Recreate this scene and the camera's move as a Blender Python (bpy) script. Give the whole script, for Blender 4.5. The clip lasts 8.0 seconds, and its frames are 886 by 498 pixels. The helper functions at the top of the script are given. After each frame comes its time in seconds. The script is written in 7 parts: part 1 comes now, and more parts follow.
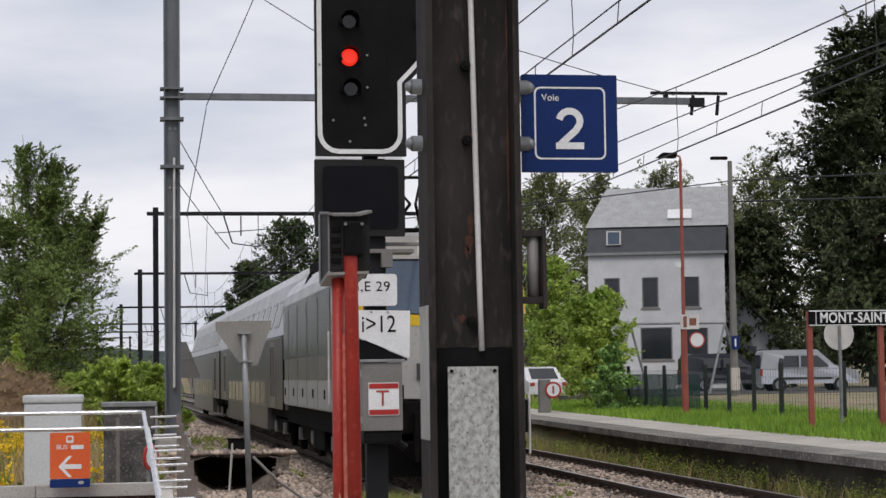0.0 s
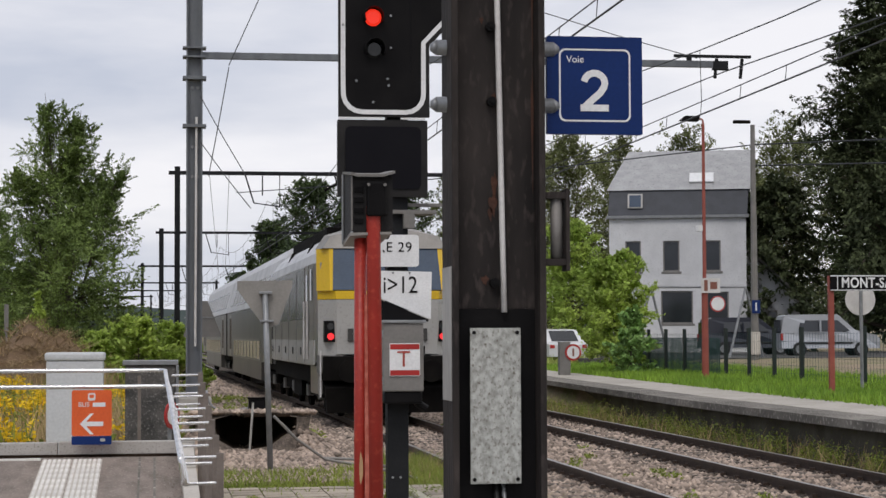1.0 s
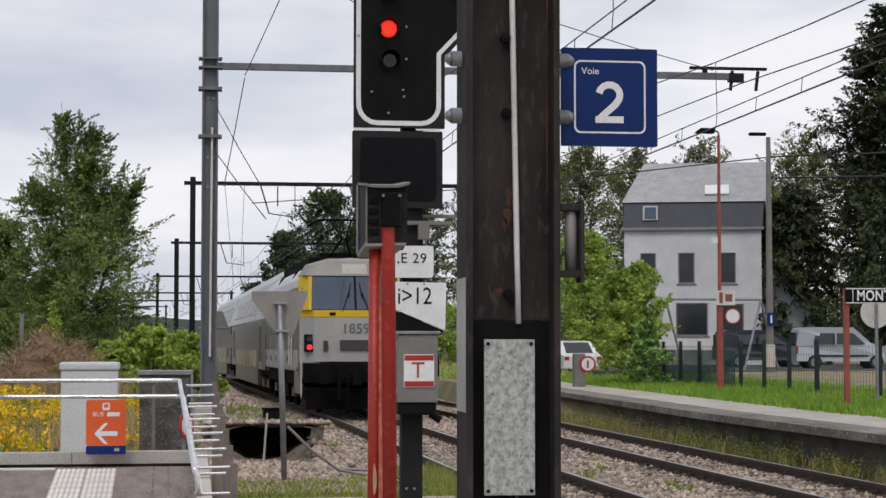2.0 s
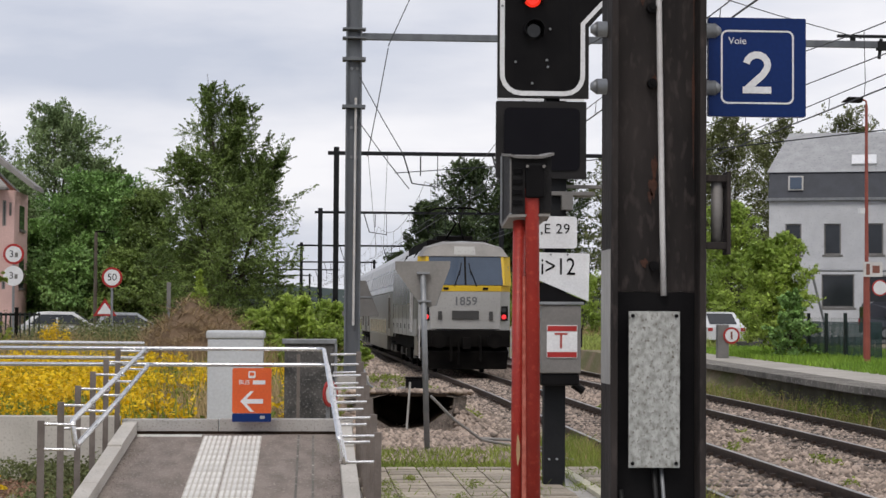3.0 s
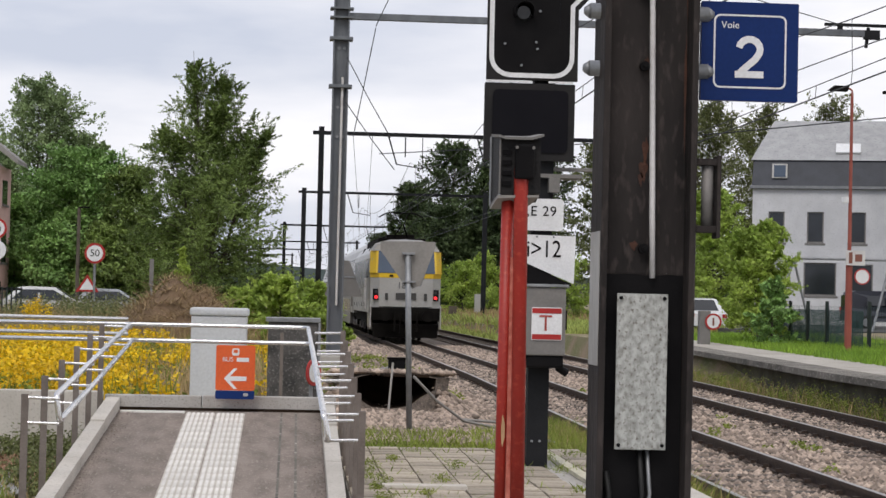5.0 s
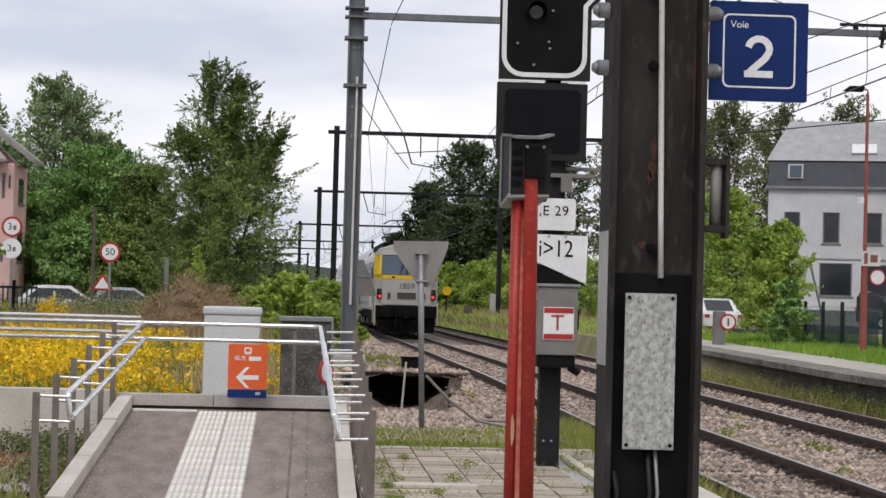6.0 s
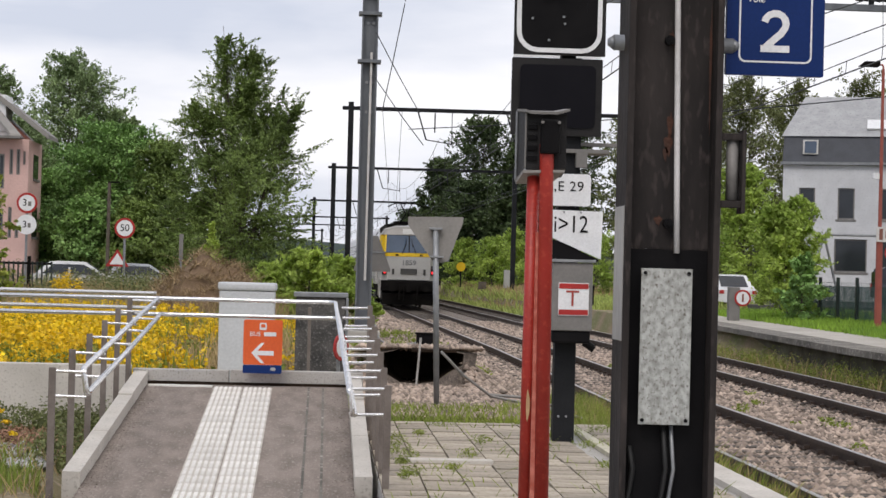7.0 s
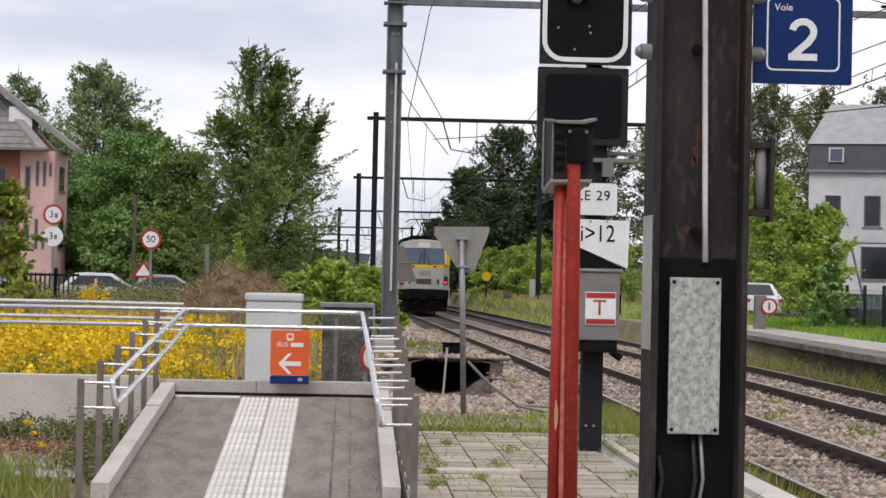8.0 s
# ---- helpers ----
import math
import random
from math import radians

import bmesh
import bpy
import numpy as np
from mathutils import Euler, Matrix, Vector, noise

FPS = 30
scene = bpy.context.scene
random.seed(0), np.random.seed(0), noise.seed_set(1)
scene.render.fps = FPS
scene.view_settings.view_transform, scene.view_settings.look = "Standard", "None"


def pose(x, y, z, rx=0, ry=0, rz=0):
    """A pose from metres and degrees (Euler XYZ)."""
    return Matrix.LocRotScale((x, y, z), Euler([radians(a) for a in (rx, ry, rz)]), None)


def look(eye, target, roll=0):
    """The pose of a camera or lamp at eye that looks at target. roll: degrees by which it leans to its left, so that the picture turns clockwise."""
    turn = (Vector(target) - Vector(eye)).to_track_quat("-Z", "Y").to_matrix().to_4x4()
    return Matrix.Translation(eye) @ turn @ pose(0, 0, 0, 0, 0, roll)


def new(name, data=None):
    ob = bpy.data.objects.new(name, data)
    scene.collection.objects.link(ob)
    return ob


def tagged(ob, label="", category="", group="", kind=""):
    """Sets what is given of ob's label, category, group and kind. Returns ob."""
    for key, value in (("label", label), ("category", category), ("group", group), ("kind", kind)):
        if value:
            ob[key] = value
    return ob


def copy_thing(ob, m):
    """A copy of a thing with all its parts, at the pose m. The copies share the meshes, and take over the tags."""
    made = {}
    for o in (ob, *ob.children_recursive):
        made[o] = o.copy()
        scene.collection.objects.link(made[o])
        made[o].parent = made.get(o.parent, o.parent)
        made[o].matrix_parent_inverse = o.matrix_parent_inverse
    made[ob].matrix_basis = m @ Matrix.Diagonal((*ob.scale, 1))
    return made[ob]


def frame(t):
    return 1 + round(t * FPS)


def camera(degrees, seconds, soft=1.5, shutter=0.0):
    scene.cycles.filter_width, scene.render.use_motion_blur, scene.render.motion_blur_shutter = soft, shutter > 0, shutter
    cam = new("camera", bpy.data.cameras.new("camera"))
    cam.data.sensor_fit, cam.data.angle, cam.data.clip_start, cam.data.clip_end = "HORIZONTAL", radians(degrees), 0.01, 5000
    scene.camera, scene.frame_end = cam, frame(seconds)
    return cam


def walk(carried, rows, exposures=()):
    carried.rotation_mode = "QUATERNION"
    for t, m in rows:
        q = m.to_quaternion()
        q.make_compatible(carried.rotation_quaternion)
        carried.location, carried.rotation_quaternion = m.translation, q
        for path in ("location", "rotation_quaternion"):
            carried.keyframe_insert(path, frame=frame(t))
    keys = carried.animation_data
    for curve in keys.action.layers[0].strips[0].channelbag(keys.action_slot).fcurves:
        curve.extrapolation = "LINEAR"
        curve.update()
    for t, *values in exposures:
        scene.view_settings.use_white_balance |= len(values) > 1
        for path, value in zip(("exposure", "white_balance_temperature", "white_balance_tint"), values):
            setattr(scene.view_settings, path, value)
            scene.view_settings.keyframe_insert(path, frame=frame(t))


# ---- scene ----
cam = camera(26.0, 8.0, soft=1.5)
# the walk: a hand-held camera standing on the platform, turning and settling
WALK = [
    (0.0, pose(0.0387, 0.0000, 1.8133, 93.7265, 0.7695, -9.1311)),
    (0.5, pose(0.0297, 0.0000, 1.8092, 92.7853, 0.3772, -8.5300)),
    (1.0, pose(0.0276, 0.0000, 1.8120, 92.5815, 0.2324, -8.5385)),
    (1.2, pose(0.0296, 0.0000, 1.8115, 92.7390, 0.0948, -8.8061)),
    (2.3, pose(0.0302, 0.0000, 1.8118, 92.9518, -0.2011, -6.9882)),
    (2.5, pose(0.0273, 0.0000, 1.8147, 92.8975, -0.1749, -5.4420)),
    (3.0, pose(0.0189, 0.0000, 1.8182, 92.0012, -0.3494, -3.8746)),
    (3.5, pose(0.0122, 0.0000, 1.8197, 91.7425, -0.1173, -3.6280)),
    (4.0, pose(0.0018, 0.0000, 1.8159, 91.8061, -0.4156, -4.3534)),
    (4.5, pose(-0.0112, 0.0000, 1.8095, 92.0446, -0.9769, -4.4555)),
    (4.7, pose(-0.0178, 0.0000, 1.8058, 91.4972, -1.2413, -4.5406)),
    (6.0, pose(0.0216, 0.0000, 1.8023, 91.4528, -1.4675, -3.9543)),
    (6.5, pose(0.0208, 0.0000, 1.8029, 91.5565, -1.7140, -3.8917)),
    (7.0, pose(0.0142, 0.0000, 1.7985, 90.7284, -1.4603, -3.5323)),
    (7.5, pose(0.0043, 0.0000, 1.8008, 91.0817, -1.3390, -3.1697)),
    (8.0, pose(0.0000, 0.0000, 1.8000, 91.0002, -1.1998, -2.7809)),
]
walk(cam, WALK, [(0.0, 0.10, 6620, 13), (1.2, 0.10, 6620, 13), (2.5, 0.10, 6620, 13), (3.5, 0.22, 6640, 13), (4.5, 0.25, 6640, 13), (6.5, 0.30, 6660, 13), (8.0, 0.36, 6660, 13)])

# ---- world, sun, exposure ----
world = bpy.data.worlds.new("overcast_sky")
scene.world = world
world.use_nodes = True
wn, wl = world.node_tree.nodes, world.node_tree.links
wn.clear()
w_out = wn.new("ShaderNodeOutputWorld")
w_bg = wn.new("ShaderNodeBackground")
w_sky = wn.new("ShaderNodeTexSky")
w_sky.sky_type, w_sky.sun_disc = 'NISHITA', False
w_sky.sun_elevation, w_sky.sun_rotation = radians(52), radians(200)
w_tc = wn.new("ShaderNodeTexCoord")
w_map = wn.new("ShaderNodeMapping")
w_map.inputs["Scale"].default_value = (2.2, 2.2, 9.0)
w_n = wn.new("ShaderNodeTexNoise")
w_n.inputs["Scale"].default_value, w_n.inputs["Detail"].default_value, w_n.inputs["Roughness"].default_value = 1.7, 6.0, 0.5
w_ramp = wn.new("ShaderNodeValToRGB")
w_ramp.color_ramp.elements[0].position, w_ramp.color_ramp.elements[0].color = 0.36, (0.52, 0.57, 0.67, 1)
w_ramp.color_ramp.elements[1].position, w_ramp.color_ramp.elements[1].color = 0.64, (0.855, 0.87, 0.905, 1)
w_gain = wn.new("ShaderNodeVectorMath")
w_gain.operation = 'SCALE'
w_gain.inputs["Scale"].default_value = 0.10
w_mix = wn.new("ShaderNodeMix")
w_mix.data_type = 'RGBA'
w_mix.inputs["Factor"].default_value = 0.93
wl.new(w_tc.outputs["Generated"], w_map.inputs["Vector"])
wl.new(w_map.outputs["Vector"], w_n.inputs["Vector"])
w_sep = wn.new("ShaderNodeSeparateXYZ")
w_add = wn.new("ShaderNodeMath")
w_add.operation = 'MULTIPLY_ADD'
w_add.inputs[1].default_value = 0.40
wl.new(w_tc.outputs["Generated"], w_sep.inputs["Vector"])
wl.new(w_sep.outputs["X"], w_add.inputs[0])
wl.new(w_n.outputs["Fac"], w_add.inputs[2])
wl.new(w_add.outputs["Value"], w_ramp.inputs["Fac"])
wl.new(w_sky.outputs["Color"], w_gain.inputs[0])
wl.new(w_gain.outputs["Vector"], w_mix.inputs["A"])
wl.new(w_ramp.outputs["Color"], w_mix.inputs["B"])
wl.new(w_mix.outputs["Result"], w_bg.inputs["Color"])
w_bg.inputs["Strength"].default_value = 1.0
wl.new(w_bg.outputs["Background"], w_out.inputs["Surface"])

sun = new("sun", bpy.data.lights.new("sun", 'SUN'))
sun.data.energy, sun.data.angle, sun.data.color = 1.3, radians(25), (1.0, 0.96, 0.9)
sun.matrix_world = look((-20, -55, 75), (0, 0, 0))

# ---- helpers of the scene ----
rnd = random.Random(7)


def mat(name, c1, c2=None, scale=8.0, rough=0.7, metal=0.0, bump=0.0, fine=60.0, c3=None, spec=0.4, vary=0.0, stretch=None, glow=None, island=0.0, trans=0.0):
    """A surface with grain at two scales; vary shifts the tone from object to object, island from loose piece to piece."""
    m = bpy.data.materials.new(name)
    m.use_nodes = True
    n, l = m.node_tree.nodes, m.node_tree.links
    b = n["Principled BSDF"]
    b.inputs["Roughness"].default_value, b.inputs["Metallic"].default_value = rough, metal
    b.inputs["Specular IOR Level"].default_value = spec
    c2 = c2 or tuple(v * 0.78 for v in c1)
    tc = n.new("ShaderNodeTexCoord")
    mp = n.new("ShaderNodeMapping")
    if stretch:
        mp.inputs["Scale"].default_value = stretch
    l.new(tc.outputs["Object"], mp.inputs["Vector"])
    big, small = n.new("ShaderNodeTexNoise"), n.new("ShaderNodeTexNoise")
    big.inputs["Scale"].default_value, big.inputs["Detail"].default_value = scale, 5
    small.inputs["Scale"].default_value, small.inputs["Detail"].default_value = fine, 3
    for t in (big, small):
        l.new(mp.outputs["Vector"], t.inputs["Vector"])
    r1 = n.new("ShaderNodeValToRGB")
    r1.color_ramp.elements[0].position, r1.color_ramp.elements[0].color = 0.35, (*c1, 1)
    r1.color_ramp.elements[1].position, r1.color_ramp.elements[1].color = 0.65, (*c2, 1)
    l.new(big.outputs["Fac"], r1.inputs["Fac"])
    col = r1.outputs["Color"]
    r2 = n.new("ShaderNodeValToRGB")
    r2.color_ramp.elements[0].position, r2.color_ramp.elements[1].position = (0.55, 0.72) if c3 else (0.3, 0.7)
    r2.color_ramp.elements[0].color, r2.color_ramp.elements[1].color = (0, 0, 0, 1), (1, 1, 1, 1)
    l.new(small.outputs["Fac"], r2.inputs["Fac"])
    mx = n.new("ShaderNodeMix")
    mx.data_type = 'RGBA'
    l.new(r2.outputs["Color"], mx.inputs["Factor"])
    l.new(col, mx.inputs["A"])
    if c3:
        mx.inputs["B"].default_value = (*c3, 1)
    else:
        dk = n.new("ShaderNodeMix")
        dk.data_type, dk.blend_type = 'RGBA', 'MULTIPLY'
        dk.inputs["Factor"].default_value = 1.0
        dk.inputs["B"].default_value = (0.86, 0.86, 0.86, 1)
        l.new(col, dk.inputs["A"])
        l.new(dk.outputs["Result"], mx.inputs["B"])
    col = mx.outputs["Result"]
    if vary or island:
        src = n.new("ShaderNodeObjectInfo").outputs["Random"] if vary else n.new("ShaderNodeNewGeometry").outputs["Random Per Island"]
        mr = n.new("ShaderNodeMapRange")
        a = vary or island
        mr.inputs["To Min"].default_value, mr.inputs["To Max"].default_value = 1 - a, 1 + a
        l.new(src, mr.inputs["Value"])
        hs = n.new("ShaderNodeHueSaturation")
        l.new(mr.outputs["Result"], hs.inputs["Value"])
        l.new(col, hs.inputs["Color"])
        col = hs.outputs["Color"]
    l.new(col, b.inputs["Base Color"])
    if trans:
        b.inputs["Subsurface Weight"].default_value = 0.0
        tr, ad = n.new("ShaderNodeBsdfTranslucent"), n.new("ShaderNodeMixShader")
        ad.inputs["Fac"].default_value = trans
        l.new(col, tr.inputs["Color"])
        l.new(b.outputs["BSDF"], ad.inputs[1])
        l.new(tr.outputs["BSDF"], ad.inputs[2])
        l.new(ad.outputs["Shader"], n["Material Output"].inputs["Surface"])
    if glow:
        b.inputs["Emission Color"].default_value = (*glow[:3], 1)
        b.inputs["Emission Strength"].default_value = glow[3]
    if bump:
        bp = n.new("ShaderNodeBump")
        bp.inputs["Strength"].default_value, bp.inputs["Distance"].default_value = bump, 0.02
        l.new(small.outputs["Fac"], bp.inputs["Height"])
        l.new(bp.outputs["Normal"], b.inputs["Normal"])
    return m


def thing(name, at, label, category, group="", kind=""):
    ob = new(name)
    ob.matrix_basis = at if isinstance(at, Matrix) else Matrix.Translation(at)
    ob.empty_display_size = 0.2
    return tagged(ob, label, category, group, kind)


def part(name, bm, material, parent=None, label="", smooth=False):
    me = bpy.data.meshes.new(name)
    bmesh.ops.recalc_face_normals(bm, faces=bm.faces[:])
    bm.to_mesh(me)
    bm.free()
    return mesh_part(name, me, material, parent, label, smooth)


def mesh_part(name, me, material, parent=None, label="", smooth=False):
    if not me.materials:
        me.materials.append(material)
    if smooth:
        me.polygons.foreach_set("use_smooth", [True] * len(me.polygons))
    ob = new(name, me)
    if parent:
        ob.parent = parent
    return tagged(ob, label)


def raw(name, verts, faces, material, parent=None, label=""):
    me = bpy.data.meshes.new(name)
    me.from_pydata([tuple(v) for v in verts], [], [tuple(f) for f in faces])
    return mesh_part(name, me, material, parent, label)


def box(bm, x0, x1, y0, y1, z0, z1, bevel=0.0):
    m = Matrix.Translation(((x0 + x1) / 2, (y0 + y1) / 2, (z0 + z1) / 2)) @ Matrix.Diagonal((abs(x1 - x0), abs(y1 - y0), abs(z1 - z0), 1))
    vs = bmesh.ops.create_cube(bm, size=1.0, matrix=m)["verts"]
    if bevel:
        es = {e for v in vs for e in v.link_edges}
        bmesh.ops.bevel(bm, geom=list(es), offset=bevel, segments=2, affect='EDGES', profile=0.6)
    return bm


def boxes(*args, bevel=0.0):
    bm = bmesh.new()
    for a in args:
        box(bm, *a, bevel=bevel)
    return bm


def rod(bm, p0, p1, r0, r1=None, seg=10):
    p0, p1 = Vector(p0), Vector(p1)
    d = p1 - p0
    m = Matrix.Translation((p0 + p1) / 2) @ d.to_track_quat('Z', 'Y').to_matrix().to_4x4()
    bmesh.ops.create_cone(bm, cap_ends=True, segments=seg, radius1=r0, radius2=r0 if r1 is None else r1, depth=d.length, matrix=m)
    return bm


def rods(*args, seg=10):
    bm = bmesh.new()
    for a in args:
        rod(bm, *a, seg=seg)
    return bm


def tube(pts, r, seg=10):
    """A bent pipe of one skin along pts."""
    bm = bmesh.new()
    pts = [Vector(p) for p in pts]
    rings = []
    for i, p in enumerate(pts):
        a = (pts[min(i + 1, len(pts) - 1)] - pts[max(i - 1, 0)]).normalized()
        u = a.cross(Vector((0.13, 0.21, 1.0)) if abs(a.z) < 0.95 else Vector((1, 0, 0))).normalized()
        w = a.cross(u)
        rr = r[i] if isinstance(r, (list, tuple)) else r
        rings.append([bm.verts.new(p + rr * (math.cos(2 * math.pi * k / seg) * u + math.sin(2 * math.pi * k / seg) * w)) for k in range(seg)])
    for a, b in zip(rings, rings[1:]):
        for k in range(seg):
            bm.faces.new((a[k], a[(k + 1) % seg], b[(k + 1) % seg], b[k]))
    bm.faces.new(rings[0])
    bm.faces.new(rings[-1])
    return bm


def rounded(pts, r, n=4):
    """The polyline pts with its corners rounded by r."""
    pts = [Vector(p) for p in pts]
    out = [pts[0]]
    for a, b, c in zip(pts, pts[1:], pts[2:]):
        p, q = b + (a - b).normalized() * r, b + (c - b).normalized() * r
        out += [(1 - k / n) ** 2 * p + 2 * (k / n) * (1 - k / n) * b + (k / n) ** 2 * q for k in range(n + 1)]
    return out + [pts[-1]]


def loft(sections):
    """Skin over closed sections of equal count."""
    bm = bmesh.new()
    rs = [[bm.verts.new(p) for p in s] for s in sections]
    k = len(rs[0])
    for a, b in zip(rs, rs[1:]):
        for i in range(k):
            bm.faces.new((a[i], a[(i + 1) % k], b[(i + 1) % k], b[i]))
    bm.faces.new(rs[0])
    bm.faces.new(rs[-1])
    return bm


def plate(outline, y0, y1):
    """A slab whose outline lies in x and z, from y0 to y1."""
    return loft([[(x, y0, z) for x, z in outline], [(x, y1, z) for x, z in outline]])


def ribbon(pts, w, y0, y1):
    """A flat band of width w laid along pts in x and z."""
    bm = bmesh.new()
    P = [Vector((x, 0, z)) for x, z in pts]
    rs = []
    for i, p in enumerate(P):
        a = (P[min(i + 1, len(P) - 1)] - P[max(i - 1, 0)]).normalized()
        nrm = Vector((-a.z, 0, a.x)) * w / 2
        rs.append([bm.verts.new(p + nrm + Vector((0, y0, 0))), bm.verts.new(p - nrm + Vector((0, y0, 0))), bm.verts.new(p - nrm + Vector((0, y1, 0))), bm.verts.new(p + nrm + Vector((0, y1, 0)))])
    for a, b in zip(rs, rs[1:]):
        for k in range(4):
            bm.faces.new((a[k], a[(k + 1) % 4], b[(k + 1) % 4], b[k]))
    bm.faces.new(rs[0])
    bm.faces.new(rs[-1])
    return bm


def arc_rect(x0, x1, z0, z1, r, n=5):
    out = []
    for cx, cz, a in ((x1 - r, z1 - r, 0), (x0 + r, z1 - r, 90), (x0 + r, z0 + r, 180), (x1 - r, z0 + r, 270)):
        out += [(cx + r * math.cos(radians(a + 90 * k / n)), cz + r * math.sin(radians(a + 90 * k / n))) for k in range(n + 1)]
    return out


def lettering(name, text, size, material, m, parent, depth=0.002, spacing=1.0, width=1.0, bold=0.0):
    cu = bpy.data.curves.new(name, 'FONT')
    cu.body, cu.size, cu.extrude, cu.align_x, cu.align_y = text, size, depth, 'CENTER', 'CENTER'
    cu.space_character, cu.offset = spacing, bold
    ob = new("lettering_form", cu)
    dg = bpy.context.evaluated_depsgraph_get()
    me = bpy.data.meshes.new_from_object(ob.evaluated_get(dg))
    bpy.data.objects.remove(ob)
    me.transform(m @ Matrix.Diagonal((width, 1, 1, 1)))
    me.materials.clear()
    return mesh_part(name, me, material, parent)


FACING = pose(0, 0, 0, 90, 0, 0)   # lettering that is read from the camera's side


def leaf_cloud(name, centres, radii, per, size, material, parent, seed=1, flat=0.25, droop=0.0, squash=(1, 1, 0.8), shell=0.5, aspect=0.62, label="", kind=""):
    """Many small folded leaves scattered in clumps."""
    g = np.random.default_rng(seed)
    c = np.repeat(np.asarray(centres, float), per, axis=0)
    rr = np.repeat(np.asarray(radii, float), per)
    n = len(c)
    d = g.normal(size=(n, 3))
    d /= np.linalg.norm(d, axis=1)[:, None]
    q = c + d * (rr * (shell + (1 - shell) * g.random(n)) ** 1.0)[:, None] * np.asarray(squash) * (g.random(n) ** 0.33)[:, None]
    s = size * (0.6 + 0.8 * g.random(n))
    nrm = d * 0.6 + g.normal(size=(n, 3)) * 0.7 + np.array([0, 0, flat])
    nrm /= np.linalg.norm(nrm, axis=1)[:, None]
    ax = np.cross(nrm, g.normal(size=(n, 3)))
    ax[:, 2] -= droop
    ax /= np.linalg.norm(ax, axis=1)[:, None]
    sd = np.cross(nrm, ax)
    v = np.empty((n, 4, 3))
    v[:, 0] = q - ax * s[:, None] * 0.5
    v[:, 1] = q + sd * (s * aspect * 0.5)[:, None] + nrm * (s * 0.1)[:, None]
    v[:, 2] = q + ax * s[:, None] * 0.5
    v[:, 3] = q - sd * (s * aspect * 0.5)[:, None] + nrm * (s * 0.1)[:, None]
    return quads(name, v.reshape(-1, 3), n, material, parent, label)


def quads(name, v, n, material, parent=None, label=""):
    me = bpy.data.meshes.new(name)
    me.vertices.add(4 * n)
    me.vertices.foreach_set("co", np.ascontiguousarray(v, dtype=np.float32).ravel())
    me.loops.add(4 * n)
    me.loops.foreach_set("vertex_index", np.arange(4 * n, dtype=np.int32))
    me.polygons.add(n)
    me.polygons.foreach_set("loop_start", np.arange(0, 4 * n, 4, dtype=np.int32))
    me.update(calc_edges=True)
    me.validate()
    return mesh_part(name, me, material, parent, label)


def blades(name, xs, ys, zs, h, w, material, parent=None, label="", seed=3, lean=0.35):
    """Grass: one bent blade at each place."""
    g = np.random.default_rng(seed)
    n = len(xs)
    p = np.stack([xs, ys, zs], 1)
    a = g.random(n) * 2 * np.pi
    side = np.stack([np.cos(a), np.sin(a), np.zeros(n)], 1)
    tip = np.stack([g.normal(size=n) * lean, g.normal(size=n) * lean, np.ones(n)], 1)
    hh = h * (0.5 + g.random(n))
    v = np.empty((n, 4, 3))
    v[:, 0] = p - side * w / 2
    v[:, 1] = p + side * w / 2
    v[:, 2] = p + tip * hh[:, None] + side * w * 0.12
    v[:, 3] = p + tip * hh[:, None] * 0.55 - side * w * 0.55
    return quads(name, v.reshape(-1, 3), n, material, parent, label)

# ---- materials ----
m_rust = mat("rusty_dark_paint", (0.016, 0.0142, 0.014), (0.040, 0.034, 0.032), 2.6, 0.75, 0.0, 0.3, 20, c3=(0.056, 0.046, 0.043), spec=0.12, stretch=(1.5, 1.5, 0.5))
m_black = mat("black_paint", (0.0050, 0.0048, 0.0055), (0.0085, 0.0080, 0.0085), 4, 0.6, 0, 0.1, 80, spec=0.10)
m_screen = mat("black_glass_screen", (0.0035, 0.0033, 0.006), (0.005, 0.0048, 0.0075), 3, 0.5, 0, 0, 50, spec=0.12)
m_white = mat("white_enamel", (0.78, 0.79, 0.80), (0.70, 0.71, 0.72), 5, 0.4, 0, 0.05, 60)
m_pipe = mat("pale_plastic_pipe", (0.66, 0.65, 0.64), (0.52, 0.5, 0.49), 3, 0.5, 0, 0.05, 40)
m_red = mat("worn_red_paint", (0.36, 0.028, 0.018), (0.27, 0.022, 0.015), 2.5, 0.45, 0, 0.2, 35, c3=(0.42, 0.05, 0.03))
m_redpost = mat("red_lamp_paint", (0.32, 0.085, 0.06), (0.25, 0.06, 0.045), 2, 0.6, 0, 0.1, 30)
m_blue = mat("blue_sign_enamel", (0.007, 0.028, 0.135), (0.006, 0.024, 0.115), 3, 0.5, 0, 0.03, 60, spec=0.15)
m_orange = mat("orange_sign_face", (0.72, 0.12, 0.025), (0.66, 0.10, 0.022), 3, 0.45, 0, 0.03, 50)
m_steel = mat("brushed_stainless_steel", (0.78, 0.78, 0.78), (0.68, 0.68, 0.68), 6, 0.24, 0.85, 0.03, 90)
m_galv = mat("galvanised_steel", (0.30, 0.31, 0.32), (0.22, 0.23, 0.24), 6, 0.5, 0.5, 0.1, 60)
m_mast = mat("grey_mast_paint", (0.16, 0.175, 0.19), (0.12, 0.13, 0.145), 2, 0.55, 0.2, 0.15, 40, stretch=(2, 2, 0.4))
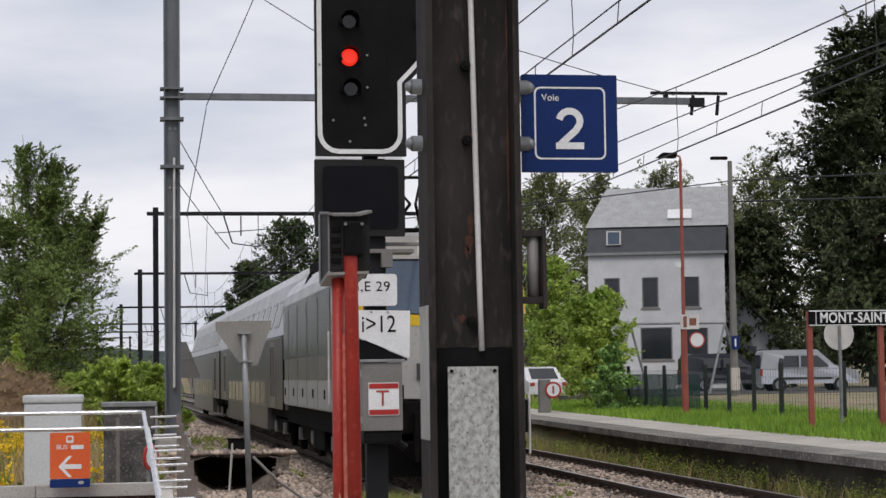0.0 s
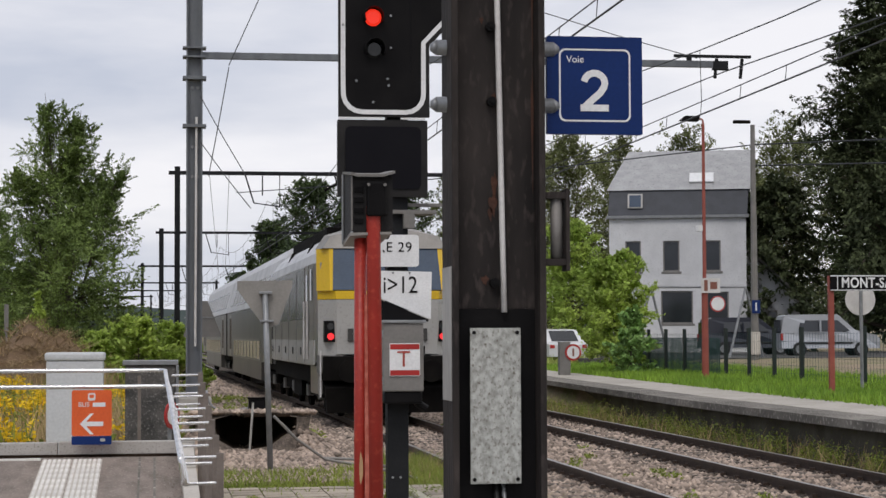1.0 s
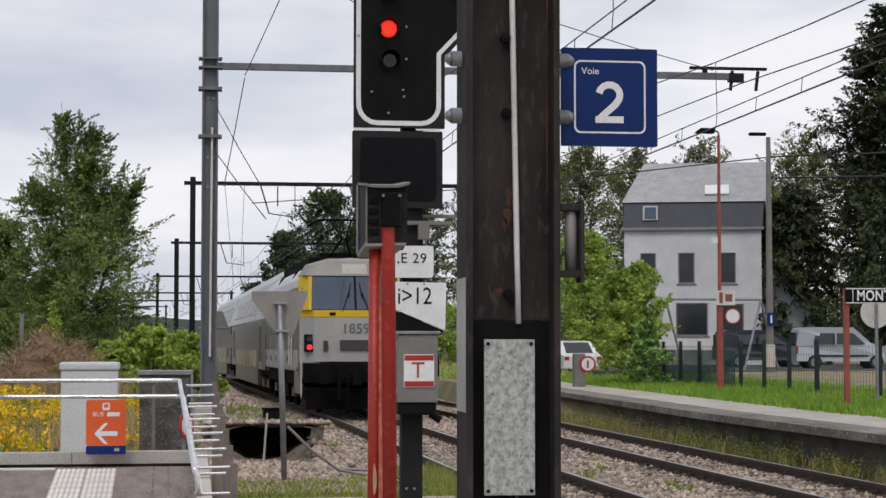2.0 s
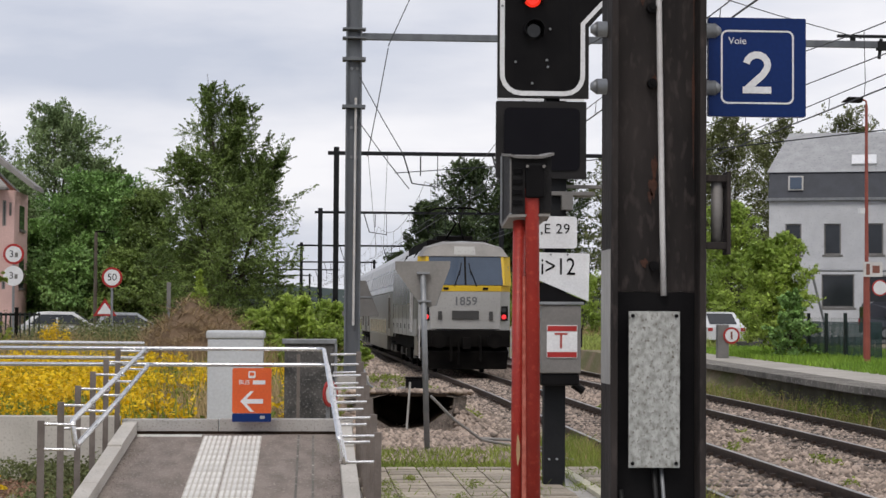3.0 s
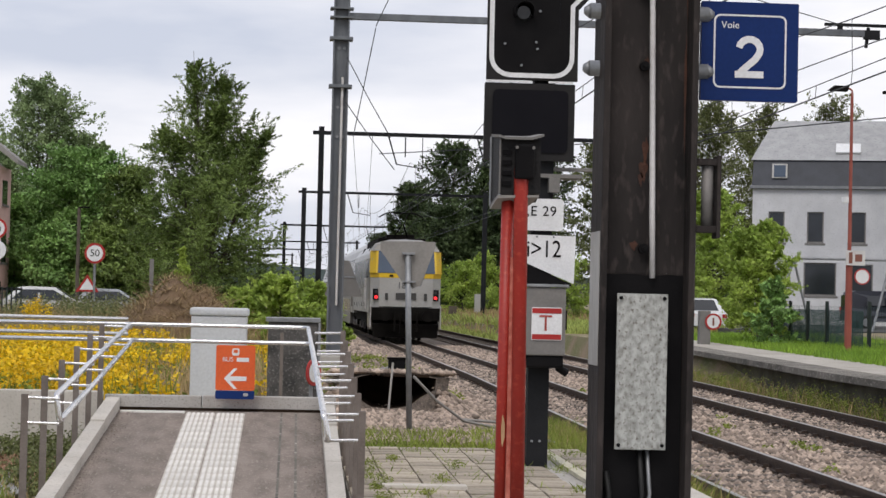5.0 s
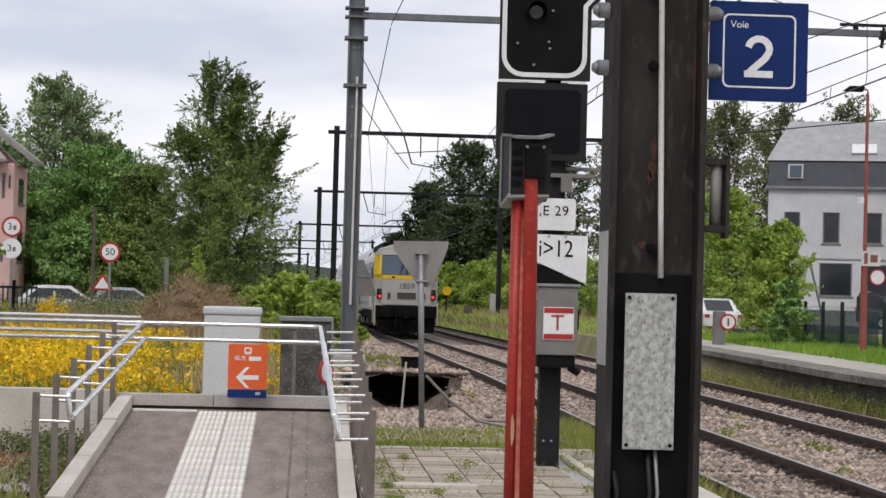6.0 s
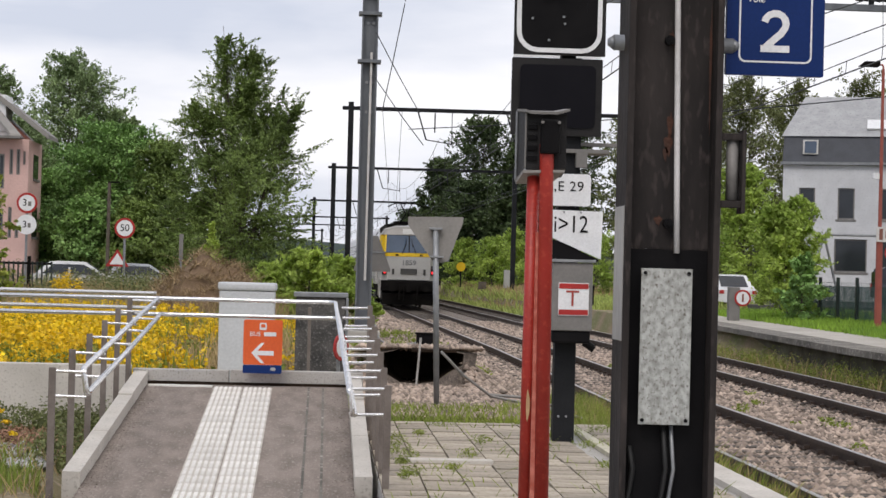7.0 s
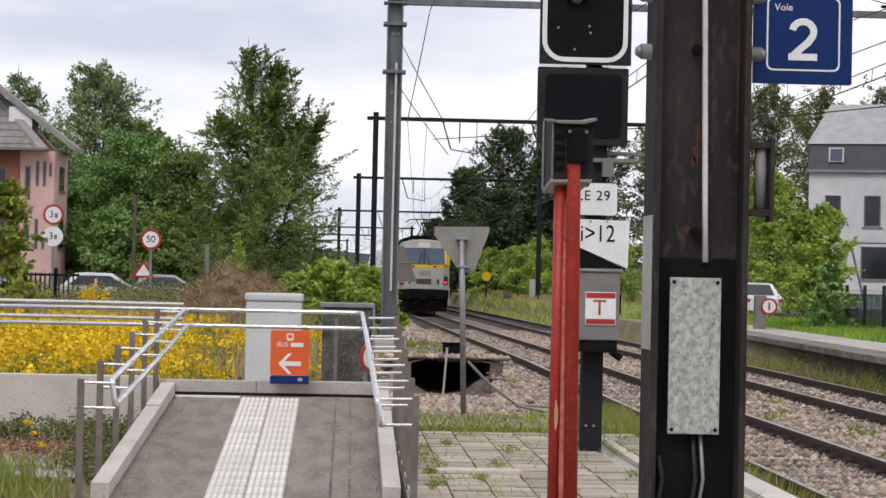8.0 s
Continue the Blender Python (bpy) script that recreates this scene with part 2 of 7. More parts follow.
m_portal = mat("dark_portal_steel", (0.010, 0.011, 0.013), (0.018, 0.019, 0.021), 2, 0.7, 0.0, 0.1, 40, spec=0.15)
m_postgrey = mat("weathered_rail_post", (0.15, 0.125, 0.11), (0.21, 0.18, 0.16), 6, 0.6, 0.2, 0.2, 60)
m_conc = mat("weathered_concrete", (0.44, 0.42, 0.395), (0.34, 0.325, 0.30), 2.2, 0.9, 0, 0.35, 55, c3=(0.20, 0.195, 0.17))
m_conc2 = mat("pale_concrete", (0.57, 0.535, 0.485), (0.45, 0.42, 0.375), 1.6, 0.9, 0, 0.25, 40, c3=(0.36, 0.335, 0.29))
# mossy stains, plus the overhang's shade mixed into the base tones
m_dirtconc = mat("mossy_shaded_platform_wall", (0.14, 0.128, 0.104), (0.07, 0.064, 0.05), 1.3, 0.95, 0, 0.5, 16, c3=(0.10, 0.105, 0.045))
m_ramp = mat("worn_asphalt_ramp", (0.26, 0.217, 0.187), (0.165, 0.136, 0.115), 2.2, 0.92, 0, 0.9, 18, c3=(0.30, 0.255, 0.225), stretch=(2.6, 0.8, 1))
m_tact = mat("white_tactile_tile", (0.80, 0.785, 0.76), (0.66, 0.645, 0.61), 3, 0.8, 0, 0.3, 30, c3=(0.58, 0.56, 0.52), vary=0.10)
m_paver = mat("grey_concrete_paver", (0.40, 0.345, 0.275), (0.29, 0.25, 0.20), 3, 0.9, 0, 0.4, 22, c3=(0.19, 0.18, 0.095), vary=0.2)
m_ball = mat("ballast_stone", (0.41, 0.325, 0.262), (0.235, 0.185, 0.150), 2.0, 0.95, 0, 0.5, 20, island=0.55)
m_ballbed = mat("ballast_bed", (0.20, 0.165, 0.14), (0.10, 0.083, 0.07), 14.0, 0.95, 0, 1.0, 45, c3=(0.30, 0.25, 0.21))
m_rail = mat("rusty_rail", (0.085, 0.058, 0.045), (0.055, 0.040, 0.033), 8, 0.6, 0.4, 0.2, 60)
m_railtop = mat("polished_rail_head", (0.42, 0.40, 0.39), (0.34, 0.33, 0.32), 8, 0.33, 0.9, 0.05, 60)
m_sleeper = mat("dark_sleeper", (0.075, 0.06, 0.05), (0.11, 0.095, 0.082), 4, 0.95, 0, 0.4, 40, vary=0.2)
m_earth = mat("earth_and_weeds", (0.26, 0.195, 0.135), (0.15, 0.155, 0.065), 0.55, 0.98, 0, 0.9, 9, c3=(0.34, 0.27, 0.20))
# soil with the shade of hollow and wall foot put into its colour
m_hole = mat("dark_soil_and_shade", (0.016, 0.011, 0.008), (0.030, 0.020, 0.014), 4, 0.95, 0, 0.8, 18, spec=0.1)
m_grass = mat("bright_grass", (0.25, 0.40, 0.045), (0.17, 0.31, 0.035), 0.4, 0.7, 0, 0, 5, island=0.35, trans=0.3)
m_palegrass = mat("pale_bank_grass", (0.44, 0.50, 0.15), (0.32, 0.40, 0.10), 0.3, 0.75, 0, 0, 5, island=0.35, trans=0.3)
m_drygrass = mat("dry_grass", (0.46, 0.35, 0.18), (0.34, 0.25, 0.12), 0.5, 0.8, 0, 0, 5, island=0.35, trans=0.25)
m_weed = mat("weed_leaves", (0.27, 0.32, 0.055), (0.19, 0.25, 0.045), 0.7, 0.7, 0, 0, 5, island=0.35, trans=0.3)
m_flower = mat("yellow_flower_heads", (0.86, 0.62, 0.02), (0.74, 0.47, 0.014), 0.8, 0.7, 0, 0, 5, island=0.35, trans=0.3)
m_birch = mat("birch_leaves", (0.215, 0.30, 0.075), (0.115, 0.175, 0.045), 0.35, 0.6, 0, 0, 4, island=0.5, trans=0.22)
m_leafmid = mat("broad_leaves", (0.25, 0.41, 0.115), (0.155, 0.285, 0.080), 0.25, 0.6, 0, 0, 4, island=0.4, trans=0.18)
m_leaflight = mat("light_leaves", (0.44, 0.56, 0.115), (0.28, 0.40, 0.080), 0.6, 0.6, 0, 0, 4, island=0.35, trans=0.45)
m_leafdark = mat("dark_leaves", (0.050, 0.078, 0.034), (0.085, 0.122, 0.044), 0.35, 0.7, 0, 0, 4, island=0.5, trans=0.12, spec=0.2)
m_leafspruce = mat("spruce_sprays", (0.080, 0.100, 0.044), (0.046, 0.060, 0.029), 0.3, 0.7, 0, 0, 4, island=0.5, trans=0.06, spec=0.2)
m_leafyard = mat("yellowing_yard_leaves", (0.30, 0.36, 0.055), (0.20, 0.27, 0.045), 1.2, 0.6, 0, 0, 6, island=0.4, trans=0.3, c3=(0.42, 0.36, 0.06))
m_leafolive = mat("olive_leaves", (0.18, 0.205, 0.075), (0.13, 0.15, 0.058), 0.3, 0.65, 0, 0, 4, island=0.4, trans=0.25)
m_bark = mat("bark", (0.085, 0.068, 0.05), (0.13, 0.11, 0.09), 3, 0.95, 0, 0.5, 20)
m_wallw = mat("whitewashed_brick", (0.62, 0.63, 0.65), (0.52, 0.53, 0.55), 0.8, 0.9, 0, 0.3, 12, c3=(0.45, 0.46, 0.48))
m_slate = mat("dark_slate", (0.050, 0.056, 0.070), (0.040, 0.045, 0.056), 2, 0.6, 0, 0.3, 14)
m_roofgrey = mat("pale_grey_slates", (0.37, 0.375, 0.38), (0.30, 0.305, 0.31), 1.6, 0.75, 0, 0.4, 9, c3=(0.22, 0.225, 0.23))
m_pink = mat("pink_render", (0.66, 0.44, 0.40), (0.55, 0.37, 0.335), 0.7, 0.9, 0, 0.2, 15)
m_brickred = mat("red_brick_wall", (0.25, 0.10, 0.075), (0.19, 0.08, 0.06), 0.7, 0.9, 0, 0.3, 12)
m_tile = mat("grey_roof_tiles", (0.27, 0.25, 0.245), (0.19, 0.18, 0.175), 3, 0.8, 0, 0.5, 10)
m_glassdark = mat("dark_window_glass", (0.022, 0.026, 0.032), (0.015, 0.018, 0.022), 1, 0.08, 0, 0, 30, spec=0.6)
# dark glass whose blue is a painted reflection of the sky
m_windscreen = mat("glass_with_sky_blue", (0.045, 0.072, 0.115), (0.035, 0.058, 0.095), 1, 0.07, 0, 0, 30, spec=0.7)
m_trainsilver = mat("silver_grey_train_paint", (0.31, 0.30, 0.285), (0.25, 0.242, 0.23), 0.6, 0.32, 0.6, 0.04, 20)
# darker copy of the train silver, with the ground's reflection in its colour
m_coachside = mat("coach_silver_with_ground_sheen", (0.165, 0.16, 0.155), (0.125, 0.122, 0.118), 0.6, 0.34, 0.5, 0.04, 20)
m_trainpanel = mat("dark_glossy_train_panel", (0.155, 0.155, 0.16), (0.125, 0.125, 0.13), 0.6, 0.25, 0.55, 0.03, 20)
m_bezel = mat("worn_black_bezel", (0.013, 0.0125, 0.013), (0.021, 0.020, 0.020), 5, 0.55, 0, 0.15, 60, spec=0.2)
m_deadstalk = mat("dead_brown_stalks", (0.40, 0.30, 0.17), (0.25, 0.175, 0.095), 0.7, 0.85, 0, 0, 5, island=0.4, trans=0.15)
m_reddebris = mat("reddish_brush_litter", (0.44, 0.25, 0.17), (0.30, 0.18, 0.12), 0.9, 0.9, 0, 0, 5, island=0.4)
m_greystone = mat("pale_grey_rubble", (0.42, 0.42, 0.42), (0.30, 0.30, 0.30), 2.0, 0.95, 0, 0.5, 20, island=0.3)
m_trainlight = mat("light_grey_train_paint", (0.40, 0.395, 0.38), (0.34, 0.335, 0.32), 0.6, 0.42, 0.1, 0.05, 20, c3=(0.29, 0.285, 0.27))
# white stands in for sky mirrored on the sloping panels
m_trainroof = mat("pale_roof_with_sky_sheen", (0.62, 0.63, 0.65), (0.50, 0.51, 0.53), 0.8, 0.55, 0, 0.1, 10)
m_trainyellow = mat("yellow_train_paint", (0.66, 0.43, 0.010), (0.58, 0.37, 0.010), 1, 0.45, 0, 0.03, 30)
m_traindark = mat("dark_window_band", (0.06, 0.058, 0.056), (0.045, 0.044, 0.042), 1, 0.25, 0.1, 0, 30)
# dull near-black for running gear, roof gear, lanterns and yard fence posts
m_under = mat("near_black_dull", (0.0045, 0.004, 0.004), (0.010, 0.009, 0.008), 2, 0.9, 0, 0.3, 20, spec=0.08)
m_lampred = mat("lit_red_lens", (0.6, 0.02, 0.012), None, 6, 0.3, glow=(1.0, 0.04, 0.018, 0.75))
m_tailred = mat("lit_tail_lamp", (0.6, 0.02, 0.02), None, 6, 0.3, glow=(1.0, 0.04, 0.05, 0.8))
m_lensdark = mat("unlit_lens", (0.02, 0.022, 0.024), (0.028, 0.03, 0.032), 20, 0.12, 0, 0, 60)
m_stoneplate = mat("speckled_enamel_plate", (0.44, 0.45, 0.43), (0.25, 0.255, 0.235), 34, 0.6, 0, 0.2, 60, c3=(0.12, 0.105, 0.085), stretch=(1.2, 1, 0.9))
m_signback = mat("grey_sign_back", (0.30, 0.285, 0.265), (0.24, 0.23, 0.215), 2, 0.6, 0.2, 0.1, 30)
m_cabinet = mat("light_grey_cabinet", (0.58, 0.60, 0.62), (0.53, 0.55, 0.57), 1.5, 0.6, 0, 0.05, 30)
m_tbox = mat("dull_grey_box", (0.215, 0.205, 0.195), (0.17, 0.165, 0.155), 3, 0.6, 0.2, 0.15, 40)
m_cable = mat("black_cable", (0.012, 0.012, 0.012), None, 6, 0.6)
m_wire = mat("contact_wire", (0.06, 0.065, 0.07), None, 2, 0.6, 0.4)
m_fence = mat("dark_green_fence", (0.012, 0.020, 0.018), (0.018, 0.028, 0.025), 3, 0.6, 0.1)
m_mesh = mat("green_mesh", (0.030, 0.075, 0.072), (0.020, 0.050, 0.05), 3, 0.7)
m_signred = mat("traffic_red", (0.42, 0.025, 0.022), None, 4, 0.5)
m_carwhite = mat("white_car_paint", (0.68, 0.69, 0.70), (0.62, 0.63, 0.64), 1, 0.25, 0, 0, 30, spec=0.6)
m_carsilver = mat("silver_car_paint", (0.42, 0.44, 0.47), (0.38, 0.40, 0.43), 1, 0.3, 0.4, 0, 30)
m_cardark = mat("dark_car_paint", (0.03, 0.033, 0.045), (0.025, 0.028, 0.04), 1, 0.25, 0.2, 0, 30, spec=0.6)
m_tyre = mat("rubber_tyre", (0.015, 0.015, 0.015), (0.02, 0.02, 0.02), 6, 0.8)
m_road = mat("asphalt_yard", (0.085, 0.082, 0.08), (0.065, 0.063, 0.06), 0.5, 0.95, 0, 0.3, 20)
m_slab = mat("stained_edge_slab", (0.19, 0.175, 0.152), (0.095, 0.088, 0.076), 1.1, 0.95, 0, 0.4, 14, c3=(0.36, 0.335, 0.30), vary=0.15)
m_deck = mat("dusty_platform_deck", (0.44, 0.41, 0.37), (0.34, 0.315, 0.28), 0.9, 0.95, 0, 0.3, 10, c3=(0.26, 0.26, 0.17))
# leaf green lightened and greyed to paint in distance haze
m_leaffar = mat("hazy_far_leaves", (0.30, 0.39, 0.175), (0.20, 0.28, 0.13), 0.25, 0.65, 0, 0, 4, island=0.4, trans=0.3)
m_hill = mat("distant_woods", (0.10, 0.13, 0.14), (0.075, 0.10, 0.10), 0.02, 0.9, 0, 0, 0.2)

# ---- the ground ----
X_EDGE, Z_PLAT, Z_OPP, X_OPP, Y_END = 3.18, 0.33, 0.57, 10.0, 19.0


def smooth_step(a, b, v):
    t = min(max((v - a) / (b - a), 0.0), 1.0)
    return t * t * (3 - 2 * t)


def track_x(y):
    """The centre of the near track: straight, then bending left."""
    if y > 180:
        return track_x(180) - 0.0256 * (y - 180)
    return 4.98 - 0.0136 * max(y - 46.0, 0.0) - 0.00008 * max(y - 105.0, 0.0) ** 2


def ground_z(x, y):
    c = track_x(y)
    u = x - c + 4.8
    bed = smooth_step(2.0, 3.3, u) * (1 - smooth_step(10.45, 10.65, u))
    left = 0.20 + 0.25 * smooth_step(45, 75, y) + 0.10 * noise.noise((x * 0.35, y * 0.35, 0)) * (1 if y > 20 else 0.3)
    left -= 0.45 * (1 - smooth_step(14.0, 17.0, y)) * smooth_step(-2.05, -1.7, x)
    right = 0.50 + 0.35 * smooth_step(14, 24, x)
    rise = 0.0 if y < 130 else 0.01 * (y - 130)
    side = left if u < 6 else right
    return side * (1 - bed) + bed * -0.24 + (rise * (1 - bed) if y < 400 else 2.7)


def build_ground():
    xs = [-3000, -600, -250, -120, -70] + [-45 + 2.5 * i for i in range(15)] + [-8 + 0.5 * i for i in range(19)] + [1.6 + 0.3 * i for i in range(31)] + [11 + 1.0 * i for i in range(12)] + [25, 30, 38, 50, 80, 130, 250, 600, 3000]
    ys = [-3000, -300, -61, -60, -30, -10, 0] + [4 + 1.0 * i for i in range(62)] + [68 + 3 * i for i in range(28)] + [155, 165, 180, 200, 230, 270, 330, 400, 600, 1200, 3500]
    xs = sorted(set(xs))
    v = [(x, y, ground_z(x, min(max(y, 4), 400)) if y > -60.5 and -200 < x < 220 else 0.7) for y in ys for x in xs]
    k = len(xs)
    f = [(j * k + i, j * k + i + 1, (j + 1) * k + i + 1, (j + 1) * k + i) for j in range(len(ys) - 1) for i in range(k - 1)]
    ob = raw("ground", v, f, m_earth)
    return tagged(ob, "bare earth and weedy ground around the railway", "ground", kind="structure")


build_ground()


def strip(name, offs, z0, z1, y0, y1, step, material, parent=None, label=""):
    """A bar along the near track's curve, between two offsets from its centre."""
    n = int((y1 - y0) / step) + 1
    v, f = [], []
    for i in range(n + 1):
        y = y0 + (y1 - y0) * i / n
        c = track_x(y)
        v += [(c + offs[0], y, z0), (c + offs[1], y, z0), (c + offs[1], y, z1), (c + offs[0], y, z1)]
    for i in range(n):
        a, b = 4 * i, 4 * i + 4
        f += [(a + q, a + (q + 1) % 4, b + (q + 1) % 4, b + q) for q in range(4)]
    f += [(3, 2, 1, 0), (4 * n, 4 * n + 1, 4 * n + 2, 4 * n + 3)]
    return raw(name, v, f, material, parent, label)


bed = strip("ballast_bed", (-1.75, 5.15), -0.60, -0.19, -60, 330, 2.0, m_ballbed)
tagged(bed, "grey-brown crushed stone bed under both tracks", "ballast", kind="structure")

g = np.random.default_rng(11)


def stones(name, n, x_of, y0, y1, z, size, label, material=m_ball):
    """Crushed stone lying loose, as low eight-sided lumps."""
    y = y0 + (y1 - y0) * g.random(n) ** 1.6
    x = x_of(y, g.random(n))
    s = size * (0.6 + 0.9 * g.random(n))
    base = np.array([(1, 0, 0), (0, 1, 0), (-1, 0, 0), (0, -1, 0), (0, 0, 0.8), (0.2, 0.1, -0.6)])
    a = g.random(n) * 6.28
    r = np.stack([np.stack([np.cos(a), -np.sin(a), 0 * a], 1), np.stack([np.sin(a), np.cos(a), 0 * a], 1), np.stack([0 * a, 0 * a, 1 + 0 * a], 1)], 1)
    j = 1 + 0.45 * (g.random((n, 6, 1)) - 0.5)
    v = np.einsum('nij,nkj->nki', r, base[None] * j * np.stack([1 + 0 * a, 0.6 + 0.5 * g.random(n), 0.55 + 0.4 * g.random(n)], 1)[:, None, :]) * s[:, None, None] * 0.5
    zz = z(x, y) if callable(z) else z
    v += np.stack([x, y, zz + 0 * x], 1)[:, None, :]
    tri = np.array([(0, 1, 4), (1, 2, 4), (2, 3, 4), (3, 0, 4), (1, 0, 5), (2, 1, 5), (3, 2, 5), (0, 3, 5)])
    f = (np.arange(n)[:, None, None] * 6 + tri[None]).reshape(-1, 3)
    me = bpy.data.meshes.new(name)
    me.vertices.add(6 * n)
    me.vertices.foreach_set("co", v.astype(np.float32).ravel())
    me.loops.add(len(f) * 3)
    me.loops.foreach_set("vertex_index", f.astype(np.int32).ravel())
    me.polygons.add(len(f))
    me.polygons.foreach_set("loop_start", np.arange(0, 3 * len(f), 3, dtype=np.int32))
    me.update(calc_edges=True)
    return tagged(mesh_part(name, me, material), label, "ballast", kind="stuff")


tx = np.vectorize(track_x)
stones("ballast_stones", 60000, lambda y, r: tx(y) - 1.75 + 6.9 * r, 14, 80, -0.175, 0.115, "loose crushed grey and brown ballast stones")
gzv = np.vectorize(ground_z)
stones("bank_stones", 15000, lambda y, r: 0.5 + 2.9 * r, 20.6, 40, lambda x, y: gzv(x, y) + 0.01, 0.10, "rough stones strewn over the earth past the platform")
stones("pit_stones", 2200, lambda y, r: 0.55 + 1.75 * r, 27.3, 34, lambda x, y: 0.75 - 0.05 * (y - 27), 0.12, "rough stones lying on the bank over the pit")
stones("pit_slope_stones", 700, lambda y, r: np.where(r < 0.42, 0.35 + 0.45 * r / 0.42, 2.02 + 0.55 * (r - 0.42) / 0.58), 26.6, 28.2, lambda x, y: 0.16 + 0.42 * (1 - np.minimum(1, np.abs(np.abs(x - 1.42) - 0.6) / 0.55)) * np.minimum(1, (y - 26.6) / 0.8), 0.13, "rough stones on the slope beside the pit")
stones("mast_foot_stones", 9000, lambda y, r: 0.2 + 3.1 * r, 36, 75, lambda x, y: gzv(x, y) + 0.01, 0.13, "rough stones along the verge past the mast")
stones("verge_stones", 2600, lambda y, r: -6.5 + 4.4 * r, 15.0, 16.8, lambda x, y: gzv(x, y) + 0.03, 0.08, "grey rubble on the verge below the wall", m_greystone)


# ---- tracks ----
def build_track(off, name, label):
    t = thing(name, (0, 0, 0), label, "railway track", kind="structure")
    for s in (-0.75, 0.75):
        o = off + s
        strip("rail", (o - 0.036, o + 0.036), -0.045, -0.004, -60, 320, 2.0, m_rail, t)
        strip("rail_web", (o - 0.010, o + 0.010), -0.135, -0.045, -60, 320, 2.0, m_rail, t)
        strip("rail_foot", (o - 0.075, o + 0.075), -0.150, -0.135, -60, 320, 2.0, m_rail, t)
        strip("rail_head", (o - 0.030, o + 0.026), -0.0035, 0.0, -60, 320, 2.0, m_railtop, t, "polished running surface")
    me = bpy.data.meshes.new("sleeper")
    bm = boxes((-1.28, 1.28, -0.12, 0.12, -0.11, 0.0), (-0.86, -0.64, -0.08, 0.08, 0.0, 0.012), (0.64, 0.86, -0.08, 0.08, 0.0, 0.012))
    bm.to_mesh(me)
    bm.free()
    y = 2.0
    while y < 150:
        ob = mesh_part("sleeper", me, m_sleeper, t)
        ob.matrix_basis = pose(track_x(y) + off, y, -0.150)
        y += 0.62
    clip = boxes((-0.10, -0.03, -0.03, 0.03, -0.13, -0.09), (0.03, 0.10, -0.03, 0.03, -0.13, -0.09))
    cm = bpy.data.meshes.new("rail_clip")
    clip.to_mesh(cm)
    clip.free()
    y = 14.0
    while y < 55:
        for s in (-0.75, 0.75):
            ob = mesh_part("rail_clip", cm, m_rail, t)
            ob.matrix_basis = pose(track_x(y) + off + s, y, 0)
        y += 0.62
    return t


build_track(0.0, "track", "railway track with rusty rails on dark sleepers")
build_track(3.64, "track", "parallel railway track with rusty rails beside the far platform")

# ---- near platform ----
plat = tagged(part("platform", boxes((0.44, 2.94, -12, Y_END, -0.3, Z_PLAT - 0.035)), m_conc), "low station platform with grey concrete pavers", "platform", kind="structure")
part("coping", boxes((2.944, X_EDGE, -12, Y_END + 0.0, -0.3, Z_PLAT + 0.01)), m_conc2, plat, "pale concrete edge stone")
part("edge_line", boxes((2.42, 2.52, 6, Y_END - 0.05, Z_PLAT - 0.03, Z_PLAT + 0.006)), mat("worn_line_paint", (0.60, 0.56, 0.42), (0.40, 0.38, 0.30), 3, 0.8, 0, 0.2, 30), plat, "worn pale safety line")

part("apron", boxes((-1.95, 0.436, -12, 11.5, -0.3, 0.015)), m_conc, plat, "worn concrete apron before the ramp")

# ---- opposite platform ----
opp = thing("far_platform", (0, 0, 0), "concrete station platform with overhanging edge slabs", "platform", kind="structure")


def opp_x(y):
    return X_OPP + 0.045 * max(y - 36, 0)


def opp_slab(x0, x1, y0, y1, z0, z1):
    a0, a1 = opp_x(y0) - X_OPP, opp_x(y1) - X_OPP
    return loft([[(x0 + a, y, z0), (x1 + a, y, z0), (x1 + a, y, z1), (x0 + a, y, z1)] for y, a in ((y0, a0), (y1, a1))])


part("wall", opp_slab(X_OPP + 0.38, X_OPP + 0.7, 10, 36, -0.3, Z_OPP - 0.14), m_dirtconc, opp, "stained concrete side wall, darkened for the slabs' shade")
part("wall", opp_slab(X_OPP + 0.38, X_OPP + 0.7, 36, 75, -0.3, Z_OPP - 0.14), m_dirtconc, opp, "stained concrete side wall, darkened for the slabs' shade")
y = 10.0
while y < 74:
    part("edge_slab", opp_slab(X_OPP, X_OPP + 0.9, y + 0.02, y + 2.98, Z_OPP - 0.13, Z_OPP), m_slab, opp)
    y += 3.0
part("deck", opp_slab(X_OPP + 0.92, X_OPP + 2.6, 10, 36, 0.2, Z_OPP - 0.006), m_deck, opp)
part("deck", opp_slab(X_OPP + 0.92, X_OPP + 2.6, 36, 75, 0.2, Z_OPP - 0.006), m_deck, opp)

# ---- the ramp ----
R0, R1, RZ1, RX0, RX1 = 11.51, 18.9, 0.64, -1.69, 0.27


def ramp_z(y):
    return RZ1 + (y - R1) * 0.085


ramp = thing("ramp", (0, 0, 0), "asphalt access ramp with concrete kerbs and white tactile strip", "ramp", kind="structure")


def along(x0, x1, y0, y1, d0, d1, bevel=0.0):
    return loft([[(x0, y, ramp_z(y) + d0), (x1, y, ramp_z(y) + d0), (x1, y, ramp_z(y) + d1), (x0, y, ramp_z(y) + d1)] for y in (y0, y1)])


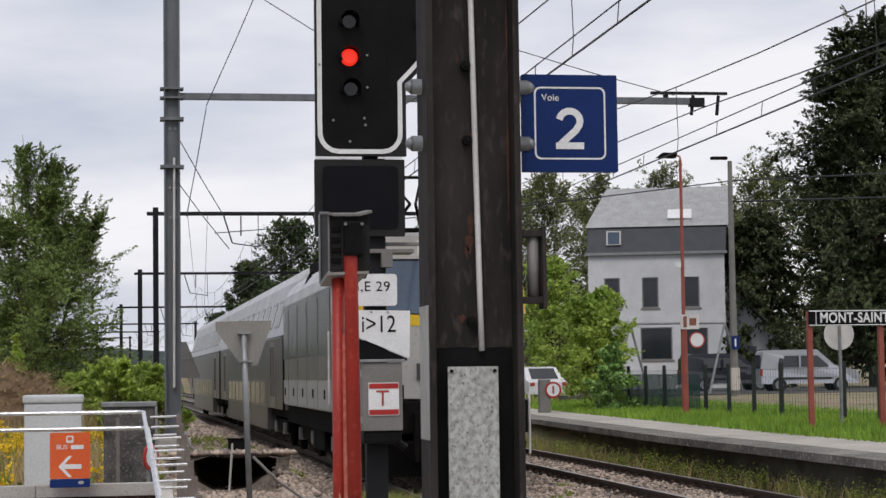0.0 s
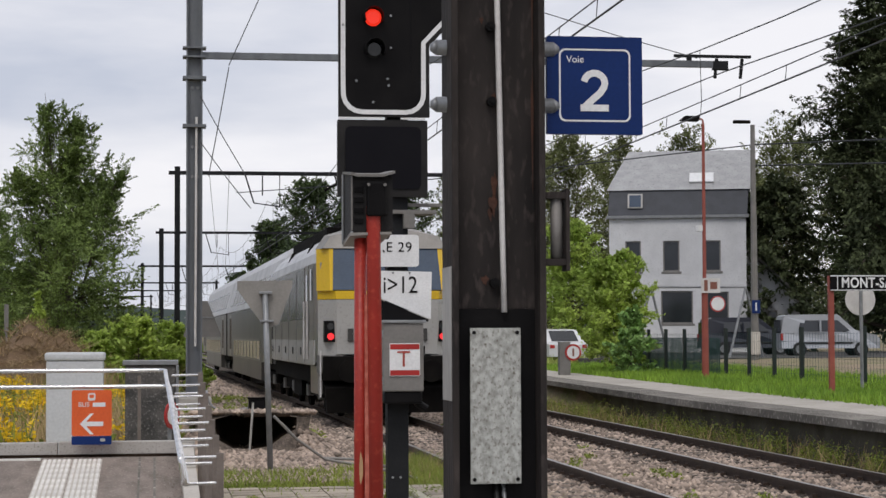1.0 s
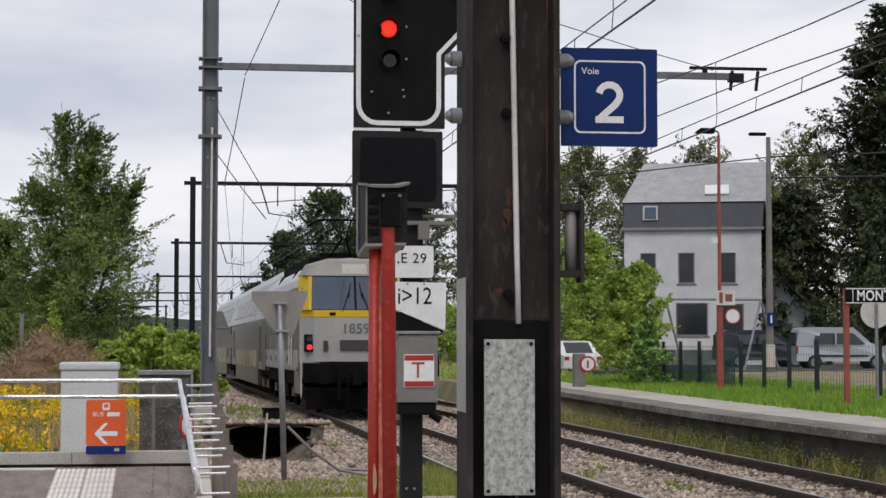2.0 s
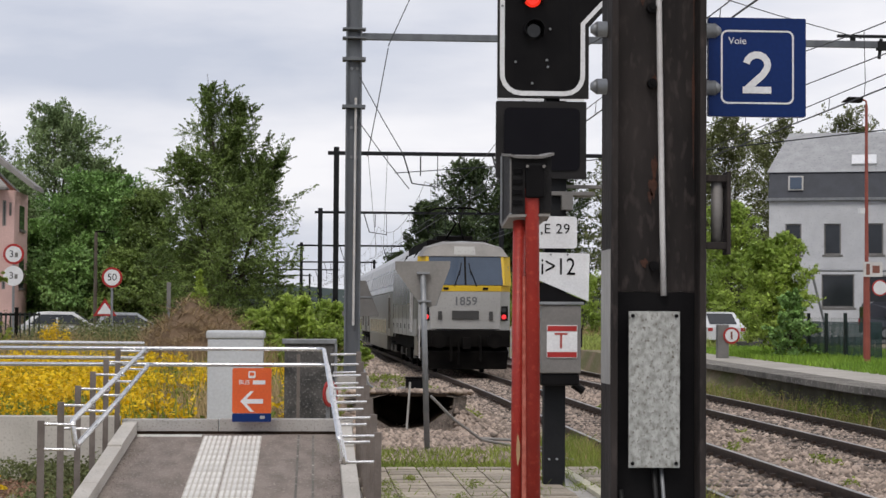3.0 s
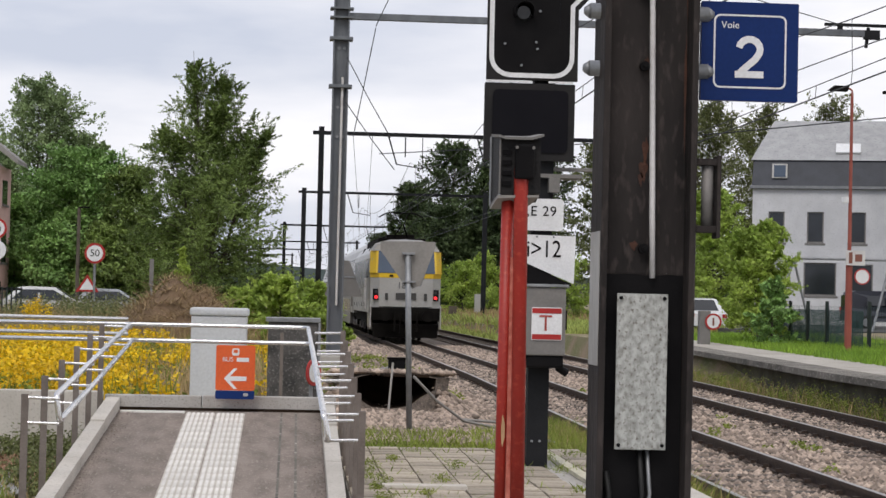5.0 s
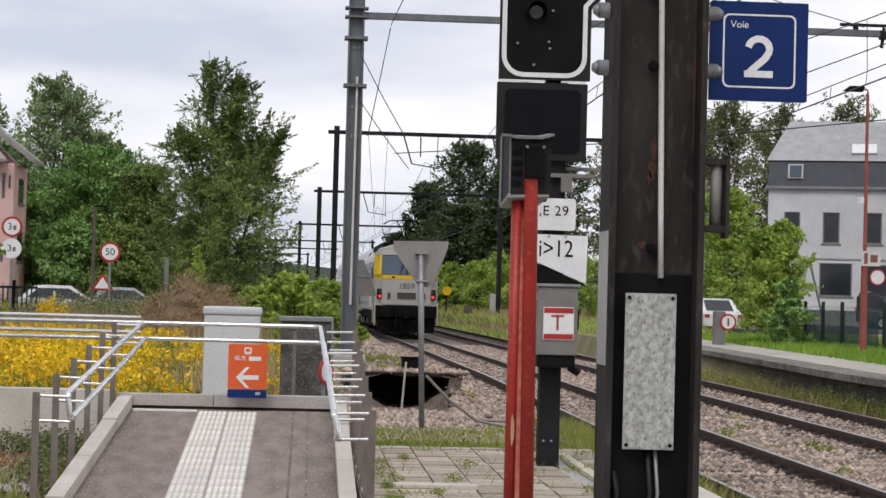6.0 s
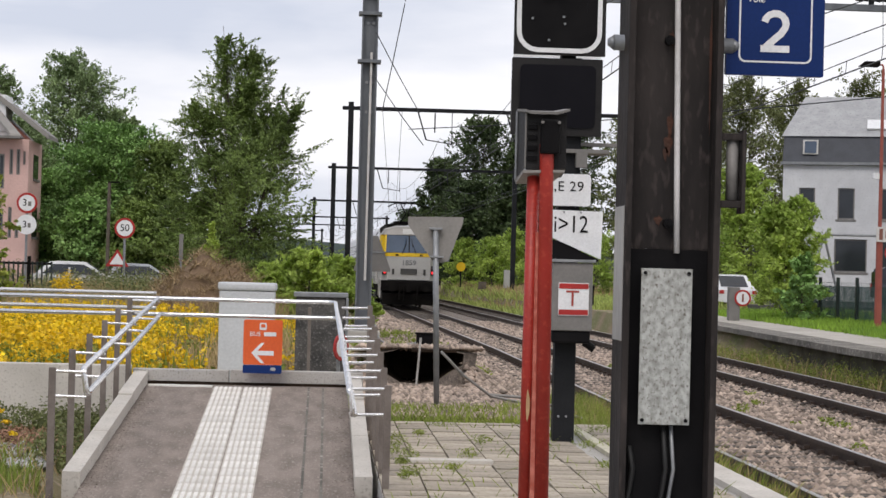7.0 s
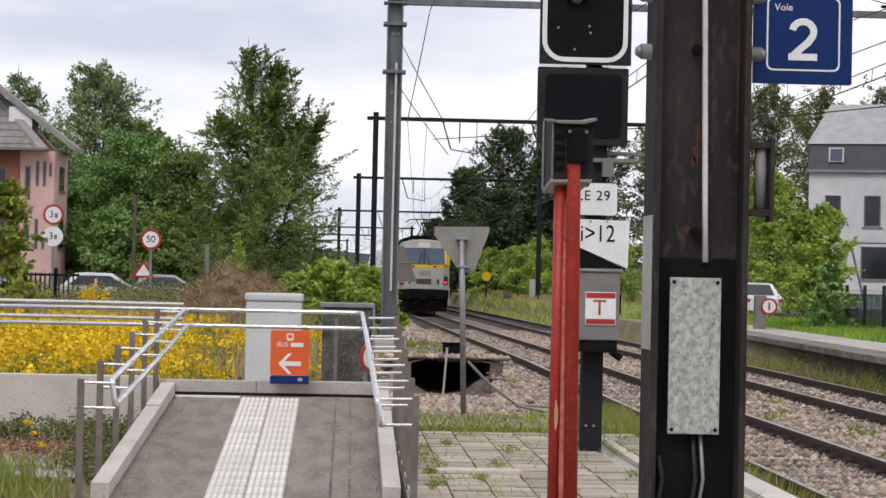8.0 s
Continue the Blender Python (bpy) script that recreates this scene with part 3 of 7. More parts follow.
part("ramp_floor", along(RX0, RX1, R0, R1 + 0.1, -0.8, 0.0), m_ramp, ramp)
for x0, x1 in ((RX0 - 0.13, RX0), (RX1, RX1 + 0.13)):
    yy = R1 + 0.1
    for yb in (R1 - 1.4, R1 - 3.3, 13.85):
        part("kerb", along(x0, x1, yb + 0.012, yy, -0.9, 0.105 if yb < R1 - 2 else 0.12), m_conc2, ramp)
        yy = yb
part("end_wall", boxes((RX0 - 0.15, -0.9, 19.0, 19.16, 0, 0.79), (-0.888, RX1 + 0.15, 19.0, 19.16, 0, 0.795), bevel=0.012), m_conc, ramp)
# thin dark strip drawn as the shadow line where wall meets ramp
part("base_joint", boxes((RX0, RX1, 18.985, 18.999, 0.6, 0.675)), m_hole, ramp, "painted shadow line at the foot of the end wall")
for x in (-0.12, 0.02):
    part("lane_seam", along(x, x + 0.02, R0 + 0.02, R1, 0.0, 0.004), m_slab, ramp)
part("crest_line", boxes((RX0 + 0.02, -1.05, R1 - 0.1, R1 + 0.02, RZ1 - 0.02, RZ1 + 0.006)), m_tact, ramp, "pale crest line")
tile = bmesh.new()
box(tile, -0.139, 0.139, -0.143, 0.143, 0, 0.008)
for i in range(6):
    for j in range(6):
        box(tile, -0.125 + 0.045 * i, -0.099 + 0.045 * i, -0.127 + 0.045 * j, -0.10 + 0.045 * j, 0.008, 0.014)
tme = bpy.data.meshes.new("tactile_tile")
for f_ in tile.faces:
    f_.material_index = 1 if f_.calc_center_median().z > 0.0085 else 0
tile.to_mesh(tme)
tile.free()
tme.materials.append(m_conc2)
tme.materials.append(m_tact)
slope = math.degrees(math.atan(0.085))
for i in range(24):
    for x in (-0.882, -0.596):
        yq = R1 - 0.25 - 0.30 * i
        ob = mesh_part("tactile_tile", tme, m_tact, ramp)
        ob.matrix_basis = pose(x + 0.001 * (i - 8), yq, ramp_z(yq) + 0.001, slope)

wall = part("retaining_wall", boxes((-14.0, RX0 - 0.17, 18.95, 19.13, -0.2, 0.82), bevel=0.01), m_conc2)
tagged(wall, "pale concrete retaining wall beside the ramp", "wall", kind="structure")

gk = np.random.default_rng(51)
n_ = 900
kx = np.where(gk.random(n_) < 0.5, RX0 + 0.16 * gk.random(n_) ** 2, RX1 - 0.16 * gk.random(n_) ** 2)
ky = 12.95 + 5.9 * gk.random(n_)
lit = leaf_cloud("leaf_litter", np.stack([kx, ky, ramp_z(ky) + 0.006], 1), 0.004 + 0 * kx, 1, 0.016, m_bark, None, 52, 4.0, squash=(1, 1, 0.2))
tagged(lit, "brown leaf litter and dirt along the ramp kerbs", "litter", kind="stuff")

# handrails: one welded set
rail = thing("handrail", (0, 0, 0), "double stainless steel handrail on flat weathered posts", "handrail")


def rail_z(y):
    return 1.485 + (y - R1) * 0.079


for name, dz, de, xl, xr in (("top_bar", 0.0, 0.0, -1.60, 0.13), ("lower_bar", -0.18, -0.155, -1.575, 0.17)):
    part(name, tube([(xl - 0.055, 13.65, rail_z(13.65) + dz), (xl - 0.03, 16, rail_z(16) + dz), (xl, R1, rail_z(R1) + de)], 0.021), m_steel, rail, "", True)
    zt = rail_z(R1) + de
    part(name, tube(rounded([(-9.5, 18.9, zt - 0.005), (xr, 18.9, zt), (xr + 0.07, 12.95, rail_z(12.95) + dz)], 0.09), 0.021), m_steel, rail, "", True)
    part("back_bar", tube([(-9.5, 20.4, zt + 0.05), (-1.75, 20.4, zt + 0.025)], 0.021), m_steel, rail, "", True)
for x, yq in ((-1.655, 13.65), (0.20, 12.95)):
    z = rail_z(yq)
    part("end_loop", tube(rounded([(x, yq + 0.05, z), (x, yq - 0.04, z - 0.003), (x + 0.025, yq - 0.04, z - 0.18), (x + 0.03, yq + 0.05, z - 0.177)], 0.04), 0.021), m_steel, rail, "", True)
for k in range(6):
    yq = 13.60 + 1.05 * k
    part("post", boxes((-1.895, -1.845, yq - 0.012, yq + 0.012, 0.1, rail_z(yq) + 0.005), bevel=0.004), m_postgrey, rail)
    for dz in (-0.02, -0.195):
        part("stub", rods(((-1.87, yq, rail_z(yq) + dz), (-1.63 + 0.01 * k, yq, rail_z(yq) + dz - 0.005), 0.011)), m_steel, rail)
for k in range(7):
    yq = 13.05 + 0.93 * k
    part("post", boxes((0.44, 0.49, yq - 0.012, yq + 0.012, 0.1, rail_z(yq) + 0.005), bevel=0.004), m_postgrey, rail)
    for dz in (-0.02, -0.195):
        part("stub", rods(((0.465, yq, rail_z(yq) + dz), (0.19 + (0.03 if dz < -0.1 else 0), yq, rail_z(yq) + dz - 0.005), 0.011)), m_steel, rail)
for x in (-4.1, -5.6, -7.1, -8.6):
    part("post", boxes((x - 0.025, x + 0.025, 19.2, 19.225, 0.5, 1.43), bevel=0.004), m_postgrey, rail)
    part("stub", rods(((x, 19.2, 1.40), (x, 18.9, 1.42), 0.01)), m_steel, rail)

# orange direction sign hung on the end rails
so = thing("direction_sign", (-0.57, 18.84, 0.775), "orange hanging sign with white arrow and blue foot", "sign")
part("panel", plate(arc_rect(-0.19, 0.19, 0.085, 0.525, 0.02), 0, 0.012), m_orange, so)
part("foot_band", plate(arc_rect(-0.19, 0.19, 0.0, 0.083, 0.015), 0, 0.012), m_blue, so, "blue foot band")
part("arrow", plate([(-0.11, 0.20), (-0.015, 0.30), (0.02, 0.30), (-0.05, 0.222), (0.11, 0.222), (0.11, 0.178), (-0.05, 0.178), (0.02, 0.10), (-0.015, 0.10)], -0.004, -0.001), m_white, so)
part("bus_mark", plate(arc_rect(-0.035, 0.035, 0.425, 0.495, 0.015), -0.004, -0.001), m_white, so)
part("bus_mark_window", plate(arc_rect(-0.022, 0.022, 0.450, 0.482, 0.008), -0.007, -0.0045), m_orange, so)
lettering("lettering", "BUS", 0.062, m_white, Matrix.Translation((-0.075, -0.002, 0.385)) @ FACING, so)
part("word_bar", boxes((0.01, 0.13, -0.004, -0.001, 0.365, 0.405)), m_white, so)
part("logo_mark", plate(arc_rect(0.08, 0.13, 0.03, 0.06, 0.012), -0.004, -0.001), m_trainlight, so)

# ---- cabinets behind the ramp ----
cab = thing("equipment_cabinet", (-0.90, 23.2, 0.2), "light grey plastic equipment cabinet on a plinth", "cabinet")
part("body", boxes((-0.33, 0.33, -0.2, 0.2, 0.12, 1.33), bevel=0.015), m_cabinet, cab)
part("lid", boxes((-0.35, 0.35, -0.22, 0.22, 1.333, 1.43), bevel=0.03), m_cabinet, cab)
part("plinth", boxes((-0.34, 0.34, -0.21, 0.21, 0.0, 0.117)), m_conc, cab)
cab2 = thing("concrete_cabinet", (-0.02, 23.4, 0.2), "dark weathered concrete cabinet with pale rim", "cabinet")
m_mossy = mat("dark_weathered_slab", (0.040, 0.040, 0.040), (0.10, 0.095, 0.090), 5, 0.9, 0, 0.6, 34, c3=(0.22, 0.215, 0.205))
part("body", boxes((-0.30, 0.30, -0.15, 0.2, 0.0, 1.27), bevel=0.01), m_mossy, cab2)
part("rim", boxes((-0.33, 0.33, -0.18, 0.22, 1.273, 1.33), (0.303, 0.335, -0.18, 0.2, 0.0, 1.27), bevel=0.008), m_galv, cab2)

rs0 = thing("no_entry_disc", pose(0.22, 21.6, 0.2, 0, 0, 58), "small red-rimmed disc on a post beside the ramp", "sign")
part("disc", rods(((0, 0.01, 0.74), (0, -0.01, 0.74), 0.15), seg=24), m_signred, rs0)
part("face", rods(((0, -0.011, 0.74), (0, -0.015, 0.74), 0.11), seg=24), m_white, rs0)
part("post", rods(((0, 0.03, 0), (0, 0.03, 0.85), 0.022)), m_galv, rs0)
gp0 = part("cabinet_post", boxes((-0.17, -0.13, 23.0, 23.04, 0.15, 1.35), bevel=0.004), m_postgrey)
tagged(gp0, "slim weathered post before the dark cabinet", "post")

# ---- the near steel post with its fittings ----
m_patch = mat("weathered_pale_paint", (0.42, 0.41, 0.39), (0.26, 0.25, 0.235), 6, 0.7, 0, 0.2, 30, stretch=(1, 1, 0.3))
m_ruststain = mat("bare_rust", (0.085, 0.034, 0.02), (0.055, 0.026, 0.018), 12, 0.9, 0, 0.4, 50)
py = 8.42
post = thing("steel_post", (0, 0, 0), "rusty black-painted steel H-beam post on the platform", "post")
part("web", boxes((1.367, 1.729, py + 0.11, py + 0.135, 1.935, 7.0)), m_rust, post)
part("painted_foot", plate([(1.367, 0.30), (1.729, 0.30), (1.729, 1.928), (1.66, 1.932), (1.58, 1.925), (1.50, 1.933), (1.42, 1.929), (1.367, 1.932)], py + 0.11, py + 0.136), m_black, post, "newer black paint on the foot")
part("web_seam", boxes((1.367, 1.729, py + 0.1125, py + 0.1335, 1.86, 1.9345)), m_rust, post)
for x0, x1 in ((1.335, 1.365), (1.731, 1.761)):
    part("flange", boxes((x0, x1, py, py + 0.30, 0.30, 7.0), bevel=0.006), m_rust, post)
part("conduit", tube([(1.50, py + 0.085, 7.0), (1.557, py + 0.085, 3.4), (1.578, py + 0.085, 2.2), (1.584, py + 0.085, 1.915)], 0.0135), m_pipe, post, "pale plastic conduit", True)
for z in (4.2, 3.62, 3.22, 2.88, 2.06):
    part("clamp", rods(((1.522 + 0.012 * (3.6 - z), py + 0.105, z - 0.012), (1.522 + 0.012 * (3.6 - z), py + 0.07, z - 0.012), 0.022), ((1.522 + 0.012 * (3.6 - z), py + 0.07, z - 0.012), (1.522 + 0.012 * (3.6 - z), py + 0.06, z - 0.012), 0.009)), m_black, post)
for z in (3.12, 2.86):
    part("sign_clamp", rods(((1.29, py + 0.16, z), (1.83, py + 0.16, z), 0.036), seg=14), m_galv, post, "grey round sign clamp", True)
    for x0, x1 in ((1.29, 1.262), (1.83, 1.858)):
        part("clamp_cap", rods(((x0, py + 0.16, z), (x1, py + 0.16, z), 0.036, 0.016), seg=14), m_galv, post, "", True)
part("flange_patch", boxes((1.3315, 1.3345, py + 0.02, py + 0.28, 1.52, 2.12)), m_patch, post, "pale painted patch")
part("flange_patch", boxes((1.7615, 1.7645, py + 0.02, py + 0.28, 1.52, 2.12)), m_patch, post, "pale painted patch")
pl = part("cover_plate", boxes((1.421, 1.651, py + 0.045, py + 0.055, 1.15, 1.845), bevel=0.003), m_stoneplate, post, "speckled grey cover plate")
for x in (1.438, 1.634):
    for z in (1.17, 1.825):
        part("bolt", rods(((x, py + 0.047, z), (x, py + 0.036, z), 0.009), seg=6), m_black, pl)
part("side_bracket", boxes((1.763, 1.865, py + 0.02, py + 0.10, 2.425, 2.455), (1.763, 1.865, py + 0.02, py + 0.10, 2.125, 2.155), (1.855, 1.873, py + 0.01, py + 0.11, 2.10, 2.47), bevel=0.003), m_rust, post)
part("side_tube", rods(((1.82, py + 0.06, 2.157), (1.82, py + 0.06, 2.424), 0.027), seg=14), m_tbox, post, "grey tube", True)
for x, r in ((1.54, 0.012), (1.575, 0.009), (1.39, 0.014)):
    part("cable", tube([(x, py + 0.09, 1.16 if x > 1.4 else 1.05), (x + 0.015, py + 0.075, 0.95), (x - 0.02, py + 0.09, 0.7), (x, py + 0.09, 0.33)], r, 8), m_cable if x != 1.575 else m_galv, post, "", True)
for sx, sz, sw, sh in ((1.538, 2.40, 0.018, 0.045), (1.526, 2.36, 0.010, 0.03), (1.545, 2.49, 0.013, 0.05), (1.375, 3.05, 0.006, 0.09), (1.374, 2.6, 0.005, 0.12), (1.722, 2.75, 0.005, 0.25), (1.724, 3.3, 0.004, 0.2), (1.50, 2.06, 0.016, 0.02), (1.545, 2.88, 0.010, 0.03), (1.49, 3.24, 0.008, 0.015)):
    part("rust_stain", plate([(sx + sw * math.cos(a) * (1 + 0.4 * math.sin(3 * a)), sz + sh * math.sin(a) * (1 + 0.3 * math.cos(5 * a))) for a in [6.283 * k / 14 for k in range(14)]], py + 0.107, py + 0.109), m_ruststain, post)
part("base_plate", boxes((1.2, 1.8, py - 0.1, py + 0.4, 0.331, 0.36), bevel=0.004), m_rust, post)

# blue track-number sign
sn = thing("track_number_sign", (2.024, py + 0.15, 2.957), "blue enamelled sign with white frame and number two", "sign")
part("panel", plate(arc_rect(-0.224, 0.224, -0.225, 0.225, 0.006), 0, 0.035), m_blue, sn)
outer, inner = arc_rect(-0.168, 0.168, -0.168, 0.168, 0.03), arc_rect(-0.160, 0.160, -0.160, 0.160, 0.025)
fr = bmesh.new()
vo, vi = [fr.verts.new((x, -0.002, z)) for x, z in outer], [fr.verts.new((x, -0.002, z)) for x, z in inner]
for i in range(len(vo)):
    fr.faces.new((vo[i], vo[(i + 1) % len(vo)], vi[(i + 1) % len(vi)], vi[i]))
part("frame_line", fr, m_white, sn)
lettering("lettering", "Voie", 0.045, m_white, Matrix.Translation((-0.092, -0.002, 0.118)) @ FACING, sn, 0.001)
two = [(0.050 * math.cos(radians(a)), 0.044 + 0.050 * math.sin(radians(a))) for a in (172, 150, 125, 100, 75, 50, 25, 0, -22)] + [(0.028, -0.005), (-0.01, -0.040), (-0.044, -0.074)]
part("numeral", ribbon([(x * 0.98 - 0.002, z * 0.92 - 0.030) for x, z in two], 0.032, -0.003, -0.001), m_white, sn)
part("numeral_foot", boxes((-0.068, 0.064, -0.0035, -0.001, -0.120, -0.089)), m_white, sn)

# ---- the signal ----
sig = thing("railway_signal", (0, 17, 0), "black railway signal panel showing a red light", "railway signal")
main = [(1.63, 3.87), (1.70, 3.82), (2.36, 3.82), (2.43, 3.87), (2.43, 4.47), (2.60, 4.68), (2.86, 4.68), (2.86, 5.30), (2.80, 5.38), (1.70, 5.38), (1.63, 5.31)]
back = [(1.62, 3.80), (2.44, 3.80), (2.44, 4.44), (2.62, 4.64), (2.9, 4.64), (2.9, 5.40), (1.62, 5.40)]
part("panel", plate(back, 0, 0.05), m_bezel, sig)


edge = [(2.84, 4.70)] + [(2.60, 4.70), (2.385, 4.47), (2.385, 4.02)] + [(2.225 + 0.16 * math.cos(radians(a)), 4.0 + 0.16 * math.sin(radians(a))) for a in (-10, -30, -50, -70, -90)] + \
       [(1.83 + 0.17 * math.cos(radians(a)), 4.01 + 0.17 * math.sin(radians(a))) for a in (-90, -110, -130, -150, -170)] + [(1.66, 4.1), (1.66, 5.17)] + \
       [(1.80 + 0.14 * math.cos(radians(a)), 5.20 + 0.14 * math.sin(radians(a))) for a in (170, 150, 130, 110, 90)] + [(2.84, 5.34)]
part("inner_field", plate([(x * 0.999, z) for x, z in edge], -0.0008, -0.0002), m_black, sig)
part("white_outline", ribbon(edge, 0.042, -0.006, -0.001), m_white, sig, "white reflective outline")
for x, z, lit in ((1.93, 5.01, 0), (1.93, 4.69, 1), (1.94, 4.40, 0), (2.62, 5.0, 0)):
    hood = bmesh.new()
    for k in range(13):
        a0, a1 = radians(-30 + 240 * k / 13), radians(-30 + 240 * (k + 1) / 13)
        vs = [(x + r * math.cos(a), yv, z + r * math.sin(a)) for r, a, yv in ((0.088, a0, -0.002), (0.088, a1, -0.002), (0.084, a1, -0.15), (0.084, a0, -0.15))]
        wv = [(x + r * math.cos(a), yv, z + r * math.sin(a)) for r, a, yv in ((0.095, a0, -0.002), (0.095, a1, -0.002), (0.091, a1, -0.15), (0.091, a0, -0.15))]
        A, B = [hood.verts.new(p) for p in vs], [hood.verts.new(p) for p in wv]
        for f4 in ((A[0], A[1], A[2], A[3]), (B[3], B[2], B[1], B[0]), (A[2], B[2], B[3], A[3])):
            hood.faces.new(f4)
    part("hood", hood, m_black, sig)
    part("lens", rods(((x, -0.001, z), (x, -0.03, z), 0.078, 0.06), seg=20), m_lampred if lit else m_lensdark, sig, "lit red lens" if lit else "")
for x, z in ((2.09, 4.71), (2.09, 4.42), (1.78, 4.12), (2.06, 4.14), (2.07, 4.08), (1.93, 3.93), (1.66, 4.62)):
    part("bolt", rods(((x, -0.001, z), (x, -0.015, z), 0.012), seg=6), m_galv, sig)
part("door_seam", boxes((2.27, 2.275, -0.004, -0.001, 4.2, 5.1)), m_screen, sig)
part("lower_panel", plate(arc_rect(1.61, 2.42, 3.08, 3.77, 0.01), 0, 0.06), m_bezel, sig)
part("lower_screen", plate(arc_rect(1.68, 2.36, 3.15, 3.71, 0.05), -0.012, -0.002), m_screen, sig)
part("joint_bar", boxes((1.62, 2.03, -0.004, 0.02, 3.777, 3.793), (2.18, 2.40, -0.004, 0.02, 3.777, 3.793)), m_white, sig)
part("mast", boxes((2.085, 2.275, 0.06, 0.22, 0.0, 5.4), bevel=0.006), m_portal, sig)
part("platform_bracket", boxes((1.7, 2.7, 0.08, 0.16, 3.0, 3.03), (1.9, 2.5, 0.0, 0.3, 2.93, 2.965), (2.2, 2.3, -0.02, 0.1, 2.80, 2.93), bevel=0.003), m_tbox, sig)
for x, z in ((2.13, 0.55), (2.20, 0.55)):
    part("mast_bolt", rods(((x, 0.06, z), (x, 0.045, z), 0.012), seg=6), m_galv, sig)
sp = part("upper_plate", plate(arc_rect(1.90, 2.335, 2.455, 2.74, 0.03), -0.03, -0.02), m_white, sig, "white plate with black lettering")
lettering("lettering", "G,E 29", 0.125, m_black, Matrix.Translation((2.09, -0.033, 2.625)) @ FACING, sp, 0.001, 1.08)
sq = part("lower_plate", plate([(1.90, 2.42), (2.45, 2.41), (2.44, 1.985), (1.90, 2.21)], -0.03, -0.02), m_white, sig, "white plate with slanted foot and black lettering")
lettering("lettering", "i>12", 0.215, m_black, Matrix.Translation((2.165, -0.033, 2.285)) @ FACING, sq, 0.001, 1.0, 0.82)
part("plate_back", plate([(1.90, 2.20), (2.42, 1.985), (2.42, 1.965), (1.90, 1.965)], -0.018, -0.008), m_black, sig)
for x in (2.10, 2.25):
    part("bolt", rods(((x, -0.03, 2.40), (x, -0.038, 2.40), 0.010), seg=6), m_galv, sig)
tb = part("telephone_box", boxes((2.02, 2.38, -0.18, 0.055, 1.32, 1.92), bevel=0.012), m_tbox, sig, "grey metal box with letter plate")
part("lid", boxes((2.00, 2.40, -0.20, 0.055, 1.924, 1.95), bevel=0.005), m_galv, tb)
part("foot", boxes((2.03, 2.37, -0.16, 0.05, 1.21, 1.317), bevel=0.02), m_black, tb)
tl = part("letter_plate", plate(arc_rect(2.075, 2.345, 1.455, 1.745, 0.008), -0.192, -0.183), m_white, tb)
part("band", boxes((2.08, 2.34, -0.196, -0.193, 1.692, 1.738)), m_signred, tl)
part("band", boxes((2.08, 2.34, -0.196, -0.193, 1.462, 1.508)), m_signred, tl)
lettering("letter", "T", 0.20, mat("dark_red_lettering", (0.42, 0.07, 0.055), None, 4, 0.6), Matrix.Translation((2.20, -0.195, 1.60)) @ FACING, tl, 0.001)
part("box_latch", boxes((2.383, 2.40, -0.12, -0.05, 1.55, 1.72)), m_black, tb)
for z in (1.42, 1.83):
    part("hinge", rods(((2.012, -0.17, z - 0.03), (2.012, -0.17, z + 0.03), 0.012), seg=8), m_galv, tb)
part("cable_gland", rods(((2.33, -0.05, 1.22), (2.42, -0.05, 1.16), 0.035), seg=10), m_black, tb)

HEAD = ("panel", "inner_field", "white_outline", "hood", "lens", "bolt", "door_seam", "lower_panel", "lower_screen", "joint_bar", "platform_bracket", "upper_plate", "lower_plate", "plate_back")
for ob in sig.children:
    if ob.name.split(".")[0] in HEAD:
        ob.location = (0.026, 0, -0.028)

# ---- red twin pole with the black housing ----
rp = thing("red_indicator_pole", (0.018, 11, 0), "worn red twin pole carrying a black indicator housing", "indicator")
part("front_pole", tube([(1.276, 0, 0.33), (1.257, 0, 2.5), (1.256, 0, 2.56)], 0.041, 16), m_red, rp, "", True)
part("rear_pole", tube([(1.181, 0.06, 0.33), (1.189, 0.06, 2.40)], 0.036, 16), m_red, rp, "", True)
part("spacer", boxes((1.207, 1.240, 0.004, 0.03, 0.35, 2.05)), mat("chipped_pale_red", (0.6, 0.2, 0.15), (0.40, 0.08, 0.05), 14, 0.6), rp)
ho = part("housing", loft([[(1.135, 0.0, 2.41), (1.37, 0.0, 2.42), (1.37, 0.0, 2.735), (1.23, 0.0, 2.725), (1.135, 0.0, 2.735)], [(1.105, 0.22, 2.36), (1.37, 0.22, 2.38), (1.37, 0.22, 2.76), (1.22, 0.22, 2.752), (1.105, 0.22, 2.76)]]), m_bezel, rp)
part("hood_lip", loft([[(1.125, -0.05, 2.738), (1.16, -0.05, 2.727), (1.31, -0.05, 2.727), (1.38, -0.05, 2.748), (1.38, -0.05, 2.762), (1.31, -0.05, 2.742), (1.16, -0.05, 2.742), (1.125, -0.05, 2.753)], [(1.10, 0.22, 2.762), (1.12, 0.22, 2.755), (1.31, 0.22, 2.755), (1.38, 0.22, 2.77), (1.38, 0.22, 2.785), (1.31, 0.22, 2.77), (1.12, 0.22, 2.77), (1.10, 0.22, 2.777)]]), m_tbox, ho)
part("side_rim", tube([(1.132, -0.005, 2.42), (1.132, -0.005, 2.735)], 0.006, 6), m_tbox, ho)
part("side_rim", tube([(1.102, 0.215, 2.36), (1.102, 0.215, 2.76)], 0.009, 6), m_galv, ho)
part("side_rim", tube([(1.132, -0.005, 2.41), (1.102, 0.215, 2.355)], 0.008, 6), m_galv, ho)
part("mount", boxes((1.215, 1.325, -0.06, -0.002, 2.50, 2.70), bevel=0.012), m_black, ho)
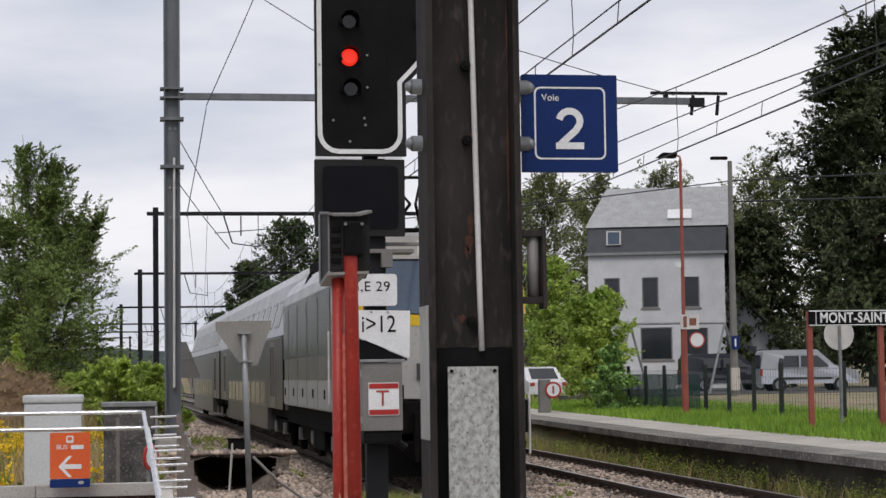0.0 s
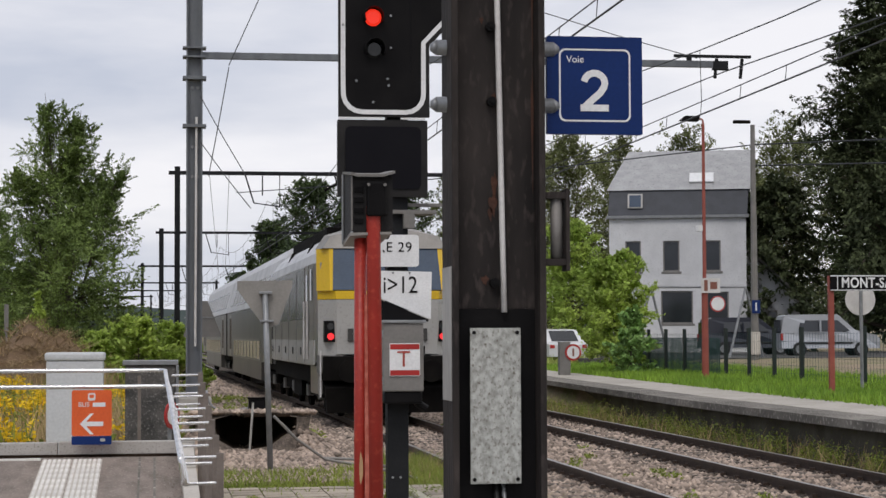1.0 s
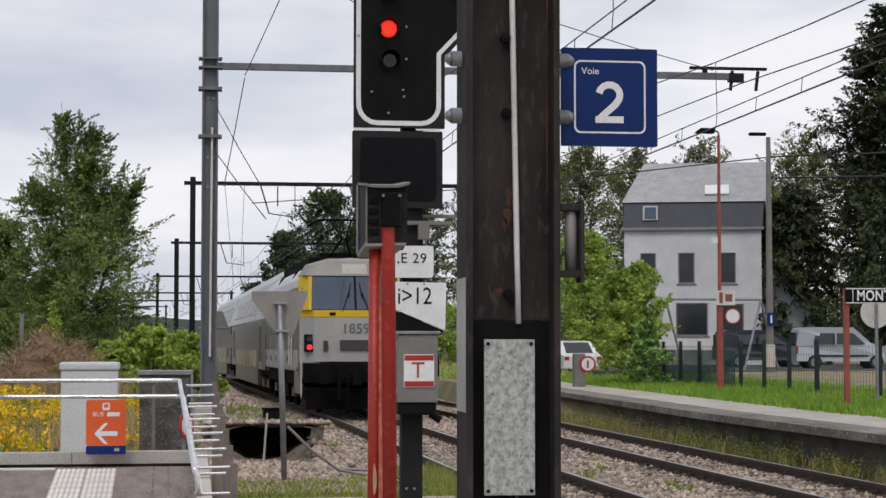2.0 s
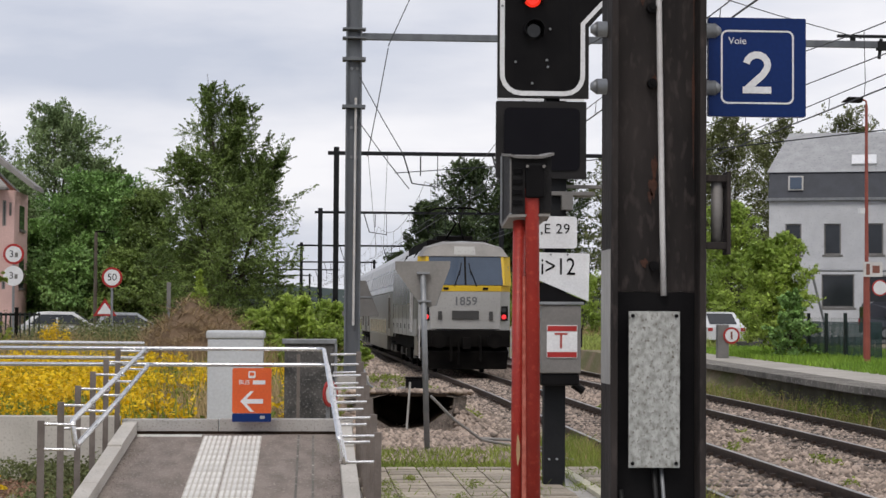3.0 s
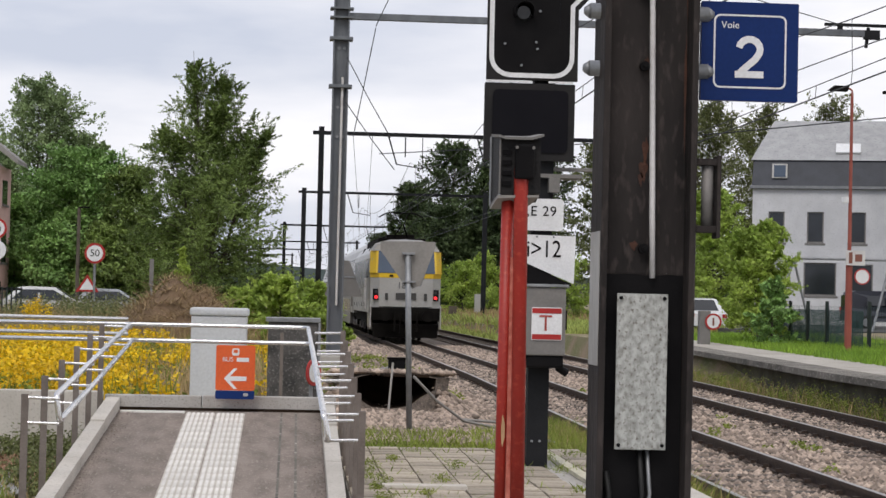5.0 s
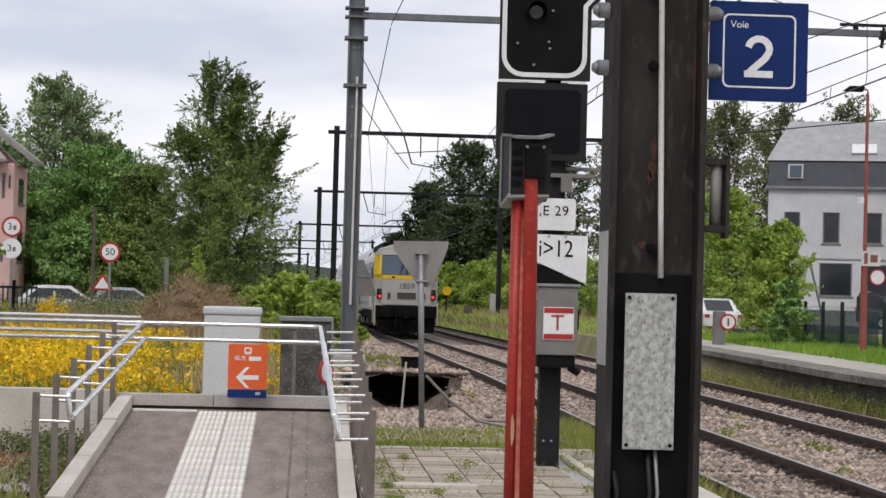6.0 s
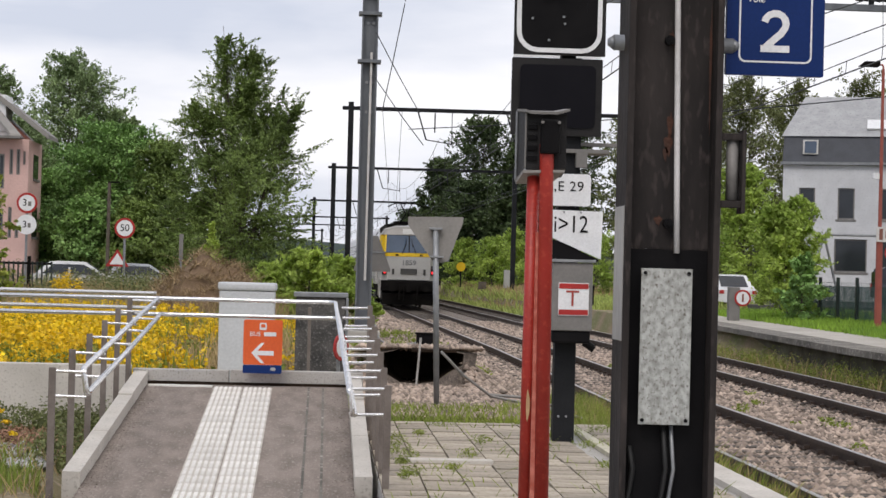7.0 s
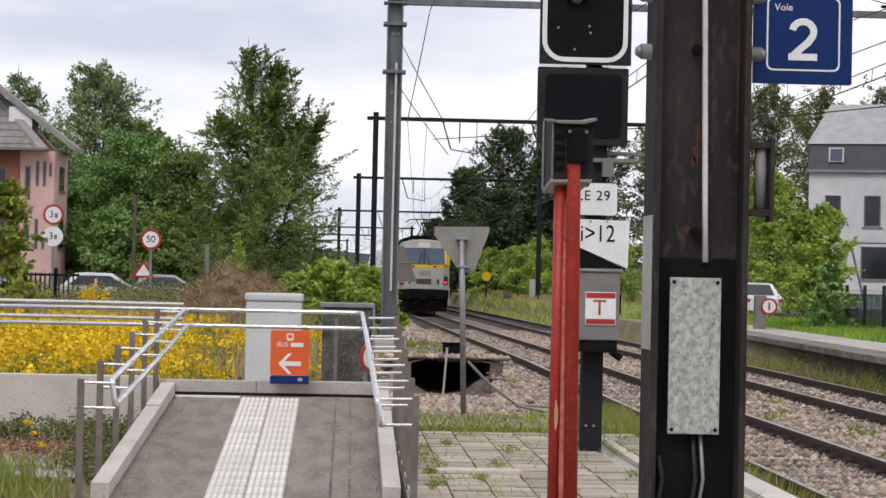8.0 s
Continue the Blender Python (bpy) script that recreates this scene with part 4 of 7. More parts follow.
for z in (2.46, 2.52, 2.58, 2.64):
    part("rib", boxes((1.145, 1.20, -0.012, -0.002, z, z + 0.03), bevel=0.003), m_black, ho)
for x in (1.222, 1.318):
    part("bolt", rods(((x, -0.06, 2.68), (x, -0.075, 2.68), 0.010), seg=6), m_tbox, ho)
part("shelf", loft([[(1.12, -0.02, 2.388), (1.36, -0.02, 2.398), (1.36, -0.02, 2.412), (1.12, -0.02, 2.405)], [(1.10, 0.2, 2.335), (1.30, 0.2, 2.335), (1.30, 0.2, 2.35), (1.10, 0.2, 2.35)]]), m_signback, rp, "grey-brown shelf")
part("chip", plate([(1.186 + 0.011 * math.cos(a), 1.05 + 0.085 * math.sin(a) * (1 + 0.2 * math.cos(3 * a))) for a in [6.283 * k / 14 for k in range(14)]], 0.0205, 0.0235), mat("bare_chip", (0.55, 0.36, 0.20), (0.45, 0.28, 0.15), 9, 0.8), rp)

# ---- triangular sign seen from behind ----
ts = thing("triangular_sign", (1.36, 23.0, 0.15), "grey back of a triangular sign on a pole", "sign")
part("plate", plate([(-0.36, 2.32), (0.30, 2.33), (0.30, 2.26), (0.13, 1.80), (0.05, 1.77), (-0.06, 1.80), (-0.36, 2.22)], 0.0, 0.012), m_signback, ts)
part("side_wing", loft([[(0.29, 0.014, 2.32), (0.31, 0.014, 2.32), (0.14, 0.014, 1.79), (0.12, 0.014, 1.79)], [(0.24, 0.15, 2.32), (0.26, 0.15, 2.32), (0.10, 0.15, 1.79), (0.08, 0.15, 1.79)]]), m_galv, ts)
part("pole", tube([(0.035, -0.05, 0.0), (-0.005, -0.05, 1.3), (-0.03, -0.05, 2.19)], 0.036), m_galv, ts, "", True)
part("clamp", boxes((-0.10, 0.05, -0.09, -0.005, 2.165, 2.195), (-0.09, 0.07, -0.09, -0.005, 1.83, 1.855), bevel=0.004), m_galv, ts)

# second grey sign plate behind the mast
s2 = thing("trackside_sign", (1.10, 44.0, 0.3), "dull grey back of a trackside triangle on a pole", "sign")
part("plate", plate([(-0.42, 1.50), (0.42, 1.50), (0.42, 1.56), (0.12, 2.32), (-0.12, 2.32), (-0.42, 1.56)], 0, 0.012), m_tbox, s2)
part("brace", boxes((-0.41, 0.30, -0.02, -0.001, 1.93, 1.96)), m_galv, s2)
part("pole", rods(((-0.15, 0.05, 0), (-0.15, 0.05, 2.2), 0.03)), m_galv, s2)

# ---- the dug hole and things round it ----
pit = thing("dug_pit", (1.42, 27.6, 0.2), "dark freshly dug pit in a bank of stony earth", "pit")
gp = np.random.default_rng(5)
rim = [(-0.58, 0.40), (-0.50, 0.12), (-0.30, 0.0), (-0.05, -0.02), (0.22, 0.02), (0.40, 0.16), (0.58, 0.26), (0.60, 0.42), (0.3, 0.47), (0.0, 0.46), (-0.3, 0.47)]
def soil(scale, y):
    out = []
    for k, (x, z) in enumerate(rim):
        out.append((x * scale, y + 0.05 * noise.noise((k * 0.9, scale, 1)), 0.04 + z * (0.6 + 0.4 * scale)))
    return out


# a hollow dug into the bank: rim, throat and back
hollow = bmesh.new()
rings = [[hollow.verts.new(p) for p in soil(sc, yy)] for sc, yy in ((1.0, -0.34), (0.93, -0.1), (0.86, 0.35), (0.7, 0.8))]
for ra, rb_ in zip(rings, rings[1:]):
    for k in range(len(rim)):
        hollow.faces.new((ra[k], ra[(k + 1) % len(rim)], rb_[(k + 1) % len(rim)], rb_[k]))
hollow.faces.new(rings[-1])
# the cavity's darkness is painted in by the near-black colour
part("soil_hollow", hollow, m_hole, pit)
bank = bmesh.new()
outer = [(x * 1.35 + 0.05, -0.12) if z < 0.2 else (x * 1.35, z + 0.04 + 0.03 * noise.noise((x * 3, 0, 5))) for x, z in rim]
ro = [bank.verts.new((x, -0.42 if z < 0 else -0.2, z)) for x, z in outer]
ri = [bank.verts.new((p[0] * 1.02, p[1] - 0.003, p[2])) for p in soil(1.0, -0.34)]
rb_ = [bank.verts.new((x * 1.05, 9.0, z * 0.3 - 0.1)) for x, z in outer]
for k in range(len(rim)):
    q = (k + 1) % len(rim)
    bank.faces.new((ro[k], ro[q], ri[q], ri[k]))
    bank.faces.new((ro[k], ro[q], rb_[q], rb_[k]))
part("bank", bank, m_ballbed, pit, "stony earth bank")
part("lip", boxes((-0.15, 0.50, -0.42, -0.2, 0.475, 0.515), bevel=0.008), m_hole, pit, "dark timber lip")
part("stake", rods(((-0.07, -0.44, -0.02), (-0.02, -0.42, 0.68), 0.016)), m_conc, pit, "pale stake")
wb = thing("trackside_box", (1.58, 29.5, 0.55), "small black trackside equipment box", "equipment box")
part("body", boxes((-0.13, 0.13, -0.1, 0.1, 0.0, 0.30), bevel=0.01), m_black, wb)
part("lid", boxes((-0.145, 0.145, -0.115, 0.115, 0.302, 0.33), bevel=0.006), m_under, wb)
for k, pts in enumerate(([(1.45, 23.2, 0.85), (1.75, 23.4, 0.55), (2.1, 23.6, 0.30), (2.9, 24.2, 0.12), (3.6, 25.0, -0.1)], [(2.1, 23.7, 0.31), (2.6, 24.4, 0.24), (3.5, 25.8, -0.05)])):
    tagged(part("guy_cable", tube(pts, 0.018, 8), m_signback, None, "", True), "grey cable running down from the sign pole to the ballast", "cable")
loop = part("cable_loop", tube(rounded([(0.9, 33, 0.9), (0.95, 33, 0.62), (1.25, 33, 0.52), (1.7, 33, 0.60)], 0.15), 0.02, 8), m_galv, None, "", True)
tagged(loop, "grey cable looping from the mast foot", "cable")
kb = part("kerb_stone", boxes((0.70, 1.36, 14.85, 15.0, Z_PLAT - 0.02, Z_PLAT + 0.025), bevel=0.006), m_conc2)
tagged(kb, "pale drain cover strip let into the pavers", "drain")

# ---- line-side mast and portals ----
mast = thing("catenary_mast", (0, 42, 0), "tall grey steel H-section overhead line mast", "mast")
part("web", boxes((0.735, 1.015, 0.13, 0.15, 0.2, 13.5)), m_mast, mast)
for x0, x1 in ((0.70, 0.733), (1.017, 1.05)):
    part("flange", boxes((x0, x1, 0, 0.30, 0.2, 13.5)), m_mast, mast)
part("foundation", boxes((0.5, 1.25, -0.2, 0.5, 0.0, 0.5), bevel=0.03), m_conc, mast)
for z in (7.42, 6.37, 8.1, 7.9):
    part("band", boxes((0.62, 1.13, -0.03, 0.33, z, z + 0.07 if z < 7.6 else z + 0.04), bevel=0.005), m_mast, mast)
part("cable_duct", rods(((0.90, 0.05, 1.6), (0.92, 0.05, 6.6), 0.028)), m_pipe, mast, "pale cable duct")
for z in (7.25, 5.95, 5.3):
    part("bolt_pair", rods(((0.83, 0.13, z), (0.83, 0.10, z), 0.035), ((0.95, 0.13, z), (0.95, 0.10, z), 0.035), seg=8), m_galv, mast)
arm = part("cross_arm", boxes((1.05, 12.9, 0.09, 0.21, 7.89, 8.04), bevel=0.01), m_mast, mast)
part("arm_head", boxes((11.7, 13.5, 0.1, 0.2, 8.12, 8.18), (12.0, 12.1, 0.1, 0.2, 8.04, 8.12), (12.6, 12.95, 0.08, 0.22, 7.84, 8.04)), m_portal, arm)
for x in (12.7, 13.3):
    part("insulator", rods(((x, 0.15, 8.1), (x - 0.05, 0.15, 7.65), 0.04)), m_portal, arm)


def portal(y, xl, xr, z, w, slim=False):
    t = thing("catenary_portal", (0, y, 0), "dark steel portal spanning both tracks", "portal", "portals over the tracks")
    for x in (xl, xr):
        gz = ground_z(x, y)
        part("post", boxes((x - w / 2, x + w / 2, -w / 2, w / 2, gz - 0.1, z + 0.25)), m_portal, t)
        part("foot", boxes((x - w, x + w, -w, w, gz - 0.1, gz + 0.12)), m_conc, t)
    part("beam", boxes((xl - 0.35, xr + 0.3, -0.08, 0.08, z - 0.075, z + 0.075)), m_portal, t)
    c = track_x(y)
    for o in (0.0, 3.64):
        part("dropper", rods(((c + o - 0.9, 0, z - 0.05), (c + o - 0.55, 0, z - 1.2), 0.03), ((c + o - 0.55, 0, z - 1.2), (c + o + 0.5, 0, z - 1.35), 0.022), ((c + o + 0.5, 0, z - 0.05), (c + o + 0.5, 0, z - 1.4), 0.018), ((c + o - 0.2, 0, z - 0.1), (c + o - 0.2, 0, z - 0.9), 0.03), seg=6), m_portal, t)
    return t


for y, xl, xr, z, w in ((78, 0.92, 12.6, 8.42, 0.22), (118, 0.42, 11.6, 8.15, 0.28), (162, -1.0, 9.5, 7.7, 0.26), (205, -3.8, 6.5, 7.5, 0.26), (240, -6.5, 3.0, 7.5, 0.26), (275, -10, -0.5, 7.5, 0.26)):
    portal(y, xl, xr, z, w)


ys_ = thing("yellow_disc_sign", (9.6, 135, ground_z(9.6, 135)), "small yellow disc sign on a dark pole beside the track", "sign")
part("disc", rods(((0, -0.05, 1.75), (0, -0.08, 1.75), 0.33), seg=16), m_trainyellow, ys_)
part("pole", rods(((0, 0, 0), (0, 0, 1.9), 0.05), seg=8), m_portal, ys_)
mk = thing("lineside_marker", (9.9, 120, ground_z(9.9, 120)), "small brown lineside marker plate on a post", "sign")
part("plate", boxes((-0.25, 0.25, -0.05, -0.02, 0.35, 0.85)), m_bark, mk)
part("post", rods(((0, 0, 0), (0, 0, 0.8), 0.05), seg=8), m_bark, mk)
jb = thing("junction_box", (11.1, 116.5, ground_z(11.1, 116.5)), "pale lineside junction box by the portal post", "equipment box")
part("body", boxes((-0.18, 0.18, -0.15, 0.15, 0.5, 1.6), bevel=0.02), m_trainlight, jb)
part("stand", rods(((0, 0, 0), (0, 0, 0.5), 0.06), seg=8), m_galv, jb)


def wire(name, pts, r, label):
    return tagged(part(name, tube(pts, r, 5), m_wire), label, "overhead wire")


def span_wires(off, zc, za, low, high):
    """Contact wire, auxiliary wire just above it, sagging messenger, and the droppers between them."""
    st = [-8.0, 42.0, 78.0, 118.0, 162.0, 205.0, 240.0]
    cw, aw, ms, dr = [], [], [], []
    for a, b in zip(st, st[1:]):
        n = 12
        for k in range(n):
            u = k / n
            y = a + (b - a) * u
            x = track_x(y) + off
            zz = high - 4 * u * (1 - u) * (high - low)
            ms.append((x, y, zz))
            aw.append((x + 0.02, y, za))
            cw.append((x, y, zc))
            if k % 2 == 1:
                dr.append(((x + 0.02, y, za), (x, y, zz)))
            dr.append(((x, y, zc), (x + 0.02, y, za)))
            ym = y + 0.5 * (b - a) / n
            dr.append(((track_x(ym) + off, ym, zc), (track_x(ym) + off + 0.02, ym, za)))
    w = wire("contact_wire", cw, 0.013, "taut dark contact wire above the track")
    wire("auxiliary_wire", aw, 0.009, "thin auxiliary wire strung just above the contact wire")
    wire("messenger_wire", ms, 0.010, "sagging dark messenger wire above the track")
    for p, q in dr:
        part("dropper", rods((p, q, 0.006), seg=4), m_wire, w)


span_wires(0.0, 5.40, 5.635, 6.24, 7.3)
span_wires(3.64, 5.31, 5.52, 6.09, 7.1)
wire("feeder_wire", [(8.62, 14, 5.35), (8.62, 24.5, 5.69), (8.62, 28.2, 5.82), (8.62, 33.2, 5.92), (8.65, 42, 6.05)], 0.010, "dark auxiliary feeder wire over the far track")
for a, b in (((3.0, 42, 10.9), (1.62, 42, 7.74)), ((1.62, 42, 7.7), (1.18, 42, 5.3)), ((1.0, 42, 7.05), (2.0, 42, 5.3)), ((1.0, 42, 6.05), (2.1, 42, 4.6)), ((2.6, 42, 10.3), (5.2, 42, 8.75)), ((8.4, 42, 9.12), (12.2, 42, 8.08)), ((5.4, 118, 8.0), (9.3, 78, 7.9)), ((3.0, 78, 8.4), (4.3, 118, 6.2)), ((2.2, 78, 8.4), (3.9, 118, 5.6))):
    wire("stay_wire", [a, tuple((p + q) / 2 - (0.03 if i == 2 else 0) for i, (p, q) in enumerate(zip(a, b))), b], 0.011, "thin stay wire of the overhead line")
wire("telephone_line", [(22.5, 70, 9.0), (30, 60, 8.5), (40, 45, 8.6)], 0.03, "black line strung from the utility pole")
wire("telephone_line", [(22.5, 70, 8.2), (30, 60, 7.6), (40, 45, 7.7)], 0.03, "black line strung from the utility pole")
wire("telephone_line", [(22.5, 70, 9.0), (14, 80, 8.6), (4, 95, 8.9)], 0.025, "black line strung from the utility pole")


# ---- trees ----
def sticks(name, P, Q, r0, r1, material, parent):
    """Tapered three-sided limbs from P to Q."""
    P, Q = np.asarray(P, float), np.asarray(Q, float)
    n = len(P)
    a = Q - P
    a /= np.maximum(np.linalg.norm(a, axis=1), 1e-6)[:, None]
    u = np.cross(a, np.array([0.31, 0.57, 0.2]))
    u /= np.linalg.norm(u, axis=1)[:, None]
    w = np.cross(a, u)
    v = np.empty((n, 6, 3))
    for k in range(3):
        c = math.cos(2.0944 * k) * u + math.sin(2.0944 * k) * w
        v[:, k] = P + c * np.asarray(r0)[:, None]
        v[:, 3 + k] = Q + c * np.asarray(r1)[:, None]
    f = (np.arange(n)[:, None, None] * 6 + np.array([(0, 1, 4, 3), (1, 2, 5, 4), (2, 0, 3, 5)])[None]).reshape(-1, 4)
    me = bpy.data.meshes.new(name)
    me.from_pydata(v.reshape(-1, 3).tolist(), [], f.tolist())
    return mesh_part(name, me, material, parent)


PROFILES = {
    "birch": ((0, 0.7), (0.12, 0.96), (0.4, 1.0), (0.6, 0.86), (0.75, 0.66), (0.88, 0.40), (1, 0.12)),
    "round": ((0, 0.5), (0.15, 0.85), (0.4, 1.0), (0.65, 0.95), (0.85, 0.68), (1, 0.25)),
    "spruce": ((0, 0.75), (0.2, 0.95), (0.5, 1.0), (0.75, 0.86), (0.9, 0.55), (1, 0.15)),
    "bush": ((0, 0.85), (0.3, 1.0), (0.6, 0.9), (0.85, 0.6), (1, 0.3)),
    "spire": ((0, 0.8), (0.3, 1.0), (0.6, 0.6), (1, 0.08)),
}


def tree(name, at, height, radius, material, label, seed, leaves=20000, size=0.2, branches=120, twigs=7, profile="round", crown_from=0.12, stems=((0, 0, 1.0),), elev=(10, 55), droop=0.15, hang=0.0, flat=0.9, spread=0.5, aspect=0.6, trunk=0.18):
    """Stems carry limbs, limbs carry twigs, twigs carry leaves."""
    q = np.random.default_rng(seed)
    t = thing(name, at, label, "tree" if height > 3.5 else "bush")
    pu, pw = zip(*PROFILES[profile])
    lims_p, lims_q, lims_a, lims_b = [], [], [], []

    def stem_at(st, u):
        return np.array([st[0] * u ** 1.3, st[1] * u ** 1.3, height * st[2] * u])

    for st in stems:
        for k in range(6):
            lims_p.append(stem_at(st, k / 6 * 0.97) - (0, 0, 0.1 if k == 0 else 0))
            lims_q.append(stem_at(st, (k + 1) / 6 * 0.97))
            lims_a.append(trunk * (1 - 0.155 * k))
            lims_b.append(trunk * (1 - 0.155 * (k + 1)))
    tb, tt = [], []
    for i in range(branches):
        st = stems[i % len(stems)]
        u = crown_from + (1 - crown_from) * ((i + q.random()) / branches) ** 0.9
        az = 2.39996 * i + q.normal() * 0.4
        lump = 1 + 0.22 * math.sin(2 * az + seed) * math.sin(6 * u + seed)
        ln = max(radius * np.interp(u, pu, pw) * lump * (0.62 + 0.48 * q.random()), 0.05 * radius)
        el = radians(elev[0] + (elev[1] - elev[0]) * u + 9 * q.normal())
        d = np.array([math.cos(az) * math.cos(el), math.sin(az) * math.cos(el), math.sin(el)])
        o = stem_at(st, u * (0.90 if elev[1] > 30 else 0.98))
        mid = o + d * ln * 0.55 - (0, 0, droop * ln * 0.30)
        end = o + d * ln - (0, 0, droop * ln)
        for a, b, r0, r1 in ((o, mid, 0.30, 0.17), (mid, end, 0.17, 0.04)):
            lims_p.append(a)
            lims_q.append(b)
            lims_a.append(trunk * r0 * (1.15 - u))
            lims_b.append(trunk * r1 * (1.15 - u))
        for k in range(twigs):
            w = 0.22 + 0.78 * (k + q.random()) / twigs
            base = o + d * ln * w - (0, 0, droop * ln * w * w)
            e = d * 0.75 + q.normal(size=3) * 0.55 + (0, 0, 0.15 - hang)
            e /= np.linalg.norm(e)
            tb.append(base)
            tt.append(base + e * (0.16 * radius + 0.20 * ln) * (0.6 + 0.7 * q.random()) * (1.15 - 0.5 * w))
    sticks("trunk", lims_p, lims_q, lims_a, lims_b, m_bark, t)
    tb, tt = np.array(tb), np.array(tt)
    per = max(leaves // len(tb), 3)
    b, e = np.repeat(tb, per, 0), np.repeat(tt, per, 0)
    n = len(b)
    f = q.random(n)
    run = e - b
    ln = np.linalg.norm(run, axis=1)
    c = b + run * f[:, None] + q.normal(size=(n, 3)) * (ln * spread * (1.1 - 0.8 * f))[:, None] * (0.5, 0.5, 0.26)
    out = c - np.array([0, 0, height * 0.42])
    out /= np.maximum(np.linalg.norm(out, axis=1), 1e-6)[:, None]
    nrm = q.normal(size=(n, 3)) * 0.5 + out * 0.8 + (0, 0, flat * 0.6)
    ax = run / np.maximum(ln, 1e-6)[:, None] + q.normal(size=(n, 3)) * 0.55 - (0, 0, hang)
    sd = np.cross(nrm, ax)
    sd /= np.maximum(np.linalg.norm(sd, axis=1), 1e-6)[:, None]
    ax /= np.linalg.norm(ax, axis=1)[:, None]
    nn = np.cross(ax, sd)
    s = size * (0.6 + 0.8 * q.random(n))
    v = np.empty((n, 4, 3))
    v[:, 0] = c - ax * s[:, None] * 0.5
    v[:, 1] = c + sd * (s * aspect * 0.5)[:, None] + nn * (s * 0.1)[:, None]
    v[:, 2] = c + ax * s[:, None] * 0.5
    v[:, 3] = c - sd * (s * aspect * 0.5)[:, None] + nn * (s * 0.1)[:, None]
    quads("crown", v.reshape(-1, 3), n, material, t)
    return t


def gz(x, y):
    return (x, y, ground_z(x, y))


def build_trees():
    tree("birch_tree", gz(-3.35, 75), 11.1, 3.5, m_birch, "tall bushy young birch with feathery twigs and forked top", 21, 150000, 0.105, 330, 9, "birch", 0.03, ((-0.85, 0, 1.0), (0.55, 0.3, 0.94), (2.1, -0.3, 0.72), (-1.9, 0.2, 0.72), (0.1, 0.8, 0.80)), (4, 66), 0.16, 0.18, 0.8, 0.20, 0.42, 0.12)
    tree("young_birch_shoot", gz(-3.05, 52), 3.0, 0.62, m_leaflight, "small bright green sapling behind the mound", 5, 3600, 0.10, 40, 5, "spire", 0.1, ((0, 0, 1.0),), (10, 60), 0.1, 0.1, 0.6, 0.5, 0.6, 0.03)
    # airy trees behind, paled by haze in their colour, rounded greener ones before them
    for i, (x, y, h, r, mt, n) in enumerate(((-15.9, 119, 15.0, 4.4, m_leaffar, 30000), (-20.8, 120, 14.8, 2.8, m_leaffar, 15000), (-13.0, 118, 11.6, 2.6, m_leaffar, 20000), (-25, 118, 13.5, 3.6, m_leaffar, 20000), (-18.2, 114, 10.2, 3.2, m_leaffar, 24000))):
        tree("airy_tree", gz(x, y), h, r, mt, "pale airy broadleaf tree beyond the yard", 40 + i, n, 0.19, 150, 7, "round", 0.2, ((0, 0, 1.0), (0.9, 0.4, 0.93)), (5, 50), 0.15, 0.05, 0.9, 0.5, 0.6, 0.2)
    for i, (x, y, h, r, mt, n) in enumerate(((-11.6, 104, 9.2, 3.6, m_leafmid, 46000), (-14.9, 103, 6.4, 2.8, m_leafmid, 30000), (-8.6, 101, 8.3, 2.2, m_birch, 26000), (-9.6, 99, 4.6, 2.4, m_birch, 20000), (-6.2, 104, 5.4, 2.4, m_birch, 18000), (-17.6, 100, 6.8, 2.6, m_leafmid, 24000), (-12.6, 99.5, 4.6, 2.6, m_leafmid, 18000))):
        tree("broadleaf_tree", gz(x, y), h, r, mt, "leafy green broadleaf tree with layered boughs beyond the yard", 50 + i, n, 0.18, 110, 9, "round", 0.06, ((0, 0, 1.0),), (0, 38), 0.18, 0.05, 1.5, 0.85, 0.62, 0.2)
    tree("yard_tree", gz(-8.15, 45), 3.95, 1.25, m_leafyard, "small tree with yellowing green leaves", 77, 9000, 0.13, 60, 7, "round", 0.1, ((0, 0, 1.0),), (0, 40), 0.2, 0.2, 0.9, 0.5, 0.6, 0.06)
    for x, y, h, r, sd_ in ((-0.35, 47, 2.15, 1.25, 91), (0.55, 48, 1.95, 0.95, 92), (-1.35, 48.5, 1.7, 1.0, 93)):
        tree("green_shrub", gz(x, y), h, r, m_leaflight, "bright green spreading shrub", sd_, 7000, 0.13, 46, 8, "bush", 0.05, ((0, 0, 1.0),), (5, 45), 0.25, 0.05, 1.6, 0.6, 0.5, 0.05)
    # beyond the line, right
    tree("dark_conifer", gz(36.9, 92), 20.4, 6.0, m_leafspruce, "huge dark evergreen with drooping sprays", 7, 150000, 0.24, 190, 15, "spruce", 0.03, ((0, 0, 1.0), (1.6, 0.5, 0.94)), (34, 40), 0.58, 0.35, 1.3, 0.26, 0.42, 0.4)
    tree("dark_conifer", gz(46.5, 96), 20, 6, m_leafspruce, "huge dark evergreen with drooping sprays", 8, 40000, 0.30, 200, 8, "spruce", 0.03, ((0, 0, 1.0),), (18, 30), 0.42, 0.45, 0.9, 0.42, 0.5, 0.35)
    tree("dark_conifer", gz(33.6, 101), 9.5, 3.2, m_leafspruce, "lower dark evergreen beside the house", 9, 24000, 0.26, 110, 8, "spruce", 0.03, ((0, 0, 1.0),), (10, 30), 0.42, 0.45, 0.9, 0.42, 0.5, 0.2)
